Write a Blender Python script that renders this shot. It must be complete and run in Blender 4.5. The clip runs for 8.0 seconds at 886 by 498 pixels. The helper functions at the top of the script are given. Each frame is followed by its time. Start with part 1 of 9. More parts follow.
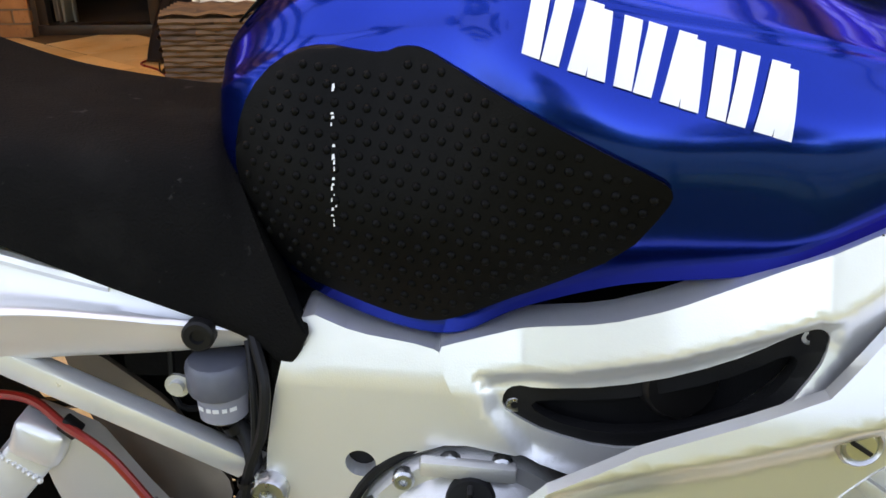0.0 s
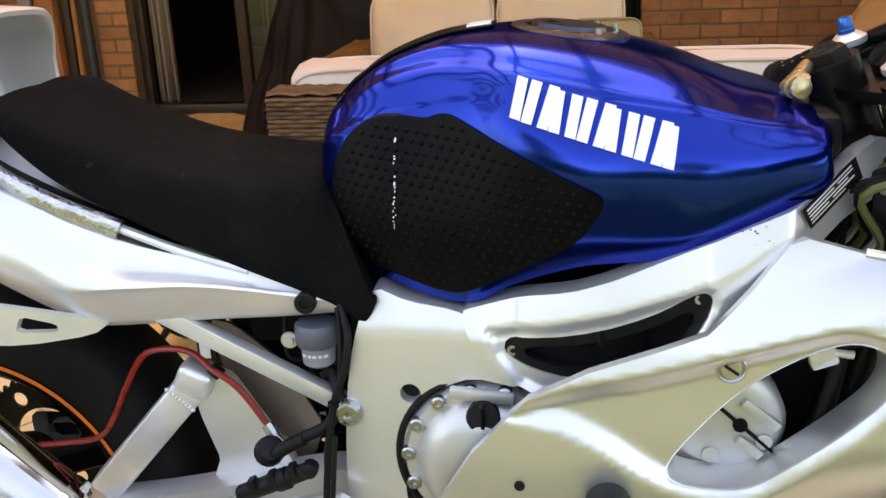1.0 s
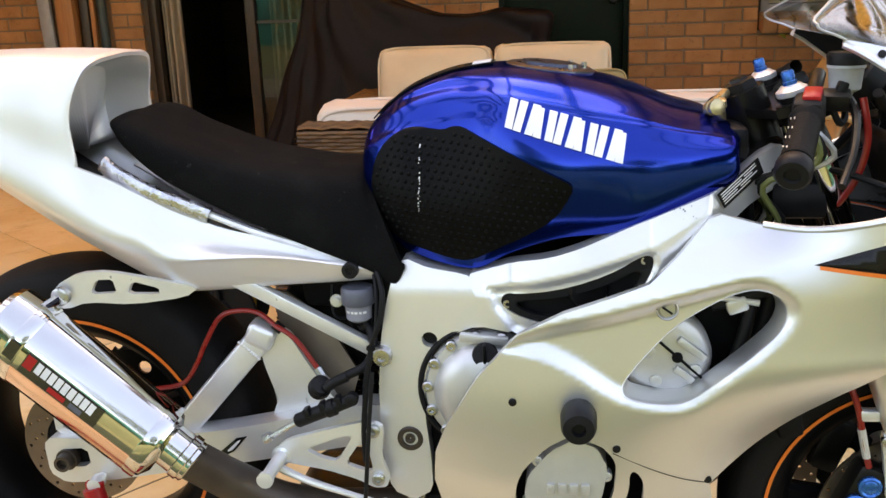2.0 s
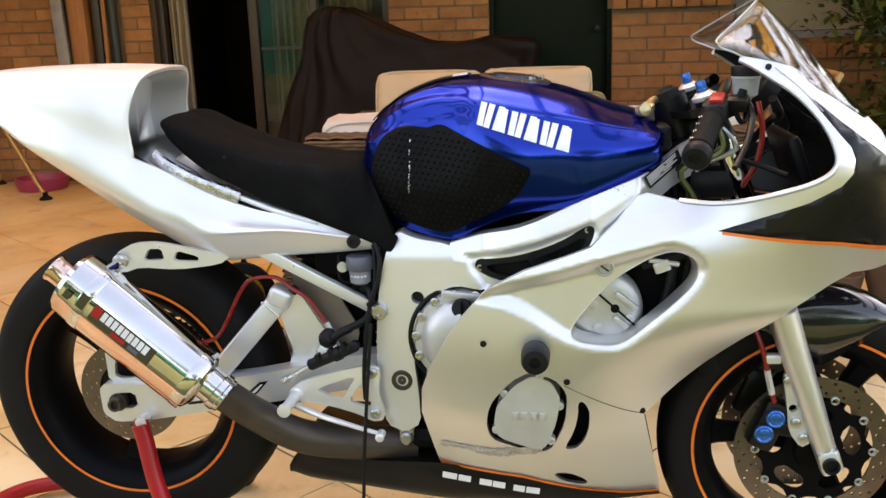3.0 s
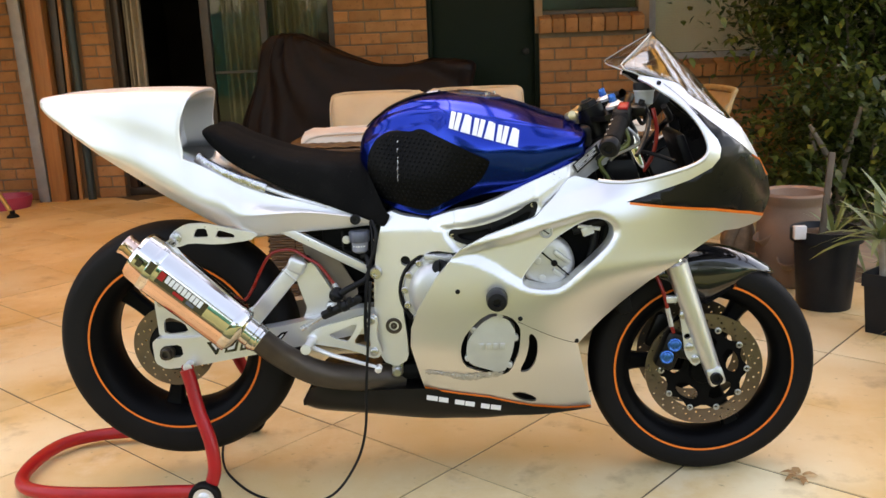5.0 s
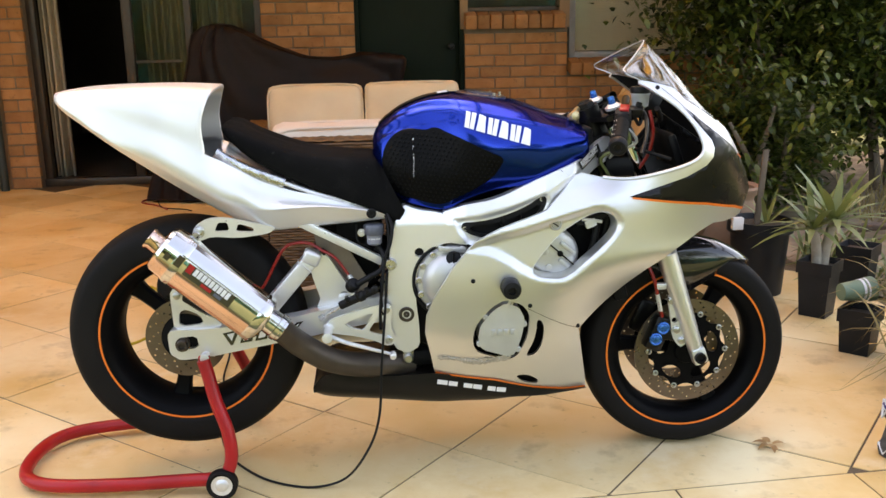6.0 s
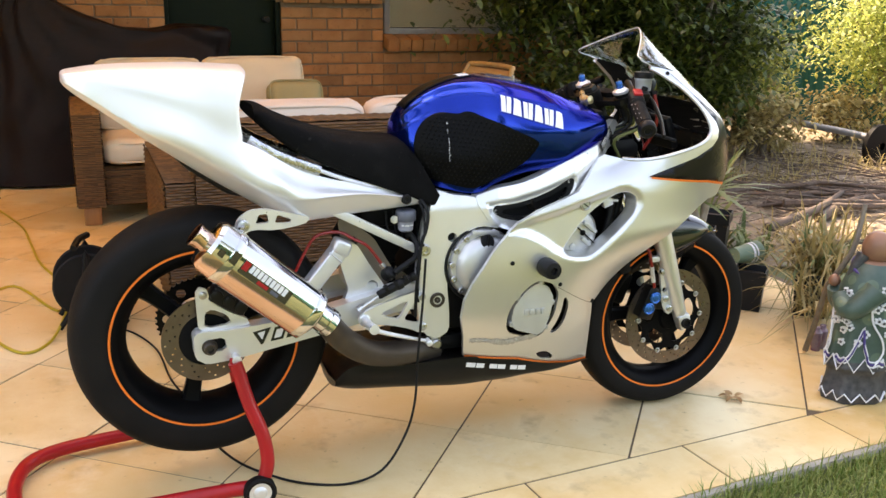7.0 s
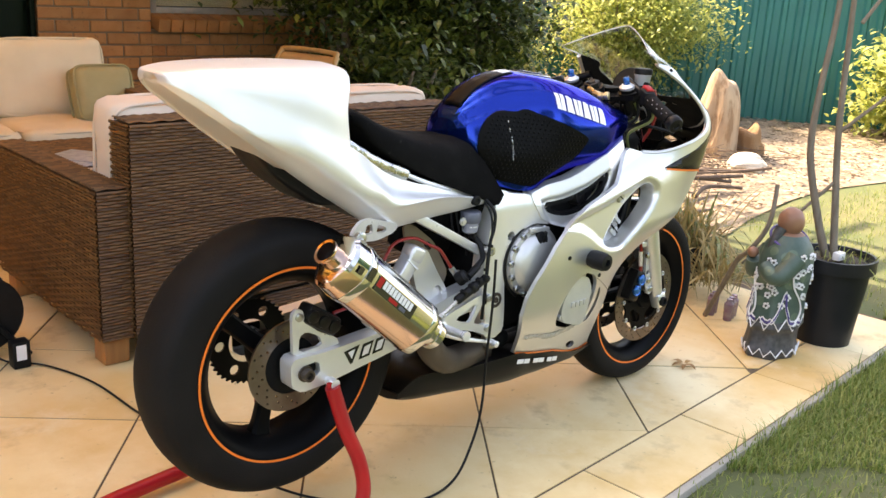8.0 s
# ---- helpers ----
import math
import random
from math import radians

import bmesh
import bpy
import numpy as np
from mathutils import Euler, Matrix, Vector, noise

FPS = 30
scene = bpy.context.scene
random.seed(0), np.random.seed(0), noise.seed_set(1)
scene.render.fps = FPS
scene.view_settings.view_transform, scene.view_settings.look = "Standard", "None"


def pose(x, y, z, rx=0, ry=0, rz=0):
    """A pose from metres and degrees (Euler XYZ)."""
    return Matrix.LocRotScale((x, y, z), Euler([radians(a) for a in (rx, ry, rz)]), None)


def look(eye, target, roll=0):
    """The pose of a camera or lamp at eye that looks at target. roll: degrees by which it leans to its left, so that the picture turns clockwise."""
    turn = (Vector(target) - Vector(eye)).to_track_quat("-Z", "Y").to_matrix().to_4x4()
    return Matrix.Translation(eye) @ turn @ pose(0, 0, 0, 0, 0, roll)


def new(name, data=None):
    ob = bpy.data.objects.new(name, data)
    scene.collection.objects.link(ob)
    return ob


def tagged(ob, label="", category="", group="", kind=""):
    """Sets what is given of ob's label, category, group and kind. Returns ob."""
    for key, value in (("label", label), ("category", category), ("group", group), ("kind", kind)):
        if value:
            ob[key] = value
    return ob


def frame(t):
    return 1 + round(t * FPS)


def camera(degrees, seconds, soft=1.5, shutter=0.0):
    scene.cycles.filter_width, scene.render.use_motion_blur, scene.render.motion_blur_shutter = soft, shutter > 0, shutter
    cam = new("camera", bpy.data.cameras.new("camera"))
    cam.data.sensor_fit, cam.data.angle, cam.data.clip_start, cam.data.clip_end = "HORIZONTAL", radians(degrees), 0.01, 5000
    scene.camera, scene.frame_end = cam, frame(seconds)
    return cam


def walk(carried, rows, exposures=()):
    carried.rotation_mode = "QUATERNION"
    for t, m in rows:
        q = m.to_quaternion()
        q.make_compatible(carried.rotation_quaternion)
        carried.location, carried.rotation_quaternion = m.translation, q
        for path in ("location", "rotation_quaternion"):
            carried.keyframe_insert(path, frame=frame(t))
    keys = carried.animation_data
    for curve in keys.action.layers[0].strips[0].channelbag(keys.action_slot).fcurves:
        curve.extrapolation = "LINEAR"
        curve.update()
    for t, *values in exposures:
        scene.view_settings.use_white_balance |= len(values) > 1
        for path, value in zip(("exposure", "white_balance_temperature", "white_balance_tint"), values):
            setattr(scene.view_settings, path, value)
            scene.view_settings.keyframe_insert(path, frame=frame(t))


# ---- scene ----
cam = camera(51.0, 8.0)
PATH = [
    (0, (0.029, -0.758, 1.086), (-0.08, 1.066, 0.274), -1.2),
    (0.5, (0.11, -0.919, 1.122), (-0.179, 0.923, 0.399), -3.3),
    (1, (0.109, -1.114, 1.148), (-0.163, 0.755, 0.491), -2.4),
    (1.5, (0.11, -1.304, 1.153), (-0.154, 0.591, 0.57), -2.2),
    (2.8, (0.195, -1.752, 1.162), (-0.075, 0.163, 0.652), -2.1),
    (3, (0.201, -1.826, 1.153), (-0.058, 0.095, 0.663), -2.0),
    (3.5, (0.218, -2.0, 1.159), (-0.02, -0.071, 0.688), -2.3),
    (4, (0.231, -2.138, 1.187), (0.011, -0.209, 0.708), -2.6),
    (4.5, (0.202, -2.289, 1.179), (0.03, -0.348, 0.728), -2.6),
    (5.8, (-0.073, -2.516, 1.214), (-0.012, -0.572, 0.747), -1.5),
    (6, (-0.176, -2.529, 1.227), (-0.043, -0.592, 0.747), -1.1),
    (6.5, (-0.529, -2.495, 1.253), (-0.131, -0.603, 0.743), -0.2),
    (7, (-0.965, -2.338, 1.255), (-0.256, -0.547, 0.719), 1.0),
    (7.5, (-1.393, -2.088, 1.257), (-0.384, -0.453, 0.703), 2.2),
    (8, (-1.809, -1.738, 1.259), (-0.49, -0.34, 0.706), 3.4),
]
EXPOSURE = [(0, 2.74, 9300, 20), (4.5, 2.66, 9650, 19), (8, 2.80, 9200, 18)]      # stops, kelvin, tint
walk(cam, [(t, look(eye, target, roll)) for t, eye, target, roll in PATH], EXPOSURE)

# ---- daylight ----
SUN_UP, SUN_WAY = 50.0, (-0.25, 1.0)          # elevation, and the level direction towards the sun
world = bpy.data.worlds.new("sky")
scene.world = world
world.use_nodes = True
wn = world.node_tree.nodes
sky = wn.new("ShaderNodeTexSky")
sky.sky_type, sky.sun_disc = "NISHITA", False
sky.sun_elevation = radians(SUN_UP)
sky.sun_rotation = math.atan2(SUN_WAY[0], SUN_WAY[1])
sky.dust_density = 2.5
wn["Background"].inputs["Strength"].default_value = 0.15
world.node_tree.links.new(sky.outputs["Color"], wn["Background"].inputs["Color"])
sun = new("sun", bpy.data.lights.new("sun", "SUN"))
sun.data.energy, sun.data.angle, sun.data.color = 2.3, radians(0.6), (1.0, 0.95, 0.88)
_h = math.hypot(*SUN_WAY)
sun.matrix_world = look((SUN_WAY[0] / _h * 20, SUN_WAY[1] / _h * 20, 20 * math.tan(radians(SUN_UP))), (0, 0, 0))

# ---- mesh tools ----
ORIGIN = {}


def thing(name, at=(0, 0, 0), label="", category="", group="", kind=""):
    """An empty at a thing's base; its parts are built in world places."""
    ob = new(name)
    ob.empty_display_size = 0.05
    ob.location = at
    ORIGIN[ob.name] = Vector(at)
    return tagged(ob, label, category, group, kind)


def part(name, bm, material, parent=None, label="", flat=False, angle=40, kind=""):
    """Links a bmesh as one mesh object under a thing or a part."""
    if parent is not None:
        ORIGIN_OF = ORIGIN[parent.name]
        bmesh.ops.translate(bm, verts=bm.verts, vec=-ORIGIN_OF)
    bmesh.ops.recalc_face_normals(bm, faces=bm.faces)
    me = bpy.data.meshes.new(name)
    for f in bm.faces:
        f.smooth = not flat
    if not flat:
        lim = radians(angle)
        for e in bm.edges:
            e.smooth = not (len(e.link_faces) == 2 and e.calc_face_angle(0) > lim)
    bm.to_mesh(me)
    bm.free()
    if "skin" in me.attributes:
        true = [Vector(a.vector) for a in me.attributes["skin"].data]
        turns = []
        for f in me.polygons:
            front = all(true[i].length > 0.5 for i in f.vertices)
            for i in f.vertices:
                n = true[i] if front else f.normal
                turns.append(n if n.dot(f.normal) >= 0 else -n)
        me.normals_split_custom_set(turns)
    for m in material if isinstance(material, (list, tuple)) else (material,):
        me.materials.append(m)
    ob = new(name, me)
    if parent is not None:
        ob.parent = parent
        ORIGIN[ob.name] = ORIGIN_OF
    return tagged(ob, label, kind=kind)


def whole(name, bm, material, at, label, category, group="", kind="", flat=False):
    """A thing that is one mesh, with its origin at its base."""
    bmesh.ops.translate(bm, verts=bm.verts, vec=-Vector(at))
    ob = part(name, bm, material, None, flat=flat)
    ob.location = at
    ORIGIN[ob.name] = Vector(at)
    return tagged(ob, label, category, group, kind)


def spline(pts, n=6, closed=False):
    """Catmull-Rom through points of any dimension."""
    P = [np.array(p, float) for p in pts]
    k = len(P)
    out = []
    for i in range(k if closed else k - 1):
        if closed:
            a, b, c, d = P[i - 1], P[i], P[(i + 1) % k], P[(i + 2) % k]
        else:
            a, b, c, d = P[max(i - 1, 0)], P[i], P[i + 1], P[min(i + 2, k - 1)]
        for j in range(n):
            t = j / n
            out.append(0.5 * ((2 * b) + (c - a) * t + (2 * a - 5 * b + 4 * c - d) * t * t + (3 * b - a - 3 * c + d) * t ** 3))
    if not closed:
        out.append(P[-1])
    return out


def soften(pts, r=0.25):
    """Cuts each corner of a closed outline into two points."""
    out = []
    k = len(pts)
    for i in range(k):
        p, q = np.array(pts[i], float), np.array(pts[(i + 1) % k], float)
        out += [p + (q - p) * r, q + (p - q) * r]
    return out


def box(bm, c, size, turn=None, bevel=0.0, seg=2):
    """A box with rounded edges at c; turn: a rotation matrix."""
    geo = bmesh.ops.create_cube(bm, size=1.0)
    vs = geo["verts"]
    bmesh.ops.scale(bm, verts=vs, vec=size)
    if bevel:
        es = list({e for v in vs for e in v.link_edges})
        res = bmesh.ops.bevel(bm, geom=es, offset=bevel, segments=seg, profile=0.5, affect="EDGES")
        vs = list({v for f in res["faces"] for v in f.verts} | {v for v in vs if v.is_valid})
    if turn is not None:
        bmesh.ops.rotate(bm, verts=vs, cent=(0, 0, 0), matrix=turn)
    bmesh.ops.translate(bm, verts=vs, vec=c)
    return vs


def axes(way):
    w = Vector(way).normalized()
    u = w.cross(Vector((0, 0, 1)))
    if u.length < 1e-3:
        u = Vector((1, 0, 0))
    u.normalize()
    return w, u, w.cross(u)


def rod(bm, p0, p1, r0, r1=None, n=14, cap=True):
    """A round bar from p0 to p1."""
    p0, p1 = Vector(p0), Vector(p1)
    r1 = r0 if r1 is None else r1
    w, u, v = axes(p1 - p0)
    rings = []
    for p, r in ((p0, r0), (p1, r1)):
        rings.append([bm.verts.new(p + (u * math.cos(a) + v * math.sin(a)) * r) for a in (2 * math.pi * i / n for i in range(n))])
    for i in range(n):
        bm.faces.new((rings[0][i], rings[0][(i + 1) % n], rings[1][(i + 1) % n], rings[1][i]))
    if cap:
        bm.faces.new(rings[0][::-1])
        bm.faces.new(rings[1])


def turned(bm, c, way, profile, n=24, closed=False):
    """A turned body round the axis way through c: profile of (along, radius)."""
    w, u, v = axes(way)
    c = Vector(c)
    rings = []
    for s, r in profile:
        if r < 1e-5:
            rings.append([bm.verts.new(c + w * s)])
        else:
            rings.append([bm.verts.new(c + w * s + (u * math.cos(a) + v * math.sin(a)) * r) for a in (2 * math.pi * i / n for i in range(n))])
    pairs = list(zip(rings, rings[1:])) + ([(rings[-1], rings[0])] if closed else [])
    for a, b in pairs:
        for i in range(n):
            j = (i + 1) % n
            if len(a) == 1 and len(b) == 1:
                continue
            if len(a) == 1:
                bm.faces.new((a[0], b[j], b[i]))
            elif len(b) == 1:
                bm.faces.new((a[i], a[j], b[0]))
            else:
                bm.faces.new((a[i], a[j], b[j], b[i]))


def tube(bm, pts, r, n=10, smooth=6, closed=False, flat=1.0):
    """A bent tube along points; r: a radius, or one at each end."""
    path = [Vector(p) for p in (spline(pts, smooth, closed) if smooth > 1 else pts)]
    k = len(path)
    ra, rb = r if isinstance(r, (tuple, list)) else (r, r)
    rings = []
    last = None
    for i, p in enumerate(path):
        q = path[(i + 1) % k] if closed else path[min(i + 1, k - 1)]
        o = path[i - 1] if closed else path[max(i - 1, 0)]
        w = (q - o)
        if w.length < 1e-9:
            w = Vector((0, 0, 1))
        w.normalize()
        if last is None:
            _, u, _ = axes(w)
        else:
            u = last - w * last.dot(w)
            u.normalize()
        last = u
        v = w.cross(u)
        rr = ra + (rb - ra) * i / max(k - 1, 1)
        rings.append([bm.verts.new(p + (u * math.cos(a) + v * math.sin(a) * flat) * rr) for a in (2 * math.pi * j / n for j in range(n))])
    for i in range(k if closed else k - 1):
        a, b = rings[i], rings[(i + 1) % k]
        for j in range(n):
            bm.faces.new((a[j], a[(j + 1) % n], b[(j + 1) % n], b[j]))
    if not closed:
        bm.faces.new(rings[0][::-1])
        bm.faces.new(rings[-1])


def loft(bm, stations, nx=6, ny=6, mirror=True, caps=True, closed=False):
    """A skin over stations, each a row of control points (x, y, z); mirror: right half given, from keel to crown."""
    S = spline([np.array(s, float).ravel() for s in stations], nx)
    rows = []
    for s in S:
        half = spline(s.reshape(-1, 3), ny)
        if mirror:
            other = [np.array((p[0], -p[1], p[2])) for p in half[::-1]]
            if abs(half[-1][1]) < 1e-6:
                other = other[1:]
            if abs(half[0][1]) < 1e-6:
                other = other[:-1]
                ring = half + other
            else:
                ring = half + other
        else:
            ring = half
        rows.append([bm.verts.new(p) for p in ring])
    n = len(rows[0])
    wrap = mirror or closed
    for a, b in zip(rows, rows[1:]):
        for j in range(n if wrap else n - 1):
            bm.faces.new((a[j], a[(j + 1) % n], b[(j + 1) % n], b[j]))
    if wrap and caps:
        bm.faces.new(rows[0][::-1])
        bm.faces.new(rows[-1])
    return rows


def plate(bm, outline, holes, depth, at, cut=0.02, side=1, skin=0.0):
    """A plate cut to an outline of (x, z) with holes, laid on the surface y = at(x, z), its edges turned in by depth.
    side: 1 for the right flank (y below 0), -1 mirrors it; skin: the step by which its true normals are taken."""
    lay = (bm.verts.layers.float_vector.get("skin") or bm.verts.layers.float_vector.new("skin")) if skin else None
    es = []
    for loop in [outline] + list(holes):
        vs = [bm.verts.new((p[0], 0, p[1])) for p in loop]
        es += [bm.edges.new((vs[i], vs[(i + 1) % len(vs)])) for i in range(len(vs))]
    res = bmesh.ops.triangle_fill(bm, use_beauty=True, use_dissolve=False, edges=es)
    faces = [g for g in res["geom"] if isinstance(g, bmesh.types.BMFace)]
    verts = list({v for f in faces for v in f.verts})
    if cut:
        for axis in (0, 2):
            lo, hi = min(v.co[axis] for v in verts), max(v.co[axis] for v in verts)
            k = math.floor(lo / cut) + 1
            while k * cut < hi - 1e-4:
                no = Vector((1, 0, 0)) if axis == 0 else Vector((0, 0, 1))
                geom = list(set(faces) | {e for f in faces for e in f.edges} | set(verts))
                r = bmesh.ops.bisect_plane(bm, geom=geom, dist=1e-6, plane_co=no * (k * cut), plane_no=no)
                faces = [g for g in r["geom"] if isinstance(g, bmesh.types.BMFace)]
                verts = list({v for f in faces for v in f.verts})
                k += 1
    rim = [e for e in {e for f in faces for e in f.edges} if len(e.link_faces) == 1]
    for v in verts:
        v.co.y = at(v.co.x, v.co.z)
        if skin:
            x, z = v.co.x, v.co.z
            v[lay] = Vector(((at(x + skin, z) - at(x - skin, z)) / (2 * skin), -side, (at(x, z + skin) - at(x, z - skin)) / (2 * skin))).normalized()
    if depth:
        for d in (0.25 * depth, 0.75 * depth):
            r = bmesh.ops.extrude_edge_only(bm, edges=rim)
            ns = {g for g in r["geom"] if isinstance(g, bmesh.types.BMVert)}
            rim = [g for g in r["geom"] if isinstance(g, bmesh.types.BMEdge) and g.verts[0] in ns and g.verts[1] in ns]
            for v in ns:
                v.co.y += d
                if skin:
                    v[lay] = Vector((0, 0, 0))
            verts += list(ns)
    if side < 0:
        for v in verts:
            v.co.y = -v.co.y
    return verts


def ring(c, r, n=24, start=0.0):
    return [(c[0] + r * math.cos(start + 2 * math.pi * i / n), c[1] + r * math.sin(start + 2 * math.pi * i / n)) for i in range(n)]


def blobs(bm, c, size, seed, cuts=3, rough=0.2, freq=2.0):
    """A lumpy stone-like body."""
    res = bmesh.ops.create_icosphere(bm, subdivisions=cuts, radius=1.0)
    for v in res["verts"]:
        k = 1 + rough * noise.noise(v.co * freq + Vector((seed, seed * 1.7, 0)))
        v.co = Vector((v.co.x * size[0], v.co.y * size[1], v.co.z * size[2])) * k + Vector(c)
    return res["verts"]


def leaf(bm, p, way, length, width, droop=0.3, fold=0.15, seg=3):
    """A pointed leaf from p along way."""
    w = Vector(way).normalized()
    s = w.cross(Vector((0, 0, 1)))
    if s.length < 1e-3:
        s = Vector((1, 0, 0))
    s.normalize()
    rows = []
    for i in range(seg + 1):
        t = i / seg
        c = Vector(p) + w * (length * t) - Vector((0, 0, droop * length * t * t))
        h = width * 0.5 * (math.sin(math.pi * min(t * 0.85 + 0.15, 1.0)) if i < seg else 0.02)
        rows.append((bm.verts.new(c - s * h + Vector((0, 0, fold * h))), bm.verts.new(c + s * h + Vector((0, 0, fold * h)))))
    for a, b in zip(rows, rows[1:]):
        bm.faces.new((a[0], a[1], b[1], b[0]))


def ease(t):
    t = max(0.0, min(1.0, t))
    return t * t * (3 - 2 * t)


def depth_in(loop, x, z):
    """How far a point lies inside a closed line; 0 outside it."""
    inside, near = False, 9.0
    for (ax, az), (bx, bz) in zip(loop, loop[1:] + loop[:1]):
        if (az > z) != (bz > z) and x < (bx - ax) * (z - az) / (bz - az) + ax:
            inside = not inside
        ux, uz = bx - ax, bz - az
        t = max(0.0, min(1.0, ((x - ax) * ux + (z - az) * uz) / (ux * ux + uz * uz)))
        near = min(near, math.hypot(ax + ux * t - x, az + uz * t - z))
    return near if inside else 0.0


# ---- materials ----
def mat(name, col, rough=0.5, metal=0.0, col2=None, scale=12.0, mix=0.5, bump=0.0, bscale=120.0, coat=0.0, vary=0.0, stretch=(1, 1, 1), rvar=0.12, detail=6.0, spec=0.5, world=False, spots=None):
    m = bpy.data.materials.new(name)
    m.use_nodes = True
    nt = m.node_tree
    N, L = nt.nodes, nt.links
    bsdf = N["Principled BSDF"]
    tc = N.new("ShaderNodeTexCoord")
    mp = N.new("ShaderNodeMapping")
    mp.inputs["Scale"].default_value = stretch
    if world:
        gp = N.new("ShaderNodeNewGeometry")
        L.new(gp.outputs["Position"], mp.inputs["Vector"])
    else:
        L.new(tc.outputs["Object"], mp.inputs["Vector"])
    big = N.new("ShaderNodeTexNoise")
    big.inputs["Scale"].default_value, big.inputs["Detail"].default_value = scale, detail
    L.new(mp.outputs["Vector"], big.inputs["Vector"])
    c2 = col2 or tuple(c * 0.82 for c in col)
    cm = N.new("ShaderNodeMix")
    cm.data_type = "RGBA"
    cm.inputs[6].default_value, cm.inputs[7].default_value = (*col, 1), (*c2, 1)
    ramp = N.new("ShaderNodeMapRange")
    ramp.inputs["From Min"].default_value, ramp.inputs["From Max"].default_value = 0.5 - 0.5 * (1 - mix) - 0.02, 0.5 + 0.5 * (1 - mix) + 0.02
    L.new(big.outputs["Fac"], ramp.inputs["Value"])
    L.new(ramp.outputs["Result"], cm.inputs[0])
    out = cm.outputs[2]
    if vary:
        oi = N.new("ShaderNodeObjectInfo")
        hs = N.new("ShaderNodeHueSaturation")
        vr = N.new("ShaderNodeMapRange")
        vr.inputs["To Min"].default_value, vr.inputs["To Max"].default_value = 1 - vary, 1 + vary
        L.new(oi.outputs["Random"], vr.inputs["Value"])
        L.new(vr.outputs["Result"], hs.inputs["Value"])
        L.new(out, hs.inputs["Color"])
        out = hs.outputs["Color"]
    for sc, lo, hi, sc_col, amount in spots or ():
        sn = N.new("ShaderNodeTexNoise")
        sn.inputs["Scale"].default_value, sn.inputs["Detail"].default_value = sc, 7.0
        sn.inputs["Roughness"].default_value = 0.62
        L.new(mp.outputs["Vector"], sn.inputs["Vector"])
        sr = N.new("ShaderNodeMapRange")
        sr.inputs["From Min"].default_value, sr.inputs["From Max"].default_value = lo, hi
        sr.inputs["To Max"].default_value = amount
        L.new(sn.outputs["Fac"], sr.inputs["Value"])
        sm = N.new("ShaderNodeMix")
        sm.data_type = "RGBA"
        sm.inputs[7].default_value = (*sc_col, 1)
        L.new(sr.outputs["Result"], sm.inputs[0])
        L.new(out, sm.inputs[6])
        out = sm.outputs[2]
    L.new(out, bsdf.inputs["Base Color"])
    fine = N.new("ShaderNodeTexNoise")
    fine.inputs["Scale"].default_value, fine.inputs["Detail"].default_value = bscale, 5.0
    L.new(mp.outputs["Vector"], fine.inputs["Vector"])
    rr = N.new("ShaderNodeMapRange")
    rr.inputs["To Min"].default_value, rr.inputs["To Max"].default_value = max(rough - rvar, 0.02), min(rough + rvar, 1)
    L.new(big.outputs["Fac"], rr.inputs["Value"])
    L.new(rr.outputs["Result"], bsdf.inputs["Roughness"])
    bsdf.inputs["Metallic"].default_value = metal
    bsdf.inputs["Specular IOR Level"].default_value = spec
    bsdf.inputs["Coat Weight"].default_value = coat
    bsdf.inputs["Coat Roughness"].default_value = 0.06
    if bump:
        bp = N.new("ShaderNodeBump")
        bp.inputs["Strength"].default_value, bp.inputs["Distance"].default_value = bump, 0.004
        L.new(fine.outputs["Fac"], bp.inputs["Height"])
        L.new(bp.outputs["Normal"], bsdf.inputs["Normal"])
    return m


def leafy(name, a, b, rough=0.5, trans=0.35):
    """Leaf material: colour varied from leaf to leaf, some light through it."""
    m = bpy.data.materials.new(name)
    m.use_nodes = True
    N, L = m.node_tree.nodes, m.node_tree.links
    bsdf = N["Principled BSDF"]
    geo = N.new("ShaderNodeNewGeometry")
    cr = N.new("ShaderNodeValToRGB")
    cr.color_ramp.elements[0].color, cr.color_ramp.elements[1].color = (*a, 1), (*b, 1)
    L.new(geo.outputs["Random Per Island"], cr.inputs["Fac"])
    L.new(cr.outputs["Color"], bsdf.inputs["Base Color"])
    bsdf.inputs["Roughness"].default_value = rough
    tr = N.new("ShaderNodeBsdfTranslucent")
    L.new(cr.outputs["Color"], tr.inputs["Color"])
    mx = N.new("ShaderNodeMixShader")
    mx.inputs["Fac"].default_value = trans
    L.new(bsdf.outputs["BSDF"], mx.inputs[1])
    L.new(tr.outputs["BSDF"], mx.inputs[2])
    L.new(mx.outputs["Shader"], N["Material Output"].inputs["Surface"])
    return m


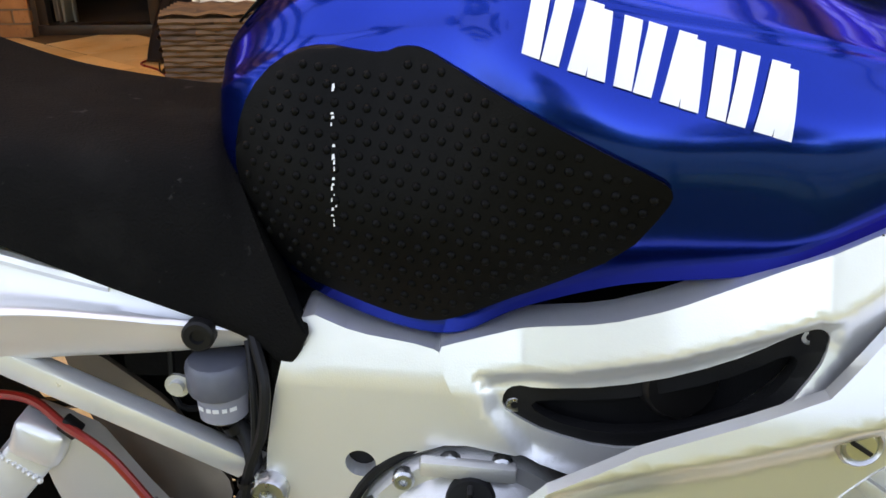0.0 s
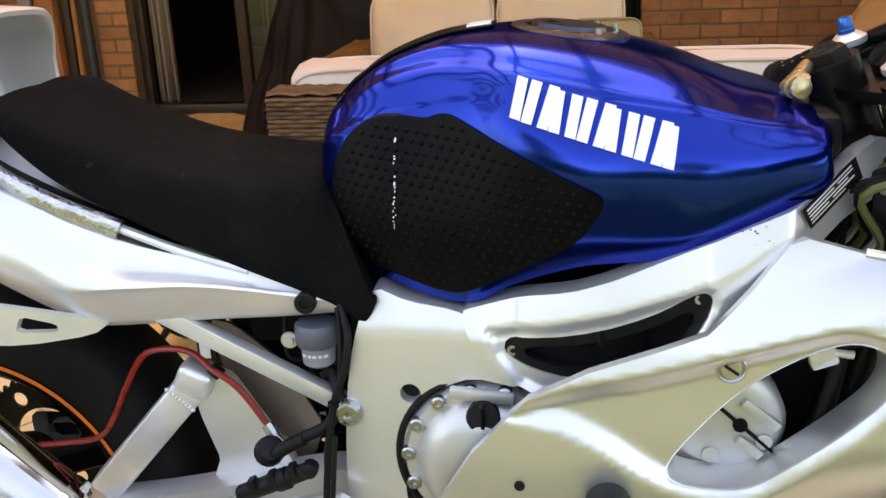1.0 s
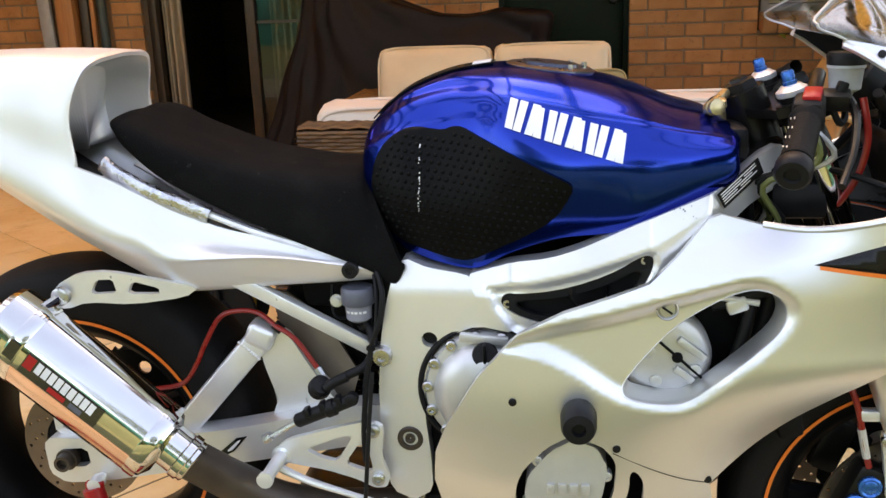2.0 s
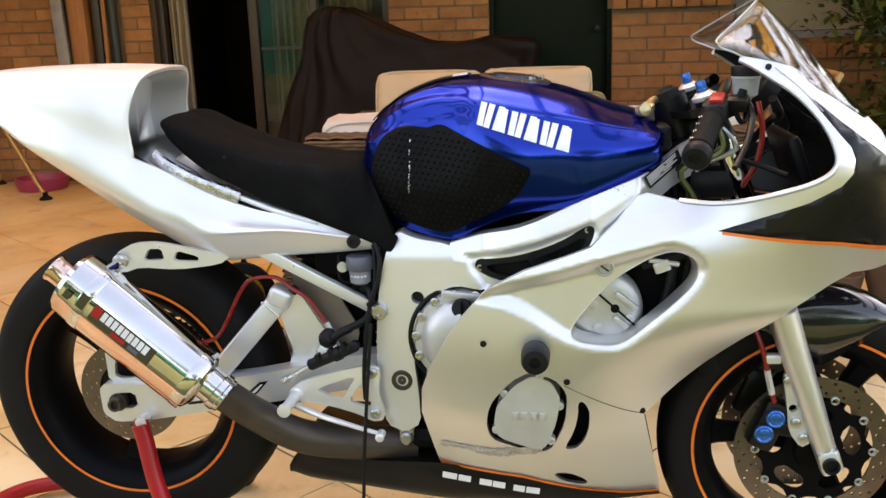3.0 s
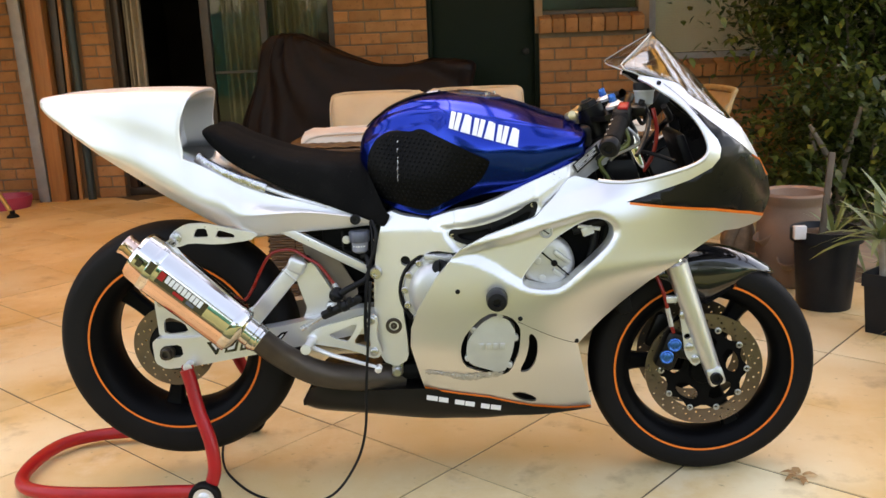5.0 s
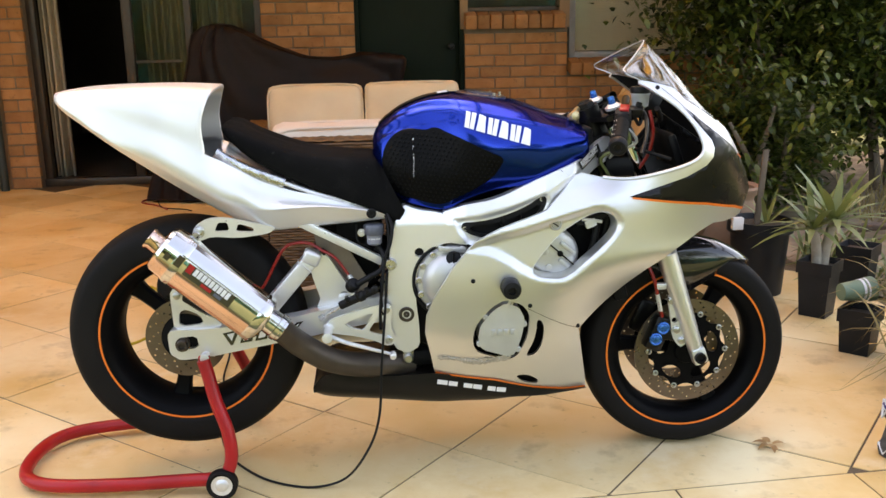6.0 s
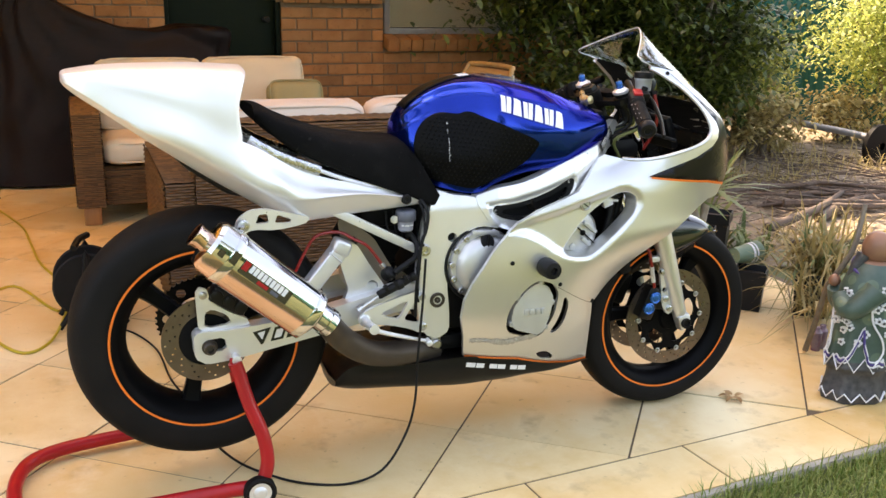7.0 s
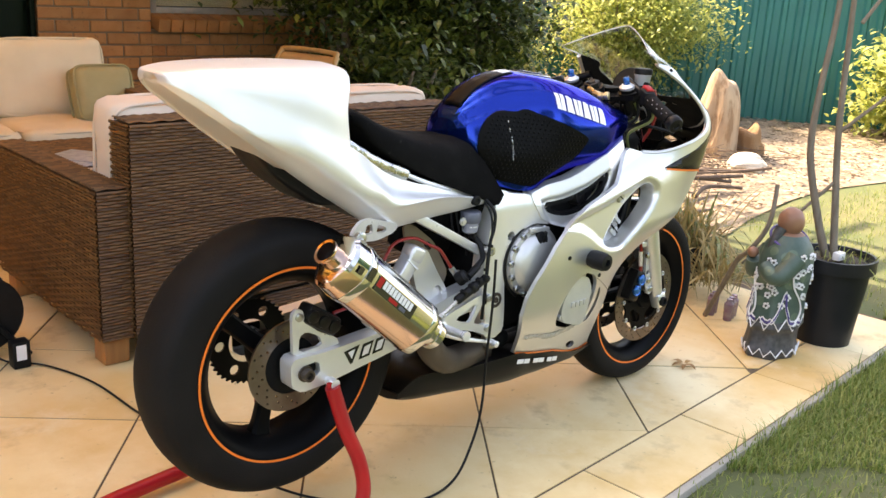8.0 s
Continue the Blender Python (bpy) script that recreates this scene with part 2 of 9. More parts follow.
def glass(name, gloss=1.0, tint=(1, 1, 1)):
    """A thin clear pane: light goes straight through, the surface mirrors more towards grazing."""
    m = bpy.data.materials.new(name)
    m.use_nodes = True
    N, L = m.node_tree.nodes, m.node_tree.links
    N.remove(N["Principled BSDF"])
    tr, gl, mx, fr, mr = (N.new(n) for n in ("ShaderNodeBsdfTransparent", "ShaderNodeBsdfGlossy", "ShaderNodeMixShader", "ShaderNodeLayerWeight", "ShaderNodeMapRange"))
    tr.inputs["Color"].default_value = (*tint, 1)
    gl.inputs["Roughness"].default_value = 0.02
    fr.inputs["Blend"].default_value = 0.22
    mr.inputs["To Min"].default_value, mr.inputs["To Max"].default_value = 0.025 * gloss, 0.28 * gloss
    L.new(fr.outputs["Facing"], mr.inputs["Value"])
    L.new(mr.outputs["Result"], mx.inputs["Fac"])
    L.new(tr.outputs["BSDF"], mx.inputs[1])
    L.new(gl.outputs["BSDF"], mx.inputs[2])
    L.new(mx.outputs["Shader"], N["Material Output"].inputs["Surface"])
    return m


SILVER = mat("silver_paint", (0.76, 0.765, 0.77), 0.40, 0.90, (0.735, 0.74, 0.745), 3.0, 0.4, 0.03, 900, coat=0.15, rvar=0.04)
# fairing silver made whiter and less metallic: the tail's glare is in the colour
SILVER_LIT = mat("silver_paint_lit", (0.80, 0.805, 0.81), 0.42, 0.66, (0.775, 0.78, 0.785), 3.0, 0.4, 0.03, 900, coat=0.15, rvar=0.04)
SILVER_FRAME = mat("silver_frame_paint", (0.86, 0.86, 0.855), 0.34, 0.62, (0.76, 0.76, 0.755), 6.0, 0.5, 0.04, 700, coat=0.2, rvar=0.06)
ALLOY = mat("bare_alloy", (0.82, 0.82, 0.82), 0.32, 0.55, (0.68, 0.68, 0.68), 25, 0.4, 0.06, 400)
CASE = mat("cast_engine_case", (0.64, 0.64, 0.63), 0.40, 0.6, (0.54, 0.54, 0.53), 18, 0.5, 0.12, 500)
BLUE = mat("candy_blue_paint", (0.0, 0.031, 0.285), 0.17, 0.93, (0.0, 0.026, 0.25), 5.0, 0.5, 0.0, coat=0.22, rvar=0.02)
BLUE.node_tree.nodes["Principled BSDF"].inputs["Specular Tint"].default_value = (0.02, 0.18, 1.0, 1.0)
WHITE_DECAL = mat("white_vinyl", (0.85, 0.85, 0.86), 0.3, 0, scale=8, coat=0.4)
ORANGE = mat("orange_tape", (0.90, 0.20, 0.03), 0.4, 0, (0.82, 0.16, 0.02), 20)
RUBBER = mat("tyre_rubber", (0.0075, 0.0070, 0.0070), 0.64, 0, (0.0130, 0.0115, 0.0105), 9, 0.5, 0.25, 300, spec=0.10)
PAD = mat("grip_pad_rubber", (0.003, 0.003, 0.0032), 0.38, 0, (0.005, 0.005, 0.005), 20, 0.5, 0.15, 600, spec=0.06)
FOAM = mat("seat_foam", (0.0042, 0.0042, 0.0045), 0.85, 0, (0.0075, 0.0072, 0.0070), 6, 0.35, 0.5, 420, spec=0.05, spots=[(4.5, 0.52, 0.72, (0.0105, 0.0098, 0.0095), 0.7), (60.0, 0.65, 0.72, (0.06, 0.057, 0.055), 0.6), (14.0, 0.56, 0.70, (0.012, 0.0115, 0.011), 0.6)])
BLACK_GLOSS = mat("black_gloss_paint", (0.008, 0.008, 0.010), 0.12, 0, scale=6, coat=0.8, rvar=0.03)
WHEEL_BLACK = mat("black_wheel_enamel", (0.003, 0.003, 0.0035), 0.40, 0, (0.0045, 0.0045, 0.005), 8, 0.5, 0.02, 500, coat=0.0, rvar=0.08, spec=0.06)
BLACK_SATIN = mat("black_satin_paint", (0.006, 0.0055, 0.005), 0.34, 0, (0.009, 0.008, 0.0075), 10, 0.5, 0.06, 500, spec=0.22)
NOSE_BLACK = mat("black_nose_paint", (0.005, 0.0048, 0.0048), 0.28, 0, (0.0075, 0.007, 0.0068), 10, 0.5, 0.04, 500, spec=0.28)
BLACK_PLASTIC = mat("black_plastic", (0.006, 0.006, 0.0065), 0.45, 0, (0.010, 0.010, 0.011), 30, 0.5, 0.1, 500, spec=0.18)
CHROME = mat("polished_steel", (0.66, 0.65, 0.64), 0.08, 1.0, (0.58, 0.565, 0.545), 12, rvar=0.03)
# polished steel tinted warm: the paving's reflection is put into the colour
WARM_STEEL = mat("warm_tinted_steel", (0.70, 0.46, 0.36), 0.12, 1.0, (0.74, 0.53, 0.44), 7, rvar=0.05)
BURNT = mat("burnt_pipe_steel", (0.045, 0.034, 0.028), 0.45, 0.5, (0.085, 0.066, 0.052), 16, 0.5, 0.1, 400)
DISC = mat("brake_disc_steel", (0.24, 0.20, 0.175), 0.30, 0.9, (0.14, 0.10, 0.08), 14, 0.4, 0.05, 600)
BLUE_ANO = mat("blue_anodised_alloy", (0.02, 0.16, 0.50), 0.28, 0.7, scale=40)
GOLD = mat("brass_fitting", (0.62, 0.50, 0.28), 0.3, 0.8, scale=40)
RED = mat("red_enamel", (0.48, 0.012, 0.016), 0.38, 0, (0.34, 0.010, 0.013), 14, 0.5, 0.1, 200, coat=0.15, spec=0.3, spots=[(26.0, 0.64, 0.72, (0.05, 0.02, 0.018), 0.6)])
RED_HOSE = mat("red_hose", (0.30, 0.014, 0.010), 0.3, 0, scale=20)
CLOUDY = mat("cloudy_plastic", (0.46, 0.48, 0.50), 0.35, 0, (0.34, 0.36, 0.38), 30, 0.5)
LIME = mat("lime_cable_sleeve", (0.13, 0.15, 0.045), 0.45, 0, scale=20)
RESERVOIR = mat("cloudy_grey_reservoir", (0.30, 0.31, 0.37), 0.35, 0, (0.22, 0.225, 0.27), 30, 0.5)
GUARD = mat("warm_grey_metal", (0.30, 0.245, 0.20), 0.42, 0.5, (0.20, 0.16, 0.13), 14, 0.5, 0.1, 200)
SMOKE = mat("translucent_reservoir", (0.12, 0.13, 0.165), 0.35, 0, (0.07, 0.075, 0.10), 30)
BOLT = mat("steel_bolt", (0.55, 0.55, 0.54), 0.3, 1.0, scale=60)
SCREEN = glass("clear_screen", 2.0, (0.86, 0.89, 0.87))
# near-black for recessed parts: the shade in there is put into the colour
DARK = mat("shade_dark_metal", (0.004, 0.004, 0.0045), 0.6, 0.0, (0.008, 0.008, 0.008), 25, 0.5, 0.2, 120, spec=0.1)

PAVER = mat("sandstone_paver", (0.71, 0.475, 0.190), 0.66, 0, (0.85, 0.71, 0.445), 1.7, 0.62, 0.15, 90, vary=0.10, world=True, spec=0.3,
            spots=[(1.1, 0.50, 0.66, (0.62, 0.355, 0.095), 0.60), (6.0, 0.56, 0.72, (0.30, 0.17, 0.075), 0.42), (30.0, 0.64, 0.72, (0.16, 0.10, 0.05), 0.45), (2.3, 0.60, 0.70, (0.84, 0.72, 0.50), 0.5)])
EDGE = mat("concrete_edge", (0.40, 0.36, 0.30), 0.8, 0, (0.30, 0.28, 0.24), 9, 0.4, 0.4, 120)
JOINT = mat("dark_joint_grit", (0.085, 0.056, 0.032), 0.9, 0, (0.15, 0.105, 0.062), 20, 0.5, 0.5, 200)
LAWN = mat("lawn_soil", (0.050, 0.080, 0.022), 0.9, 0, (0.115, 0.110, 0.045), 2.2, 0.5, 0.6, 60)
MULCH = mat("bark_mulch", (0.13, 0.098, 0.068), 0.9, 0, (0.34, 0.27, 0.19), 7, 0.5, 0.8, 60)
BRICK = mat("buff_brick", (0.41, 0.205, 0.085), 0.85, 0, (0.28, 0.125, 0.048), 9, 0.4, 0.5, 160, vary=0.18, world=True, spots=[(30.0, 0.58, 0.70, (0.12, 0.06, 0.03), 0.5)])
MORTAR = mat("mortar", (0.17, 0.12, 0.075), 0.95, 0, (0.2, 0.16, 0.12), 20, 0.5, 0.5, 150)
TIMBER = mat("stained_timber", (0.40, 0.175, 0.060), 0.5, 0, (0.27, 0.11, 0.038), 6, 0.5, 0.25, 50, stretch=(10, 10, 0.6))
PERGOLA_WOOD = mat("dark_pergola_timber", (0.075, 0.045, 0.028), 0.6, 0, (0.045, 0.026, 0.016), 6, 0.5, 0.25, 50, stretch=(10, 10, 0.6))
GREY_PIPE = mat("grey_metal_pipe", (0.30, 0.31, 0.32), 0.5, 0.2, (0.22, 0.23, 0.24), 14, 0.5, 0.2, 90)
DARK_FRAME = mat("dark_bronze_frame", (0.035, 0.024, 0.018), 0.4, 0.2, (0.05, 0.035, 0.025), 20)
CURTAIN = mat("pale_curtain", (0.40, 0.35, 0.27), 0.9, 0, (0.32, 0.28, 0.21), 20, 0.5, 0.3, 300)
# the pale curtain darkened: shade behind the panes is put into the colour
CURTAIN_SHADED = mat("shaded_pale_curtain", (0.17, 0.145, 0.085), 0.9, 0, (0.12, 0.10, 0.06), 20, 0.5, 0.3, 300)
GREEN_DOOR = mat("dark_green_door", (0.003, 0.009, 0.005), 0.5, 0, (0.004, 0.012, 0.007), 8, 0.5, 0.1, 80, spec=0.12)
BLIND = mat("cream_blind", (0.66, 0.56, 0.42), 0.55, 0, (0.58, 0.48, 0.35), 10)
# room and window backings: the unlit interior is put into a dark colour
ROOM = mat("darkened_room", (0.05, 0.042, 0.035), 0.9, 0, (0.035, 0.03, 0.025), 3)
WICKER = mat("brown_wicker", (0.085, 0.040, 0.015), 0.60, 0, (0.040, 0.018, 0.007), 26, 0.45, 0.4, 260, stretch=(0.5, 0.5, 3))
CANVAS = mat("cream_canvas", (0.65, 0.545, 0.40), 0.9, 0, (0.55, 0.45, 0.32), 5, 0.5, 0.25, 420)
PINK_CANVAS = mat("pale_pink_canvas", (0.76, 0.62, 0.50), 0.9, 0, (0.66, 0.52, 0.41), 5, 0.5, 0.25, 420)
OLIVE = mat("olive_cushion", (0.34, 0.29, 0.15), 0.9, 0, (0.26, 0.22, 0.11), 8, 0.5, 0.25, 400)
COVER = mat("black_cover_cloth", (0.0075, 0.0042, 0.0042), 0.5, 0, (0.0135, 0.0080, 0.0075), 5, 0.5, 0.3, 220, spec=0.14)
CANE = mat("golden_cane", (0.50, 0.33, 0.15), 0.45, 0, (0.38, 0.23, 0.09), 22, 0.5, 0.15, 120)
TERRACOTTA = mat("weathered_clay", (0.22, 0.13, 0.085), 0.8, 0, (0.30, 0.20, 0.14), 9, 0.5, 0.4, 120)
POT_BLACK = mat("black_pot_plastic", (0.007, 0.008, 0.011), 0.42, 0, (0.013, 0.014, 0.017), 15, 0.5, 0.1, 200, spec=0.25)
SOIL = mat("potting_soil", (0.035, 0.025, 0.018), 0.95, 0, (0.06, 0.045, 0.03), 30, 0.5, 0.8, 150)
BARK = mat("grey_bark", (0.23, 0.19, 0.15), 0.85, 0, (0.15, 0.12, 0.09), 14, 0.5, 0.6, 80, stretch=(4, 4, 1))
FENCE = mat("teal_steel_fence", (0.010, 0.165, 0.155), 0.45, 0.1, (0.008, 0.125, 0.12), 1.5, 0.5, 0.05, 30)
ROCK = mat("pale_sandstone", (0.52, 0.38, 0.25), 0.9, 0, (0.34, 0.22, 0.14), 5, 0.5, 1.0, 30, stretch=(1.6, 1.6, 0.5), spots=[(7.0, 0.52, 0.64, (0.20, 0.11, 0.055), 0.75)])
BROWN_ROCK = mat("brown_sandstone", (0.30, 0.17, 0.08), 0.9, 0, (0.17, 0.09, 0.045), 6, 0.5, 1.0, 30, stretch=(1.6, 1.6, 0.5))
WHITE_ROCK = mat("white_stone", (0.66, 0.60, 0.50), 0.9, 0, (0.52, 0.46, 0.38), 6, 0.5, 0.6, 40)
LEAF_DARK = leafy("dark_green_leaf", (0.014, 0.032, 0.007), (0.13, 0.17, 0.032), 0.40)
LEAF_LIGHT = leafy("light_green_leaf", (0.24, 0.31, 0.08), (0.60, 0.62, 0.22), 0.5, 0.5)
LEAF_GREY = leafy("grey_green_leaf", (0.075, 0.115, 0.03), (0.21, 0.25, 0.085), 0.45, 0.2)
STRAW = leafy("dry_straw_leaf", (0.22, 0.17, 0.06), (0.46, 0.36, 0.16), 0.7, 0.3)
BLADE = leafy("grass_blade", (0.10, 0.19, 0.026), (0.38, 0.38, 0.12), 0.6, 0.35)
SHEET = leafy("added_amber_sheet", (0.71, 0.515, 0.24), (0.71, 0.515, 0.24), 0.35, 0.66)
ROOF = mat("roof_sheet", (0.25, 0.2, 0.17), 0.7, 0, scale=3)
STRAND = leafy("woven_strand", (0.072, 0.030, 0.009), (0.165, 0.076, 0.024), 0.6, 0.0)
PANE = glass("window_glass", 1.0, (0.90, 0.93, 0.92))

# ---- ground, lawn edge and paving ----
bm = bmesh.new()
bmesh.ops.create_grid(bm, x_segments=60, y_segments=60, size=120)
for v in bm.verts:
    d = math.hypot(v.co.x, v.co.y)
    v.co.z = -0.022 + (0.3 * noise.noise(v.co * 0.05) if d > 25 else 0)
whole("ground", bm, LAWN, (0, 0, -0.022), "worn green lawn with bare patches", "lawn", kind="structure")

UA, VA = Vector((0.781, -0.625, 0)), Vector((0.625, 0.781, 0))     # the paving's two ways
EDGE_P, EDGE_D = Vector((0.0, -0.372, 0)), Vector((1, 0.074, 0)).normalized()
EDGE_N = Vector((-EDGE_D.y, EDGE_D.x, 0))
bed = thing("pavement", (0, 2.0, 0), "cream sandstone paving laid on the diagonal", "paving", kind="structure")
bm = bmesh.new()
q = [EDGE_P + EDGE_D * a + EDGE_N * b for a, b in ((-5.02, -0.228), (2.1, -0.228), (2.1, 1.6), (1.9, 6.2), (-4.6, 6.2))]
lo = [bm.verts.new((p.x, p.y, -0.060)) for p in q]
hi = [bm.verts.new((p.x, p.y, -0.0030)) for p in q]
bm.faces.new(hi)
for i in range(5):
    bm.faces.new((lo[i], lo[(i + 1) % 5], hi[(i + 1) % 5], hi[i]))
part("bedding", bm, JOINT, bed, flat=True)

# ---- brick house wall ----
WALL_Y = 4.85


def brick_wall(name, x0, x1, z0, z1, y, label, thick=0.24):
    """A stretcher-bond wall whose bricks are pieces of their own."""
    wl = thing(name, ((x0 + x1) / 2, y, z0), label, "brick wall", kind="structure")
    bm = bmesh.new()
    box(bm, ((x0 + x1) / 2, y + thick / 2 + 0.006, (z0 + z1) / 2), (x1 - x0, thick, z1 - z0))
    part("mortar", bm, MORTAR, wl, flat=True)
    BRICKS.append((wl, x0, x1, z0, z1, y))
    return wl


BRICKS = []
brick_wall("wall_1", -5.6, -3.46, 0, 2.5, WALL_Y, "buff brick house wall")
brick_wall("wall_2", -3.02, -2.80, 0, 2.5, WALL_Y, "narrow buff brick pier beside the sliding door")
brick_wall("wall_3", -1.03, -0.32, 0, 2.5, WALL_Y, "buff brick wall between two doors")
brick_wall("wall_4", 0.53, 1.34, 0, 1.155, WALL_Y, "buff brick wall under a small window")
brick_wall("wall_5", 1.34, 3.30, 0, 0.80, WALL_Y, "buff brick wall under a wide window")
bm = bmesh.new()
for a, b, z0, z1 in ((-5.6, 3.3, 2.5, 2.75), (-3.46, -3.02, 0, 2.5), (3.3, 3.5, 0, 2.75), (0.50, 0.56, 1.15, 2.5), (1.28, 1.36, 1.15, 2.5)):
    box(bm, ((a + b) / 2, WALL_Y + 0.13, (z0 + z1) / 2), (b - a, 0.22, z1 - z0))
box(bm, (3.4, WALL_Y + 2.7, 1.4), (0.2, 5.2, 2.8))
box(bm, (-7.4, WALL_Y + 2.6, 1.4), (3.6, 5.2, 2.8))
whole("wall_north", bm, mat("rendered_wall", (0.30, 0.20, 0.12), 0.9, 0, scale=6, bump=0.4), (0, WALL_Y, 0), "plain wall of the house above and beside the openings", "wall", kind="structure")
bm = bmesh.new()
vs = [bm.verts.new(p) for p in ((-9.4, 3.95, 2.50), (3.75, 3.95, 2.50), (3.75, 8.2, 4.75), (-9.4, 8.2, 4.75), (-9.4, 12.2, 2.62), (3.75, 12.2, 2.62))]
bm.faces.new((vs[0], vs[1], vs[2], vs[3]))
bm.faces.new((vs[3], vs[2], vs[5], vs[4]))
bm.faces.new((vs[1], vs[5], vs[2]))
bm.faces.new((vs[0], vs[3], vs[4]))
rf = whole("roof", bm, ROOF, (0, 4.2, 2.62), "low pitched roof of the house", "roof", kind="structure", flat=True)
so = rf.modifiers.new("thick", "SOLIDIFY")
so.thickness = 0.08
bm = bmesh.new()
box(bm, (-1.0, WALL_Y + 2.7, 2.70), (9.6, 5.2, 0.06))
whole("ceiling", bm, ROOM, (-1.0, WALL_Y + 2.7, 2.67), "ceiling of the room, its shade in the colour", "ceiling", kind="structure", flat=True)
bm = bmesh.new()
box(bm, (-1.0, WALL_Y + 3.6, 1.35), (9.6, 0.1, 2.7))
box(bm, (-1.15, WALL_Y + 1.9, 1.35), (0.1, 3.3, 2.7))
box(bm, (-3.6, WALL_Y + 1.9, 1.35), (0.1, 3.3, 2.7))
whole("wall_inner", bm, ROOM, (-1.0, WALL_Y + 3.6, 0), "inner walls of the room, their shade in the colour", "wall", kind="structure", flat=True)
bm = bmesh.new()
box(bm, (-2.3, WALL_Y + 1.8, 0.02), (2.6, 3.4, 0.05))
whole("floor", bm, ROOM, (-2.3, WALL_Y + 1.8, -0.005), "floor of the room, its shade in the colour", "floor", kind="structure", flat=True)

# unseen wall, added to keep skylight off the bricks at the west end
bm = bmesh.new()
box(bm, (-5.45, 2.70, 1.30), (0.24, 4.30, 2.60))
whole("wall_west", bm, mat("light_block_render", (0.30, 0.20, 0.12), 0.9, 0, (0.24, 0.16, 0.10), 6, 0.5, 0.4), (-5.45, 2.70, 0), "plain unseen wall added to shade the west end of the house", "wall", kind="structure", flat=True)

# sliding door with curtains
sd = thing("door_1", (-1.9, WALL_Y + 0.15, 0), "dark framed glass sliding door standing half open", "sliding door", kind="structure")
for x, w in ((-2.77, 0.06), (-2.06, 0.07), (-1.60, 0.05), (-1.06, 0.06)):
    bm = bmesh.new()
    box(bm, (x, WALL_Y + 0.14, 1.15), (w, 0.07, 2.2), None, 0.004)
    part("door_stile", bm, DARK_FRAME, sd)
bm = bmesh.new()
box(bm, (-1.91, WALL_Y + 0.14, 0.03), (1.78, 0.12, 0.06), None, 0.004)
part("door_track", bm, DARK_FRAME, sd)
bm = bmesh.new()
box(bm, (-1.91, WALL_Y + 0.14, 2.28), (1.78, 0.12, 0.08), None, 0.004)
part("door_head", bm, DARK_FRAME, sd)
for x0, x1 in ((-2.02, -1.63), (-1.57, -1.09)):
    bm = bmesh.new()
    box(bm, ((x0 + x1) / 2, WALL_Y + 0.14, 1.15), (x1 - x0, 0.008, 2.1))
    pn = part("door_pane", bm, PANE, sd, flat=True)
    pn.visible_shadow = False
bm = bmesh.new()
box(bm, (-1.85, WALL_Y + 0.135, 0.95), (0.36, 0.004, 0.02), None)
part("door_rail", bm, DARK_FRAME, sd)


def curtain(x0, x1, y, z0, z1, folds, name="curtain", label="pale gathered curtain hanging inside the door", material=None):
    bm = bmesh.new()
    n = folds * 8
    top, low = [], []
    for i in range(n + 1):
        t = i / n
        x = x0 + (x1 - x0) * t
        d = 0.03 * math.sin(2 * math.pi * folds * t) + 0.01 * math.sin(7 * t * folds)
        top.append(bm.verts.new((x, y + d, z1)))
        low.append(bm.verts.new((x + 0.01 * math.sin(9 * t), y + d * 1.3, z0)))
    for i in range(n):
        bm.faces.new((low[i], low[i + 1], top[i + 1], top[i]))
    ob = whole(name, bm, material or CURTAIN, ((x0 + x1) / 2, y, z0), label, "curtain")
    so = ob.modifiers.new("thick", "SOLIDIFY")
    so.thickness = 0.003


curtain(-2.74, -2.60, WALL_Y + 0.22, 0.06, 2.2, 3)
curtain(-1.98, -1.62, WALL_Y + 0.32, 0.10, 2.2, 6, material=CURTAIN_SHADED)
curtain(-1.56, -1.10, WALL_Y + 0.30, 0.10, 2.2, 7, material=CURTAIN_SHADED)

# green door
gd = thing("door_2", (0.11, WALL_Y + 0.1, 0), "dark green painted flush door", "door", kind="structure")
bm = bmesh.new()
box(bm, (0.105, WALL_Y + 0.12, 1.05), (0.80, 0.045, 2.08), None, 0.004)
part("door_leaf", bm, GREEN_DOOR, gd)
for x in (-0.31, 0.52):
    bm = bmesh.new()
    box(bm, (x, WALL_Y + 0.10, 1.10), (0.045, 0.12, 2.2), None, 0.004)
    part("door_jamb", bm, GREEN_DOOR, gd)
bm = bmesh.new()
box(bm, (0.105, WALL_Y + 0.10, 2.2), (0.80, 0.12, 0.05), None, 0.004)
part("door_head", bm, GREEN_DOOR, gd)
bm = bmesh.new()
turned(bm, (0.43, WALL_Y + 0.09, 1.02), (0, -1, 0), [(0, 0.026), (0.006, 0.026), (0.012, 0.012), (0.035, 0.012), (0.045, 0.025), (0.062, 0.022), (0.066, 0)], 18)
part("door_knob", bm, BLACK_SATIN, gd)

# small window over a brick ledge
w1 = thing("window_1", (0.93, WALL_Y, 1.16), "small dark window above a sloping brick ledge", "window", kind="structure")
for k in range(8):
    bm = bmesh.new()
    box(bm, (0.575 + 0.098 * k, WALL_Y - 0.015, 1.215), (0.090, 0.16, 0.105), Matrix.Rotation(radians(12), 3, "X"), 0.006)
    part("sill_brick", bm, BRICK, w1)
bm = bmesh.new()
box(bm, (0.92, WALL_Y + 0.09, 1.29), (0.74, 0.06, 0.045), None, 0.004)
part("window_frame", bm, DARK_FRAME, w1)
bm = bmesh.new()
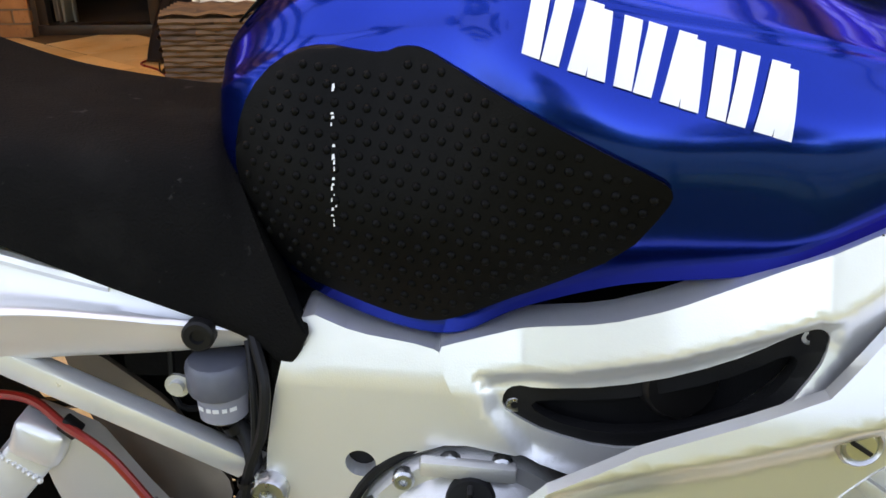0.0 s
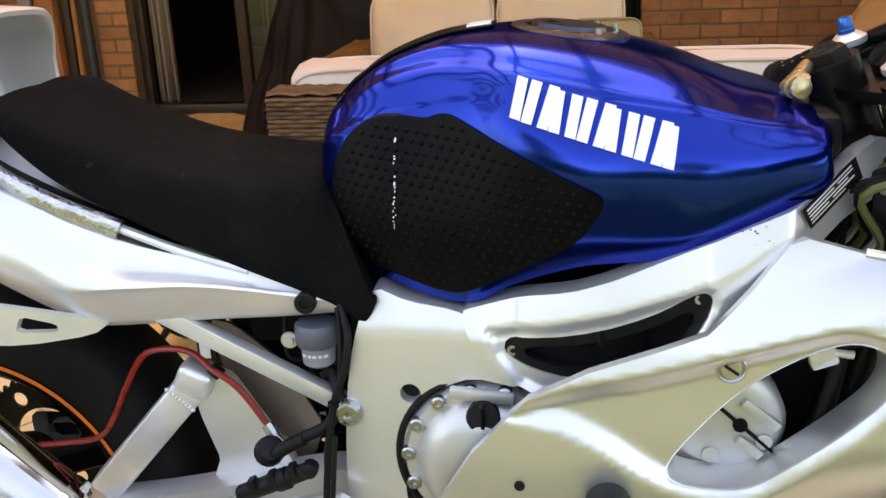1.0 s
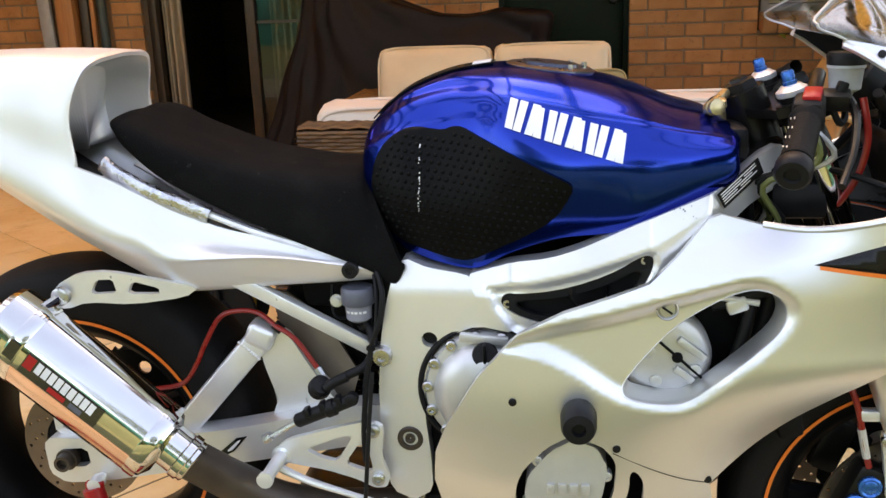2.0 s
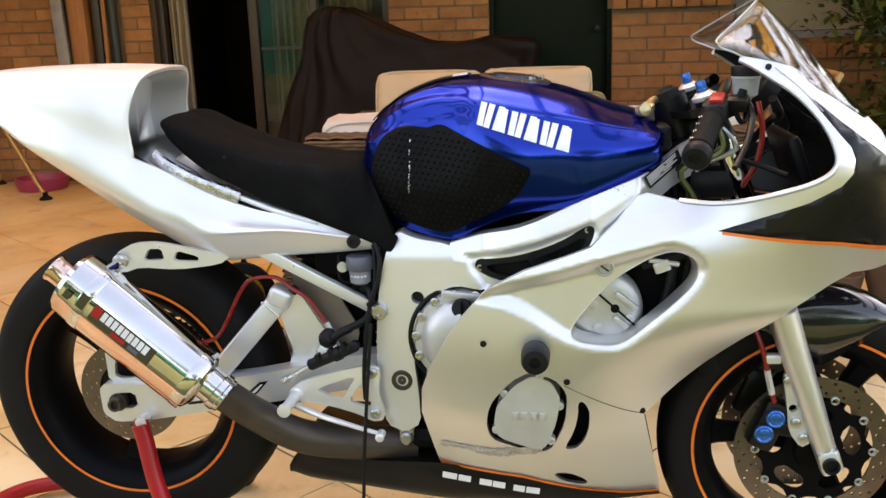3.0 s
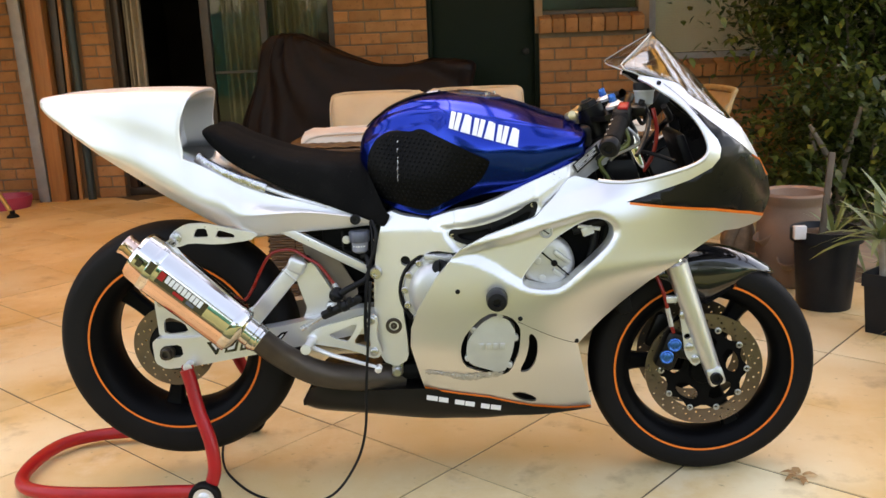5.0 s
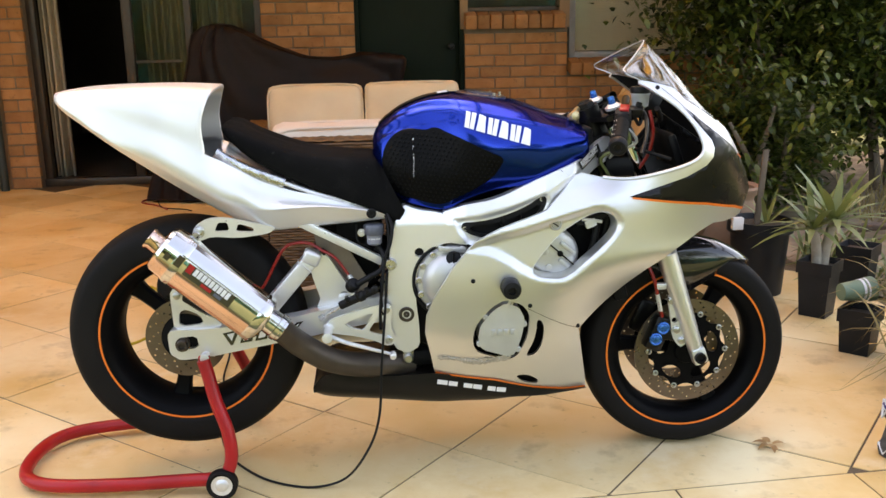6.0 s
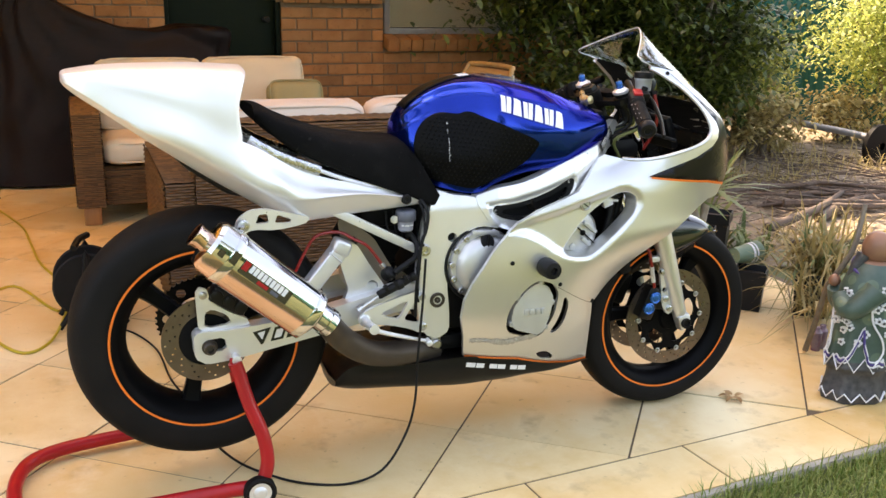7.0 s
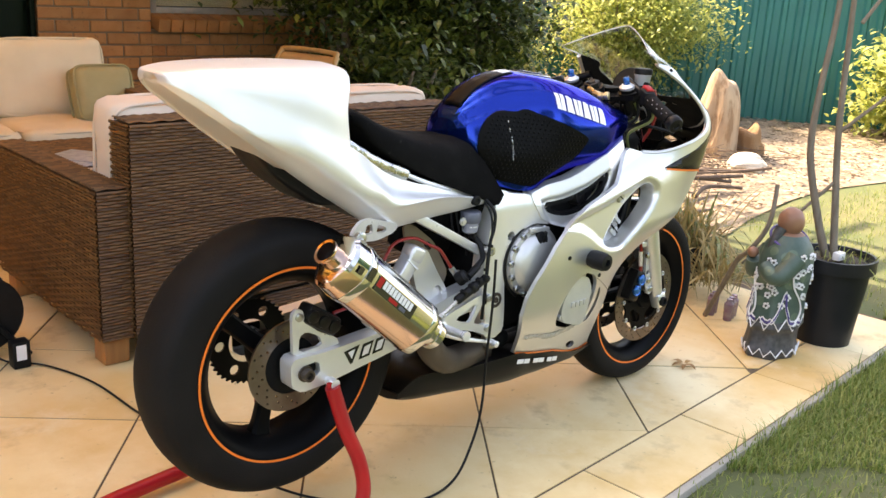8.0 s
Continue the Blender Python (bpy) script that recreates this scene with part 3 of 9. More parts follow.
box(bm, (0.92, WALL_Y + 0.11, 1.85), (0.74, 0.008, 1.1))
part("pane", bm, PANE, w1, flat=True)
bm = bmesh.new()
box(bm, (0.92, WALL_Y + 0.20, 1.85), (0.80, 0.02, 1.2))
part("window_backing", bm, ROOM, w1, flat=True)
# wide window with a cream venetian blind
w2 = thing("window_2", (2.3, WALL_Y, 0.8), "wide window with a closed cream slatted blind", "window", kind="structure")
for k in range(19):
    bm = bmesh.new()
    box(bm, (1.395 + 0.098 * k, WALL_Y - 0.02, 0.850), (0.090, 0.18, 0.095), Matrix.Rotation(radians(12), 3, "X"), 0.006)
    part("sill_brick", bm, BRICK, w2)
for x in (1.39, 3.26):
    bm = bmesh.new()
    box(bm, (x, WALL_Y + 0.09, 1.7), (0.05, 0.06, 1.6), None, 0.004)
    part("window_frame", bm, GREY_PIPE, w2)
bm = bmesh.new()
box(bm, (2.32, WALL_Y + 0.09, 0.935), (1.82, 0.06, 0.05), None, 0.004)
part("window_frame", bm, GREY_PIPE, w2)
bm = bmesh.new()
box(bm, (2.32, WALL_Y + 0.10, 1.72), (1.84, 0.006, 1.5))
part("pane", bm, PANE, w2, flat=True).visible_shadow = False
slat = bmesh.new()
box(slat, (2.32, WALL_Y + 0.15, 0.975), (1.80, 0.024, 0.0022), Matrix.Rotation(radians(62), 3, "X"))
first_slat = part("blind_slat", slat, BLIND, w2, flat=True)
for k in range(1, 60):
    o = first_slat.copy()
    scene.collection.objects.link(o)
    o.location.z = 0.0215 * k
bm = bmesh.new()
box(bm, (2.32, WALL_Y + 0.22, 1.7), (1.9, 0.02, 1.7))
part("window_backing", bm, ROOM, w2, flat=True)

# veranda timber: post, planks and pipe leaning on the wall, pergola over the paving
bm = bmesh.new()
box(bm, (-3.30, WALL_Y - 0.08, 1.25), (0.125, 0.10, 2.5), None, 0.006)
whole("veranda_post", bm, TIMBER, (-3.30, WALL_Y - 0.08, 0), "brown stained timber post against the wall", "post", kind="structure")
bm = bmesh.new()
box(bm, (-3.44, WALL_Y - 0.12, 1.1), (0.085, 0.035, 2.2), Matrix.Rotation(radians(-1.5), 3, "Y"), 0.004)
whole("grey_plank", bm, GREY_PIPE, (-3.44, WALL_Y - 0.12, 0), "grey weathered plank leaning on the brick wall", "plank")
for x, w, m, lab in ((-3.19, 0.06, DARK_FRAME, "dark timber plank leaning on the wall"), (-3.13, 0.03, TIMBER, "thin brown timber strip leaning on the wall")):
    bm = bmesh.new()
    box(bm, (x, WALL_Y - 0.05, 1.0), (w, 0.03, 2.0), Matrix.Rotation(radians(1.0), 3, "Y"), 0.003)
    whole("plank", bm, m, (x, WALL_Y - 0.05, 0), lab, "plank")
bm = bmesh.new()
rod(bm, (-3.06, WALL_Y - 0.05, 0), (-3.06, WALL_Y - 0.05, 2.5), 0.032, n=18)
for z in (0.5, 1.45, 2.2):
    rod(bm, (-3.06, WALL_Y - 0.05, z), (-3.06, WALL_Y - 0.05, z + 0.04), 0.036, n=18)
whole("downpipe", bm, mat("dark_green_pipe", (0.02, 0.035, 0.035), 0.45, 0, scale=9), (-3.06, WALL_Y - 0.05, 0), "dark green round downpipe", "downpipe", kind="structure")
perg = thing("pergola", (0, 2, 2.45), "dark timber pergola over the paving", "pergola", kind="structure")
for k in range(13):
    bm = bmesh.new()
    box(bm, (-4.6 + 0.62 * k, 2.1, 2.55), (0.045, 5.4, 0.14), None, 0.004)
    part("rafter", bm, PERGOLA_WOOD, perg)
for k in range(12):
    bm = bmesh.new()
    box(bm, (-0.8, -0.45 + 0.45 * k, 2.65), (8.4, 0.045, 0.07), None, 0.004)
    part("batten", bm, PERGOLA_WOOD, perg)
# unseen sheet, added to shade the paving and turn its light golden
bm = bmesh.new()
pr = []
x = -5.2
while x < 2.0:
    pr += [(x, 0), (x + 0.02, 0.016), (x + 0.055, 0.016), (x + 0.075, 0)]
    x += 0.10
lo = [bm.verts.new((a, 1.0, 2.70 + b)) for a, b in pr]
hi = [bm.verts.new((a, 4.4, 2.737 + b)) for a, b in pr]
for i in range(len(pr) - 1):
    bm.faces.new((lo[i], lo[i + 1], hi[i + 1], hi[i]))
rs = part("roof_sheet", bm, SHEET, perg, "amber corrugated plastic roofing added out of view", flat=True)
rs.modifiers.new("thick", "SOLIDIFY").thickness = 0.002
for x in (-4.4, 2.9):
    bm = bmesh.new()
    box(bm, (x, -0.45, 1.24), (0.09, 0.09, 2.48), None, 0.006)
    part("post", bm, PERGOLA_WOOD, perg)

# ---- wicker sofas ----
def weave(bm, o, u, v, lu, lv, pitch=0.0102, wave=0.0040, r=0.0056, seed=1):
    """Rows of wavy strands over a face: o a corner, u along the strands, v across them, out = u x v."""
    rnd = random.Random(seed)
    o, u, v = Vector(o), Vector(u).normalized(), Vector(v).normalized()
    n = u.cross(v)
    rows = int(lv / pitch)
    step = 0.034
    k = max(2, int(lu / step))
    for j in range(rows):
        ph = j % 2
        rings = []
        cuts = {i for i in range(k) if rnd.random() < 0.5}
        jit = rnd.uniform(-0.0009, 0.0009)
        for i in range(k + 1):
            p = o + u * (lu * i / k) + v * (pitch * (j + 0.5) + jit + rnd.uniform(-0.0006, 0.0006)) + n * (wave * (1 if (i + ph) % 2 else -0.4) + rnd.uniform(0, 0.001))
            rings.append((bm.verts.new(p - v * r), bm.verts.new(p + n * r * 0.8), bm.verts.new(p + v * r)))
        for i, (a, b) in enumerate(zip(rings, rings[1:])):
            if i in cuts:
                a = [bm.verts.new(q.co) for q in a]
            bm.faces.new((a[0], b[0], b[1], a[1]))
            bm.faces.new((a[1], b[1], b[2], a[2]))


def wicker_block(name, x0, x1, y0, y1, z0, z1, parent, faces="xXyYZ", seed=1):
    """A woven block; faces: which sides carry strands."""
    bm = bmesh.new()
    e = 0.004
    box(bm, ((x0 + x1) / 2, (y0 + y1) / 2, (z0 + z1) / 2), (x1 - x0 - 2 * e, y1 - y0 - 2 * e, z1 - z0 - 2 * e), None, 0.012)
    body = part(name, bm, WICKER, parent)
    bm = bmesh.new()
    if "y" in faces:
        weave(bm, (x0, y0, z0), (1, 0, 0), (0, 0, 1), x1 - x0, z1 - z0, seed=seed)
    if "Y" in faces:
        weave(bm, (x1, y1, z0), (-1, 0, 0), (0, 0, 1), x1 - x0, z1 - z0, seed=seed + 1)
    if "x" in faces:
        weave(bm, (x0, y1, z0), (0, -1, 0), (0, 0, 1), y1 - y0, z1 - z0, seed=seed + 2)
    if "X" in faces:
        weave(bm, (x1, y0, z0), (0, 1, 0), (0, 0, 1), y1 - y0, z1 - z0, seed=seed + 3)
    if "Z" in faces:
        weave(bm, (x0, y0, z1), (1, 0, 0), (0, 1, 0), x1 - x0, y1 - y0, seed=seed + 4)
    part("weave", bm, STRAND, body, kind="stuff")
    return body


def cushion(x0, x1, y0, y1, z0, z1, material, label, tilt=0.0, seed=0, name="cushion", r=0.045):
    """A stuffed cushion with piping and a slack, uneven skin; z0 is where it rests."""
    bm = bmesh.new()
    sx, sy, sz = (x1 - x0) / 2, (y1 - y0) / 2, (z1 - z0) / 2
    n = 14
    bmesh.ops.create_cube(bm, size=2)
    bmesh.ops.subdivide_edges(bm, edges=bm.edges[:], cuts=n, use_grid_fill=True)
    small = min(sx, sy, sz)
    for v in bm.verts:
        p = v.co.copy()
        q = Vector((p.x * sx, p.y * sy, p.z * sz))
        rr = min(r, small * 0.9)
        inner = Vector((max(-sx + rr, min(sx - rr, q.x)), max(-sy + rr, min(sy - rr, q.y)), max(-sz + rr, min(sz - rr, q.z))))
        d = q - inner
        if d.length > 1e-6:
            q = inner + d.normalized() * rr
        if sy <= sx and sy <= sz:
            q.y *= 1 + 0.22 * (1 - p.x ** 2) * (1 - p.z ** 2)
        else:
            q.z *= 1 + 0.14 * (1 - p.x ** 2) * (1 - p.y ** 2)
        w = noise.noise(q * 6 + Vector((seed * 3.1, seed, 0))) * 0.012
        q += d.normalized() * w if d.length > 1e-6 else Vector((0, 0, 0))
        thin = sy <= sx and sy <= sz
        slack = 0.009 * noise.noise(q * 7 + Vector((seed, 2.3, 1.7 * seed))) + 0.005 * abs(noise.noise(Vector((q.x * 9 + q.z * 16, q.y * 7, q.z * 5 - q.x * 12)) + Vector((seed, 0, 5))))
        q += Vector((0, (1 if p.y > 0 else -1) * slack, 0)) if thin else Vector((0, 0, (1 if p.z > 0 else -1) * slack))
        v.co = q
    # piping along both seams
    seam = bmesh.new()
    for s in (-1, 1):
        loop = []
        for a in range(32):
            t = 2 * math.pi * (a + 0.5) / 32
            e = lambda c: math.copysign(abs(c) ** 0.30, c)
            u, v2 = 0.985 * e(math.cos(t)), 0.985 * e(math.sin(t))
            loop.append((u * sx, s * (sy - 0.012), v2 * sz) if sy <= sx and sy <= sz else (u * sx, v2 * sy, s * (sz - 0.012)))
        tube(seam, loop + loop[:2], 0.0055, 6, 1)
    if tilt:
        bmesh.ops.rotate(seam, verts=seam.verts, cent=(0, 0, 0), matrix=Matrix.Rotation(radians(tilt), 3, "X"))
    if tilt:
        bmesh.ops.rotate(bm, verts=bm.verts, cent=(0, 0, 0), matrix=Matrix.Rotation(radians(tilt), 3, "X"))
    low = min(v.co.z for v in bm.verts)
    for b in (bm, seam):
        bmesh.ops.translate(b, verts=b.verts, vec=((x0 + x1) / 2, (y0 + y1) / 2, z0 - low))
    ob = whole(name, bm, material, ((x0 + x1) / 2, (y0 + y1) / 2, z0), label, "cushion", group="sofa cushions")
    part("piping", seam, material, ob)
    return ob


# sofa that turns its back to the bike
s2 = thing("wicker_sofa", (0.05, 1.5, 0), "brown woven wicker sofa with its back to the motorcycle", "sofa", "wicker sofas")
wicker_block("sofa_back", -0.597, 0.76, 0.97, 1.10, 0.09, 0.790, s2, "yXxZ", 1)
wicker_block("sofa_arm", -0.70, -0.597, 0.99, 1.93, 0.09, 0.585, s2, "xXyZ", 11)
wicker_block("sofa_arm", 0.76, 0.885, 0.99, 1.93, 0.09, 0.585, s2, "xXyZ", 21)
wicker_block("sofa_seat", -0.575, 0.76, 1.10, 1.88, 0.09, 0.33, s2, "Y", 31)
for x in (-0.645, 0.83):
    for y in (1.05, 1.86):
        bm = bmesh.new()
        box(bm, (x, y, 0.045), (0.085, 0.085, 0.09), None, 0.006)
        part("leg", bm, TIMBER, s2)
cushion(-0.592, 0.08, 1.125, 1.275, 0.44, 0.832, PINK_CANVAS, "pale pink canvas back cushion on the wicker sofa", 5, 1, "back_cushion")
cushion(0.09, 0.75, 1.125, 1.275, 0.44, 0.832, PINK_CANVAS, "pale pink canvas back cushion on the wicker sofa", 5, 2, "back_cushion")
cushion(-0.56, 0.09, 1.20, 1.88, 0.33, 0.455, PINK_CANVAS, "pale pink canvas seat cushion on the wicker sofa", 0, 3, "seat_cushion")
cushion(0.10, 0.75, 1.20, 1.88, 0.33, 0.455, PINK_CANVAS, "pale pink canvas seat cushion on the wicker sofa", 0, 4, "seat_cushion")
# sofa against the house, facing the bike
s1 = thing("wicker_sofa", (-0.3, 3.3, 0), "brown woven wicker sofa facing the motorcycle before the house", "sofa", "wicker sofas")
wicker_block("sofa_seat", -0.86, 0.36, 2.92, 3.55, 0.10, 0.29, s1, "yZ", 41)
wicker_block("sofa_back", -0.86, 0.36, 3.56, 3.70, 0.10, 0.76, s1, "yYZ", 51)
wicker_block("sofa_arm", -1.00, -0.86, 2.86, 3.70, 0.10, 0.60, s1, "xXyZ", 61)
wicker_block("sofa_arm", 0.36, 0.50, 2.86, 3.70, 0.10, 0.60, s1, "xXyZ", 71)
for x in (-0.93, 0.43):
    for y in (2.92, 3.62):
        bm = bmesh.new()
        box(bm, (x, y, 0.05), (0.09, 0.09, 0.10), None, 0.006)
        part("leg", bm, TIMBER, s1)
for a, b in ((-0.855, -0.255), (-0.245, 0.355)):
    cushion(a, b, 2.90, 3.50, 0.295, 0.42, CANVAS, "cream canvas seat cushion on the far wicker sofa", 0, int(a * 10) + 20, "seat_cushion")
    cushion(a, b, 3.36, 3.52, 0.425, 0.834, CANVAS, "slack cream canvas back cushion on the far wicker sofa", -10, int(a * 10) + 30, "back_cushion")
cushion(0.10, 0.42, 3.14, 3.26, 0.425, 0.72, OLIVE, "small olive scatter cushion leaning in the sofa corner", -18, 77, "scatter_cushion")
# low table between the sofas with papers
lt = thing("coffee_table", (0.0, 2.35, 0), "brown woven low table between the sofas", "table")
wicker_block("table_body", -0.60, 0.45, 2.12, 2.86, 0.03, 0.40, lt, "xXyZ", 81)
for x in (-0.41, 0.41):
    for y in (2.19, 2.51):
        bm = bmesh.new()
        box(bm, (x, y, 0.17), (0.05, 0.05, 0.34), None, 0.005)
        part("leg", bm, TIMBER, lt)
for k in range(3):
    bm = bmesh.new()
    box(bm, (-0.25 + 0.03 * k, 2.32, 0.4085 + 0.006 * k), (0.21, 0.29, 0.006), Matrix.Rotation(radians(8 + 14 * k), 3, "Z"), 0.001)
    whole("magazine", bm, mat("magazine_print", (0.5, 0.5, 0.52), 0.4, 0, (0.2, 0.22, 0.26), 25, 0.3), (-0.25 + 0.03 * k, 2.32, 0.405 + 0.006 * k), "grey printed magazine on the low table", "magazine", "magazines")

# covered barbecue: a steel trolley under a draped cloth
bbq = thing("covered_barbecue", (-0.86, 4.28, 0), "barbecue under a draped brown-black cloth cover", "barbecue")


def cover_top(x):
    return float(np.interp(x, [-1.80, -1.62, -1.54, -1.46, -1.37, -1.28, -1.18, -1.08, -0.96, -0.84, -0.65, -0.44, -0.29, 0.06], [0.80, 0.90, 1.00, 1.10, 1.19, 1.215, 1.205, 1.16, 1.10, 1.045, 0.975, 0.965, 0.995, 0.98]))


bm = bmesh.new()
cols, rws = 168, 34
grid = []
for j in range(rws + 1):
    t = j / rws
    row = []
    for i in range(cols):
        a = 2 * math.pi * i / cols
        ca, sa = math.cos(a), math.sin(a)
        ex = (abs(ca) ** 0.45) * (1 if ca > 0 else -1)
        ey = (abs(sa) ** 0.45) * (1 if sa > 0 else -1)
        up = min(1.0, t / 0.82)
        left = max(0.0, -ex)
        x = -0.86 + 0.91 * ex - 0.02 * left + (0.40 * left * up ** 1.4 if ex < 0 else -0.02 * up)
        y = 4.28 + 0.30 * ey * (1.0 - 0.25 * t)
        z = 0.02 + (cover_top(x) - 0.02) * up
        if t > 0.82:
            k = (t - 0.82) / 0.18
            x, y = -0.80 + (x + 0.80) * (1 - k * 0.9), 4.28 + (y - 4.28) * (1 - k * 0.98)
            z = cover_top(x) + 0.012 * math.sin(math.pi * min(1, k * 2))
        run = i / cols * 46
        hang = (1 - up) ** 0.7
        f = hang * (0.034 * math.sin(run + 1.6 * math.sin(run * 0.31)) + 0.016 * math.sin(run * 2.3 + 3 * z)) + 0.030 * noise.noise(Vector((x * 3.2 + z * 1.5, y * 4, z * 2.2)))
        # slanting creases that fan out from the peak
        fan = math.atan2(x + 1.25, 1.30 - z)
        f += 0.042 * (0.35 + 0.65 * up) * (abs(math.sin(fan * 8 + 2.2 * noise.noise(Vector((x * 2.4, z * 2.4, 1.0))))) - 0.5) * min(1, up * 2) * (1 if t <= 0.82 else 0.4)
        row.append(bm.verts.new((x + f * ca, y + f * sa, max(z + 0.3 * f * up, 0.012))))
    grid.append(row)
for a, b in zip(grid, grid[1:]):
    for i in range(cols):
        bm.faces.new((a[i], a[(i + 1) % cols], b[(i + 1) % cols], b[i]))
bm.faces.new(grid[-1])
hem = [tuple(v.co + Vector((0, 0, 0.004))) for v in grid[0]]
part("cover", bm, COVER, bbq, "creased brown-black cloth", angle=60)
bm = bmesh.new()
tube(bm, hem, 0.006, 6, 1, closed=True)
part("hem", bm, COVER, bbq)
bm = bmesh.new()
tube(bm, [(-1.72, 3.99, 0.03), (-1.66, 3.86, 0.008), (-1.50, 3.78, 0.006), (-1.44, 3.72, 0.006)], 0.004, 6, 5)
part("tie_cord", bm, COVER, bbq)

# cane armchair
ch = thing("cane_armchair", (1.30, 2.9, 0), "golden bent-cane armchair with a pale slung back", "armchair")
for s in (-1, 1):
    bm = bmesh.new()
    x = 1.30 + s * 0.30
    tube(bm, [(x, 2.60, 0.012), (x, 2.58, 0.30), (x, 2.60, 0.56), (x, 2.72, 0.62), (x, 2.95, 0.61), (x, 3.12, 0.56), (x, 3.18, 0.30), (x, 3.18, 0.012)], 0.016, 10, 6)
    part("arm_frame", bm, CANE, ch)
    bm = bmesh.new()
    tube(bm, [(x, 2.66, 0.36), (x, 2.70, 0.46), (x, 2.80, 0.50), (x, 2.90, 0.46), (x, 2.94, 0.36)], 0.010, 8, 5)
    part("arm_loop", bm, CANE, ch)
bm = bmesh.new()
tube(bm, [(1.02, 3.00, 0.36), (1.04, 3.14, 0.60), (1.07, 3.24, 0.84), (1.12, 3.27, 0.88), (1.48, 3.27, 0.88), (1.53, 3.24, 0.84), (1.56, 3.14, 0.60), (1.58, 3.00, 0.36)], 0.016, 10, 6)
part("back_frame", bm, CANE, ch)
bm = bmesh.new()
rows = []
for i in range(9):
    t = i / 8
    z, y = 0.36 + 0.50 * t, 3.00 + 0.245 * t - 0.03 * math.sin(math.pi * t)
    rows.append([bm.verts.new((1.05 + 0.50 * j / 8 * 1.0, y + 0.02 * math.sin(math.pi * j / 8), z)) for j in range(9)])
for a, b in zip(rows, rows[1:]):
    for j in range(8):
        bm.faces.new((a[j], a[j + 1], b[j + 1], b[j]))
bk = part("back_sling", bm, mat("tan_sling", (0.46, 0.32, 0.17), 0.8, 0, scale=14, bump=0.3, bscale=200), ch)
bk.modifiers.new("thick", "SOLIDIFY").thickness = 0.012
bm = bmesh.new()
box(bm, (1.30, 2.86, 0.37), (0.54, 0.52, 0.06), None, 0.02)
part("seat", bm, CANE, ch)

ch.matrix_basis = pose(1.08, 2.86, 0, 0, 0, -77) @ Matrix.Diagonal((0.96, 0.96, 0.93, 1))
# cable reel beside the sofa
rl = thing("cable_reel", (-0.98, 1.30, 0), "black extension cable reel with a yellow lead on the paving", "cable reel")
for s in (-1, 1):
    bm = bmesh.new()
    turned(bm, (-0.98, 1.30 + s * 0.06, 0.165), (0, s, 0), [(0, 0.02), (0, 0.120), (0.006, 0.126), (0.012, 0.120), (0.012, 0.045), (0.020, 0.040), (0.020, 0)], 32)
    part("reel_side", bm, BLACK_PLASTIC, rl)
    bm = bmesh.new()
    tube(bm, [(-1.09, 1.30 + s * 0.085, 0.012), (-1.00, 1.30 + s * 0.085, 0.16), (-0.98, 1.30 + s * 0.085, 0.30), (-0.96, 1.30 + s * 0.085, 0.16), (-0.85, 1.30 + s * 0.085, 0.012)], 0.010, 8, 4)
    part("reel_stand", bm, BLACK_PLASTIC, rl)
bm = bmesh.new()
turned(bm, (-0.98, 1.25, 0.165), (0, 1, 0), [(0, 0.085), (0.10, 0.085)], 28)
part("wound_lead", bm, mat("yellow_lead", (0.50, 0.36, 0.02), 0.5, 0, (0.2, 0.13, 0.01), 60, 0.3), rl)
bm = bmesh.new()
tube(bm, [(-1.02, 1.21, 0.32), (-1.00, 1.28, 0.335), (-0.97, 1.36, 0.33)], 0.013, 8, 5)
part("reel_handle", bm, BLACK_PLASTIC, rl)
bm = bmesh.new()
box(bm, (-0.90, 1.16, 0.045), (0.055, 0.05, 0.09), None, 0.006)
adp = whole("power_adapter", bm, BLACK_PLASTIC, (-0.90, 1.16, 0), "small black power adapter standing on the paving", "adapter")
bm = bmesh.new()
box(bm, (-0.902, 1.1335, 0.055), (0.03, 0.002, 0.05))
ORIGIN[adp.name] = Vector((-0.90, 1.16, 0))
part("adapter_label", bm, WHITE_DECAL, adp, flat=True)
bm = bmesh.new()
tube(bm, [(-1.06, 1.34, 0.05), (-1.12, 1.12, 0.006), (-1.21, 1.02, 0.006), (-1.32, 1.22, 0.006), (-1.40, 1.60, 0.006), (-1.28, 1.85, 0.006), (-1.10, 1.45, 0.006), (-1.07, 1.75, 0.006), (-1.18, 2.17, 0.006), (-1.24, 2.60, 0.006), (-1.30, 2.98, 0.006), (-1.50, 3.6, 0.006)], 0.0055, 6, 6)
whole("yellow_lead", bm, mat("yellow_cable", (0.55, 0.40, 0.03), 0.5), (-1.2, 2.1, 0), "yellow extension lead lying on the paving", "cable")
bm = bmesh.new()
tube(bm, [(-1.80, 4.28, 0.006), (-1.86, 4.10, 0.006), (-1.72, 3.95, 0.006), (-1.62, 3.80, 0.006)], 0.006, 6, 6)
whole("gas_hose", bm, RED_HOSE, (-1.8, 4.1, 0), "thin brown hose by the covered barbecue", "hose")

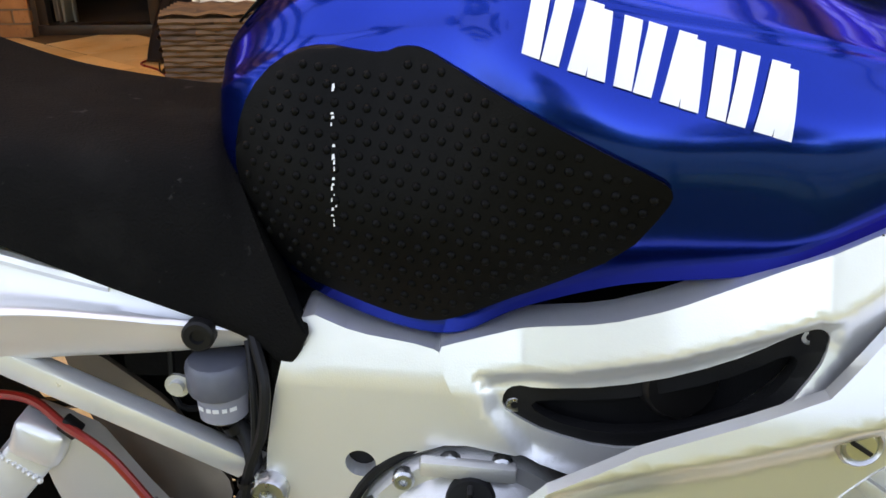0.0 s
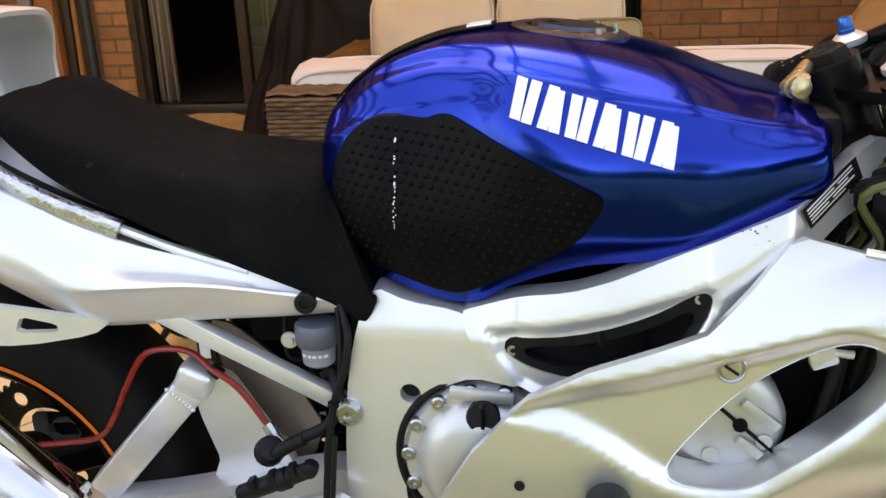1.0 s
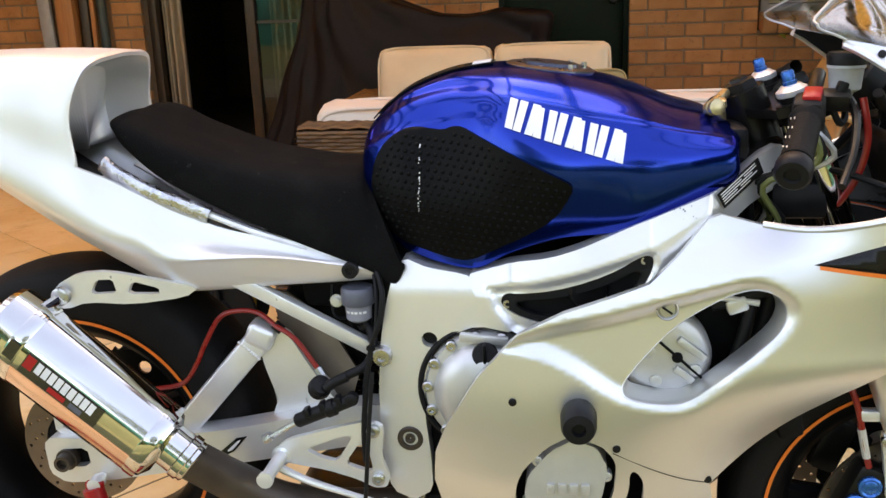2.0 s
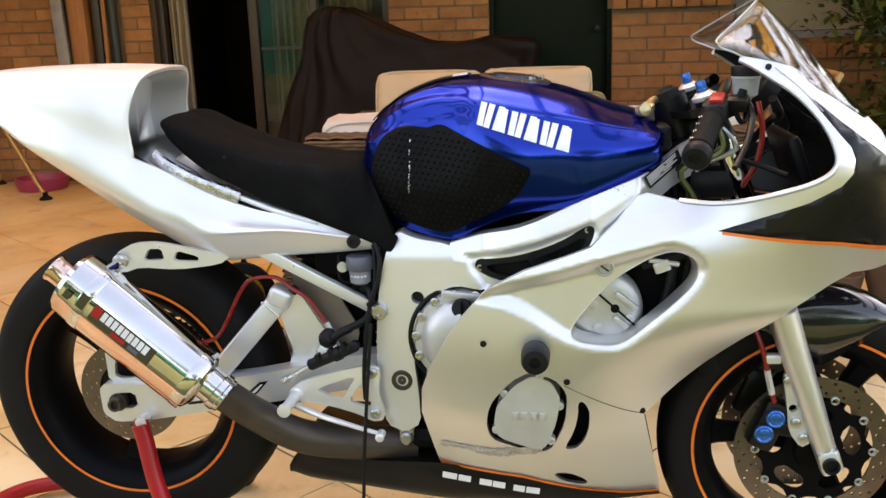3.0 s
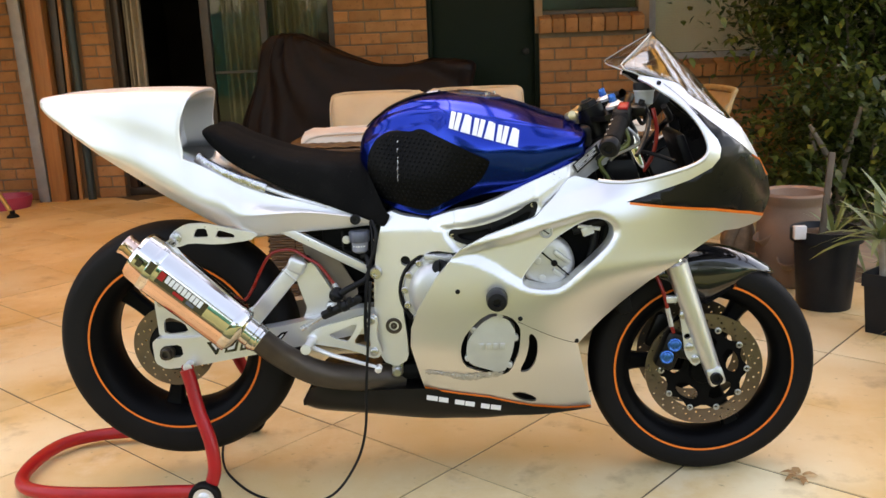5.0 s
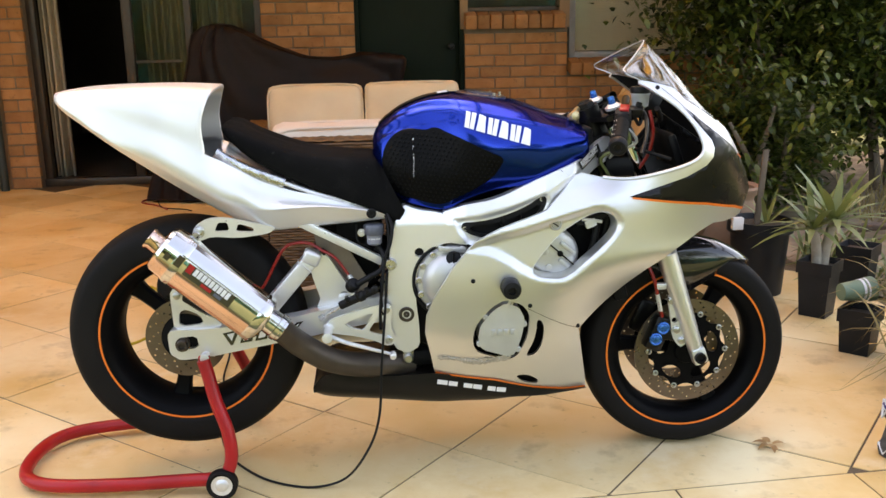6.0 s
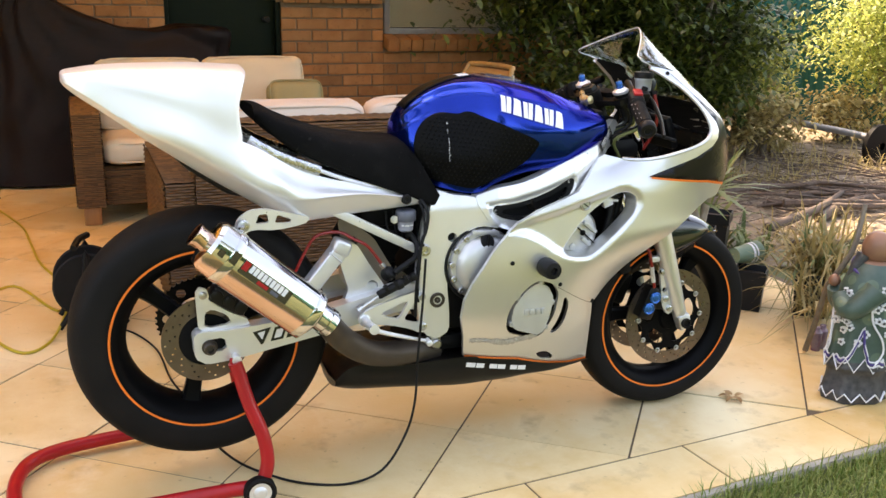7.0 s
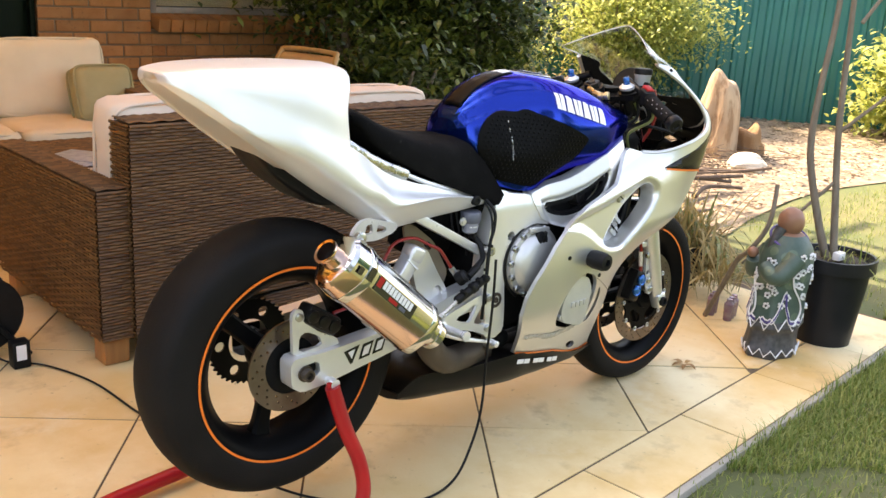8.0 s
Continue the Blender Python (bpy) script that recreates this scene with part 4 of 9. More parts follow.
# broom, dustpan and tripod foot by the wall
bm = bmesh.new()
rows = [(0, 0.17), (0.06, 0.19), (0.09, 0.19), (0.09, 0.175), (0.02, 0.155), (0.015, 0.0)]
turned(bm, (-3.62, 4.52, 0.002), (0, 0, 1), [(0, 0.0)] + rows, 28)
whole("pink_basin", bm, mat("pink_plastic", (0.45, 0.05, 0.11), 0.4, 0, scale=10), (-3.62, 4.52, 0), "pink plastic basin on the floor by the wall", "basin")
tp = thing("tripod", (-3.6, 4.3, 0), "tall gold-legged tripod stand", "tripod")
apex = Vector((-4.02, 4.46, 0.86))
for fx, fy in ((-3.36, 4.10), (-4.55, 4.12), (-4.10, 4.74)):
    bm = bmesh.new()
    rod(bm, apex, (fx, fy, 0.02), 0.016, n=10)
    lg = part("tripod_leg", bm, GOLD, tp)
    bm = bmesh.new()
    turned(bm, (fx, fy, 0.0), (0, 0, 1), [(0, 0.045), (0.012, 0.042), (0.03, 0.018), (0.05, 0.018), (0.05, 0)], 16)
    part("rubber_foot", bm, RUBBER, lg)
bm = bmesh.new()
rod(bm, apex - Vector((0, 0, 0.2)), apex + Vector((0, 0, 0.25)), 0.014, n=10)
part("tripod_column", bm, GOLD, tp)

# ---- the motorcycle ----
GUNMETAL = mat("dark_gunmetal", (0.07, 0.075, 0.10), 0.3, 0.8, (0.045, 0.05, 0.07), 20)
FOIL = mat("crumpled_foil", (0.66, 0.66, 0.67), 0.24, 1.0, (0.46, 0.46, 0.47), 60, 0.4, 0.5, 160)
CRUST = mat("rough_foil_tape", (0.62, 0.62, 0.62), 0.5, 0.7, (0.40, 0.40, 0.40), 50, 0.4, 0.6, 200)
REAR, FRONT = (-0.710, 0.402), (0.686, 0.296)      # axles: x, z
bike = thing("motorcycle", (0, 0, 0), "silver and blue race motorcycle held upright on a red paddock stand", "motorcycle")


def tank_station(x, B, W, C, S, top, lean=0.0):
    return [(x, B[0], B[1]), (x, W[0], W[1]), (x, C[0], C[1]), (x, S[0], S[1]), (x, S[0] * 0.56, top - 0.20 * (top - S[1])), (x, 0, top)]


TANK = [
    tank_station(-0.188, (-0.030, 0.852), (-0.050, 0.872), (-0.046, 0.898), (-0.028, 0.918), 0.922),
    tank_station(-0.172, (-0.066, 0.800), (-0.090, 0.858), (-0.078, 0.912), (-0.046, 0.942), 0.952),
    tank_station(-0.120, (-0.108, 0.768), (-0.130, 0.845), (-0.106, 0.930), (-0.072, 0.974), 0.998),
    tank_station(-0.055, (-0.136, 0.750), (-0.154, 0.838), (-0.118, 0.942), (-0.088, 0.992), 1.026),
    tank_station(0.000, (-0.146, 0.745), (-0.172, 0.838), (-0.142, 0.946), (-0.116, 0.998), 1.036),
    tank_station(0.050, (-0.152, 0.770), (-0.186, 0.845), (-0.180, 0.940), (-0.150, 0.996), 1.038),
    tank_station(0.120, (-0.167, 0.796), (-0.192, 0.846), (-0.203, 0.912), (-0.166, 0.984), 1.030),
    tank_station(0.192, (-0.176, 0.806), (-0.196, 0.848), (-0.206, 0.910), (-0.172, 0.972), 1.014),
    tank_station(0.240, (-0.182, 0.818), (-0.200, 0.856), (-0.203, 0.912), (-0.170, 0.963), 0.998),
    tank_station(0.292, (-0.174, 0.838), (-0.190, 0.872), (-0.190, 0.916), (-0.160, 0.950), 0.977),
    [(0.335, -0.162, 0.855), (0.336, -0.176, 0.884), (0.335, -0.174, 0.919), (0.338, -0.146, 0.941), (0.344, -0.078, 0.957), (0.346, 0, 0.960)],
    [(0.362, -0.150, 0.866), (0.370, -0.162, 0.890), (0.367, -0.159, 0.919), (0.374, -0.130, 0.932), (0.384, -0.064, 0.934), (0.388, 0, 0.931)],
    [(0.364, -0.138, 0.870), (0.373, -0.146, 0.891), (0.371, -0.143, 0.911), (0.380, -0.112, 0.915), (0.391, -0.054, 0.906), (0.395, 0, 0.900)],
]


def creased(st):
    """Tightens the section at the shoulder, more so towards the front."""
    P = [np.array(p, float) for p in st]
    k = 0.50 - 0.30 * max(0.0, min(1.0, (P[0][0] + 0.06) / 0.14))
    out = P[:3] + [P[3] + k * (P[2] - P[3]), P[3] + k * (P[4] - P[3])] + P[4:]
    if k < 0.45:
        mid = 0.86 * P[3] + 0.07 * (P[2] + P[4])
    else:
        mid = P[3]
    return [tuple(p) for p in out[:4] + [mid] + out[4:]]


TANK = [creased(st) for st in TANK]


def rows_at(stations, x):
    """The section of a lofted body at x, as (y, z)."""
    S = spline([np.array(s, float).ravel() for s in stations], 6)
    xs = [s[0] for s in S]
    i = max(0, min(len(xs) - 2, next((k for k in range(len(xs) - 1) if xs[k + 1] >= x), len(xs) - 2)))
    t = max(0, min(1, (x - xs[i]) / (xs[i + 1] - xs[i])))
    return [(p[1], p[2]) for p in spline((S[i] * (1 - t) + S[i + 1] * t).reshape(-1, 3), 8)]


SECTIONS = {}


def tank_y(x, z, out=0.0):
    """The tank's right flank."""
    key = round(x, 3)
    if key not in SECTIONS:
        SECTIONS[key] = rows_at(TANK, x)
    sec = SECTIONS[key]
    best = None
    for (y0, z0), (y1, z1) in zip(sec, sec[1:]):
        if (z0 - z) * (z1 - z) <= 0 and abs(z1 - z0) > 1e-9:
            y = y0 + (y1 - y0) * (z - z0) / (z1 - z0)
            best = y if best is None else min(best, y)
    if best is None:
        best = sec[0][0] if z < sec[0][1] else sec[-1][0]
    return best - out


# tank
bm = bmesh.new()
loft(bm, TANK, 6, 6)
tank = part("fuel_tank", bm, BLUE, bike, "deep metallic blue fuel tank", angle=60)
bm = bmesh.new()
turned(bm, (0.105, 0, 1.019), (0.12, 0, 1), [(0.0, 0.072), (0.010, 0.070), (0.013, 0.062), (0.012, 0.045), (0.017, 0.043), (0.018, 0.0)], 32)
cap = part("filler_cap", bm, GUNMETAL, tank, "round dark alloy filler cap")
for i in range(7):
    bm = bmesh.new()
    a = 2 * math.pi * i / 7
    rod(bm, (0.105 + 0.054 * math.cos(a), 0.054 * math.sin(a), 1.024), (0.105 + 0.054 * math.cos(a), 0.054 * math.sin(a), 1.0335), 0.004, n=8)
    part("cap_bolt", bm, BOLT, tank)
def crown_z(x, y):
    sec = [q for q in rows_at(TANK, x)]
    sec = sorted((q for q in sec if q[1] > 0.85), key=lambda q: q[0])
    return float(np.interp(-abs(y), [q[0] for q in sec], [q[1] for q in sec]))


for x0, x1, half_w, m, lab in ((-0.168, 0.020, 0.030, PAD, "black rubber strip along the tank's crown"), (-0.012, 0.016, 0.022, WHITE_DECAL, "white label on the strip")):
    bm = bmesh.new()
    lift = 0.003 if m is PAD else 0.0045
    rws = []
    for i in range(21):
        x = x0 + (x1 - x0) * i / 20
        rws.append([bm.verts.new((x - (lift if x < -0.14 else 0), y, crown_z(x, y) + lift)) for y in np.linspace(-half_w, half_w, 9)])
    for a, b in zip(rws, rws[1:]):
        for j in range(8):
            bm.faces.new((a[j], a[j + 1], b[j + 1], b[j]))
    sp = part("tank_strip" if m is PAD else "strip_label", bm, m, tank, lab, angle=70)
    sp.modifiers.new("thick", "SOLIDIFY").thickness = 0.002
pad_line = [(-0.166, 0.868), (-0.158, 0.905), (-0.140, 0.932), (-0.114, 0.949), (-0.090, 0.954), (-0.066, 0.951), (-0.048, 0.950), (-0.034, 0.956), (-0.018, 0.956), (0.004, 0.945), (0.042, 0.930), (0.090, 0.908), (0.134, 0.887), (0.142, 0.879), (0.139, 0.867),
            (0.116, 0.829), (0.068, 0.797), (0.028, 0.777), (-0.002, 0.762), (-0.018, 0.758), (-0.038, 0.760), (-0.078, 0.770), (-0.116, 0.779), (-0.136, 0.791), (-0.152, 0.817), (-0.162, 0.845)]
for side in (1, -1):
    bm = bmesh.new()
    plate(bm, soften(pad_line, 0.25), [], 0.004, lambda x, z: tank_y(x, z, 0.0045), 0.012, side)
    pad = part("knee_pad", bm, PAD, tank, "black dimpled rubber grip pad", angle=50)
    bm = bmesh.new()
    poly = [Vector((p[0], p[1], 0)) for p in pad_line]

    def within(x, z, grow):
        inside = False
        near = 9
        for i in range(len(poly)):
            a, b = poly[i], poly[(i + 1) % len(poly)]
            if (a.y > z) != (b.y > z) and x < (b.x - a.x) * (z - a.y) / (b.y - a.y) + a.x:
                inside = not inside
            ab = b - a
            t = max(0, min(1, ((x - a.x) * ab.x + (z - a.y) * ab.y) / max(ab.length_squared, 1e-9)))
            near = min(near, math.hypot(a.x + ab.x * t - x, a.y + ab.y * t - z))
        return inside and near > grow
    for i in range(-16, 17):
        for j in range(-14, 15):
            x, z = 0.0 + 0.0118 * i + 0.0059 * (j % 2), 0.865 + 0.0108 * j - 0.10 * 0.0118 * i
            if within(x, z, 0.007):
                y = side * tank_y(x, z, 0.0045)
                turned(bm, (x, y, z), (0, -side, 0.12), [(-0.001, 0.0036), (0.0010, 0.0030), (0.0019, 0.0016), (0.0021, 0.0)], 7)
    part("pad_texture", bm, PAD, pad, kind="stuff")
    bm = bmesh.new()
    rnd = random.Random(6 + side)
    for k in range(30):
        x, z = -0.084 + rnd.uniform(-0.0018, 0.0018), 0.835 + 0.0036 * k + rnd.uniform(-0.001, 0.001)
        if rnd.random() < 0.42 or not within(x, z, 0.008):
            continue
        w, h = rnd.uniform(0.0005, 0.0014), rnd.uniform(0.0006, 0.0022)
        plate(bm, [(x - w, z - h), (x + w, z - h * 0.6), (x + w * 0.7, z + h), (x - w * 0.6, z + h * 0.8)], [], 0.0003, lambda x, z: tank_y(x, z, 0.0068), 0, side)
    part("pad_scuff", bm, WHITE_DECAL, pad, "pale scuff marks", kind="stuff")
    # maker's mark: plain white slanted blocks, each split by a notch
    for k in range(6):
        x0 = 0.0555 + 0.0280 * k
        z0 = 0.9605 - 0.0083 * k
        for h in (0, 1):
            bm = bmesh.new()
            tall, wide, lean = 0.0385, 0.0110, 0.0095
            a, pinch = x0 + 0.0118 * h, (0.0035 if k % 2 else -0.0015) * (1 - 2 * h)
            drop = 0.30 * (a - x0)
            plate(bm, [(a - lean, z0 - drop), (a - lean + wide, z0 - drop - 0.003), (a + wide + pinch, z0 + tall - drop - 0.003), (a + pinch, z0 + tall - drop)], [], 0.0005, lambda x, z: tank_y(x, z, 0.0026), 0.005, side)
            part("mark_bar", bm, WHITE_DECAL, tank, "plain white mark bar")

# grip seat
SEAT = [
    [(-0.570, 0, 0.952), (-0.570, -0.075, 0.950), (-0.571, -0.106, 0.954), (-0.574, -0.105, 0.970), (-0.568, -0.055, 0.978), (-0.566, 0, 0.977)],
    [(-0.548, 0, 0.934), (-0.548, -0.095, 0.928), (-0.548, -0.126, 0.934), (-0.546, -0.120, 0.964), (-0.540, -0.060, 0.973), (-0.538, 0, 0.971)],
    [(-0.490, 0, 0.885), (-0.490, -0.105, 0.878), (-0.490, -0.130, 0.888), (-0.486, -0.122, 0.932), (-0.484, -0.060, 0.944), (-0.482, 0, 0.941)],
    [(-0.390, 0, 0.838), (-0.390, -0.110, 0.827), (-0.390, -0.133, 0.838), (-0.382, -0.122, 0.892), (-0.376, -0.060, 0.905), (-0.374, 0, 0.903)],
    [(-0.280, 0, 0.800), (-0.280, -0.112, 0.780), (-0.280, -0.134, 0.791), (-0.272, -0.118, 0.868), (-0.266, -0.060, 0.887), (-0.264, 0, 0.887)],
    [(-0.196, 0, 0.790), (-0.170, -0.114, 0.740), (-0.172, -0.137, 0.750), (-0.192, -0.112, 0.858), (-0.198, -0.056, 0.882), (-0.199, 0, 0.884)],
    [(-0.188, 0, 0.800), (-0.134, -0.124, 0.726), (-0.136, -0.148, 0.730), (-0.170, -0.104, 0.848), (-0.182, -0.050, 0.875), (-0.185, 0, 0.877)],
    [(-0.184, 0, 0.806), (-0.116, -0.132, 0.752), (-0.118, -0.151, 0.756), (-0.160, -0.106, 0.842), (-0.178, -0.050, 0.870), (-0.182, 0, 0.872)],
]
bm = bmesh.new()
loft(bm, SEAT, 6, 5)
part("seat", bm, FOAM, bike, "worn black foam race seat", angle=35)

# tail cowl: a lower skin from the point to the flanks, an upper skin over the hump
LOW = [(-0.994, 0.036, 1.053, 0.036, 1.049, 0.030, 1.045), (-0.986, 0.066, 1.051, 0.067, 1.043, 0.056, 1.035), (-0.960, 0.088, 1.046, 0.091, 1.028, 0.076, 1.014), (-0.920, 0.103, 1.036, 0.107, 1.002, 0.090, 0.986),
       (-0.840, 0.123, 1.008, 0.134, 0.946, 0.108, 0.928), (-0.740, 0.143, 0.970, 0.158, 0.876, 0.126, 0.857), (-0.670, 0.152, 0.938, 0.168, 0.829, 0.133, 0.809), (-0.615, 0.152, 0.908, 0.173, 0.795, 0.137, 0.774),
       (-0.570, 0.142, 0.884, 0.175, 0.772, 0.138, 0.745), (-0.525, 0.133, 0.855, 0.174, 0.761, 0.139, 0.718), (-0.475, 0.128, 0.829, 0.168, 0.760, 0.134, 0.703), (-0.400, 0.125, 0.800, 0.163, 0.764, 0.130, 0.706),
       (-0.320, 0.122, 0.782, 0.155, 0.763, 0.128, 0.712), (-0.230, 0.118, 0.762, 0.143, 0.750, 0.125, 0.716), (-0.150, 0.112, 0.738, 0.126, 0.732, 0.118, 0.721)]
HUMP = [(-0.994, 0.036, 1.053, 1.059, 0), (-0.986, 0.066, 1.051, 1.063, 0), (-0.960, 0.088, 1.046, 1.067, 0), (-0.920, 0.103, 1.036, 1.072, 0), (-0.840, 0.123, 1.008, 1.076, 0), (-0.740, 0.143, 0.970, 1.077, 0.005), (-0.670, 0.152, 0.938, 1.075, 0.008), (-0.615, 0.152, 0.908, 1.071, 0.026)]
tail = None
bm = bmesh.new()
for side in (1, -1):
    st = []
    top = dict((h[0], h) for h in HUMP)
    for x, yu, zu, yc, zc, yl, zl in LOW:
        fold = lambda q, k: (x, yc + k * (q[0] - yc), zc + k * (q[1] - zc))
        round_in = ease((x + 0.84) / 0.12) * ease((-0.46 - x) / 0.05)     # the flank rolls under between the tip and the lobe
        zc, yl = zc + 0.022 * round_in, yl - 0.020 * round_in
        row = [(x, yl * 0.86, zl + 0.005), (x, yl, zl), fold((yl, zl), 0.12 + 0.40 * round_in), fold((yu, zu), 0.08 + 0.10 * round_in), (x, yu, zu)]
        if x in top:
            _, w, zs, zt, lean = top[x]
            h = zt - zs
            crest = [(x - lean * 0.2, w * 0.965, zs + 0.45 * h), (x + lean * 0.35, w * 0.86, zs + 0.80 * h), (x + lean * 0.8, w * 0.62, zs + 0.955 * h), (x + lean, 0, zt)]
        else:
            crest = [(q[0] + x - before_x, q[1], q[2]) for q in crest]
        before_x = x
        row += crest
        aside = -0.022 * max(0.0, min(1.0, (-0.50 - x) / 0.25))
        st.append([(p[0], aside - side * p[1], p[2]) for p in row])
    S = spline([np.array(s, float).ravel() for s in st], 6)
    grid = [[Vector(p) for p in spline(s.reshape(-1, 3), 5)] for s in S]
    last = 6 * (len(HUMP) - 1)
    verts = [[bm.verts.new(p) for p in row] for row in grid]
    for i, (a, b) in enumerate(zip(verts, verts[1:])):
        for j in range(len(a) - 1):
            if j < 20 or i < last:
                bm.faces.new((a[j], a[j + 1], b[j + 1], b[j]))
    # the flank's upper edge turns in to a shelf under the seat
    lip = [r[20] for r in verts[last:]]
    for inward, down in ((0.006, 0.001), (0.020, 0.010), (0.040, 0.028), (0.105, 0.034)):
        turned_in = [bm.verts.new((r[20].co.x, r[20].co.y + side * inward, r[20].co.z - down)) for r in verts[last:]]
        for a, b, c2, d2 in zip(lip, lip[1:], turned_in[1:], turned_in):
            bm.faces.new((a, b, c2, d2))
        lip = turned_in
    # the hump's rolled front edge
    edge = [v.co.copy() for v in verts[last][20:]]
    before = verts[last][20:]
    floor_z = edge[0].z
    for scale, back in ((0.985, 0.003), (0.96, 0.002), (0.94, -0.012), (0.91, -0.050), (0.86, -0.075), (0.02, -0.080)):
        now = []
        for p in edge:
            now.append(bm.verts.new((p.x + back, -0.010 + (p.y + 0.010) * scale, floor_z + (p.z - floor_z) * scale)))
        for j in range(len(edge) - 1):
            bm.faces.new((before[j], before[j + 1], now[j + 1], now[j]))
        before = now
    # the blunt tip, and the underside back to the tray
    foot = bm.verts.new((LOW[0][0], -0.022, LOW[0][6]))
    bm.faces.new(verts[0] + [foot])
    for i in range(30):
        q = [bm.verts.new((verts[k][1].co.x, -0.022, verts[k][1].co.z - 0.002)) for k in (i, i + 1)]
        bm.faces.new((verts[i][1], verts[i + 1][1], q[1], q[0]))
bmesh.ops.delete(bm, geom=[v for v in bm.verts if not v.link_faces], context="VERTS")
bmesh.ops.remove_doubles(bm, verts=bm.verts, dist=0.0004)
tail = part("tail_cowl", bm, SILVER_LIT, bike, "silver pointed single-seat tail cowl", angle=50)
so = tail.modifiers.new("thick", "SOLIDIFY")
so.thickness, so.offset = 0.004, 0
for side in (1, -1):
    # fixing bolt
    bm = bmesh.new()
    turned(bm, (-0.198, -0.140 * side, 0.738), (0, -side, 0.05), [(-0.006, 0.013), (0.004, 0.013), (0.006, 0.011), (0.006, 0.006), (0.003, 0.005), (0.003, 0)], 18)
    part("flank_bolt", bm, BLACK_PLASTIC, tail)
    # polished rail under the seat
    bm = bmesh.new()
    tube(bm, [(-0.590, -0.118 * side, 0.905), (-0.560, -0.124 * side, 0.885), (-0.500, -0.126 * side, 0.853), (-0.420, -0.126 * side, 0.822)], 0.010, 12, 12, flat=1.4)
    rnd = random.Random(31)
    for v in bm.verts:
        k = noise.noise(v.co * 45) * 0.0014 + rnd.uniform(-0.0002, 0.0002)
        v.co += Vector((0, -side * k, k))
    part("seat_rail", bm, FOIL, tail, "crumpled foil over the seat rail", angle=25)
    bm = bmesh.new()
    tube(bm, [(-0.425, -0.122 * side, 0.824), (-0.350, -0.122 * side, 0.795), (-0.270, -0.120 * side, 0.770)], 0.006, 8, 4)
    part("seat_strip", bm, ALLOY, tail)
    # subframe bar
    bm = bmesh.new()
    a, b = Vector((-0.405, -0.112 * side, 0.728)), Vector((-0.166, -0.138 * side, 0.600))
    d = (b - a).normalized()
    box(bm, (a + b) / 2, ((b - a).length, 0.020, 0.022), Matrix.Rotation(math.atan2(-d.z, d.x), 3, "Y"), 0.0022)
    part("subframe_bar", bm, ALLOY, bike, "square alloy subframe bar")
bm = bmesh.new()
st = []
for x, w, zl in ((-0.84, 0.040, 0.960), (-0.80, 0.055, 0.922), (-0.74, 0.066, 0.872), (-0.675, 0.076, 0.824), (-0.63, 0.084, 0.796), (-0.58, 0.096, 0.766), (-0.50, 0.122, 0.724), (-0.40, 0.118, 0.720), (-0.20, 0.100, 0.730)):
    drop = 0.022 * ease((x + 0.80) / 0.05) * ease((-0.575 - x) / 0.05)
    st.append([(x, 0, zl - 0.014 - drop), (x, -w * 0.8, zl - 0.012 - drop), (x, -w, zl + 0.004 - drop), (x, -w * 0.9, zl + 0.03), (x, 0, zl + 0.04)])
loft(bm, st, 4, 3)
part("undertray", bm, BLACK_PLASTIC, bike)

# ---- frame ----
BEAD = [(0.010, 0.722), (0.050, 0.728), (0.081, 0.733), (0.156, 0.756), (0.226, 0.784), (0.246, 0.794), (0.262, 0.788), (0.266, 0.768), (0.252, 0.738), (0.230, 0.700), (0.180, 0.655), (0.100, 0.632), (0.050, 0.650), (0.022, 0.688)]


def frame_y(x, z):
    w = np.interp(x, [-0.16, -0.05, 0.05, 0.15, 0.25, 0.33, 0.40, 0.47], [0.150, 0.160, 0.172, 0.192, 0.205, 0.185, 0.115, 0.070])
    w -= 0.35 * max(0.0, z - np.interp(x, [-0.1, 0.05, 0.25, 0.4], [0.71, 0.705, 0.79, 0.88]))
    if -0.01 < x < 0.28 and 0.62 < z < 0.80:
        w -= 0.009 * ease(depth_in(BEAD, x, z) / 0.016)     # the spar is dished round the air duct
    return -float(w)


spar = [(-0.013, 0.738), (0.003, 0.743), (0.053, 0.757), (0.109, 0.768), (0.153, 0.785), (0.196, 0.806), (0.237, 0.826), (0.285, 0.845), (0.328, 0.861), (0.368, 0.878), (0.400, 0.898), (0.440, 0.918), (0.462, 0.895), (0.458, 0.862), (0.400, 0.838), (0.362, 0.815), (0.310, 0.760), (0.250, 0.690), (0.150, 0.630), (0.075, 0.644), (0.021, 0.669), (0.012, 0.684), (-0.006, 0.712)]
duct = [(0.035, 0.693), (0.037, 0.706), (0.045, 0.711), (0.061, 0.711), (0.112, 0.719), (0.168, 0.738), (0.209, 0.758), (0.234, 0.777), (0.246, 0.781), (0.254, 0.777), (0.255, 0.768), (0.249, 0.750), (0.232, 0.718), (0.200, 0.690), (0.150, 0.672), (0.112, 0.666), (0.070, 0.673), (0.048, 0.683)]
foot = [(-0.114, 0.758), (-0.076, 0.744), (-0.020, 0.737), (0.004, 0.726), (0.018, 0.690), (0.030, 0.668), (0.056, 0.650), (-0.001, 0.659), (-0.045, 0.640), (-0.074, 0.607), (-0.087, 0.560), (-0.088, 0.500), (-0.081, 0.432), (-0.080, 0.372), (-0.112, 0.352), (-0.148, 0.366), (-0.161, 0.430), (-0.162, 0.500), (-0.161, 0.550), (-0.154, 0.628), (-0.142, 0.690), (-0.131, 0.729)]
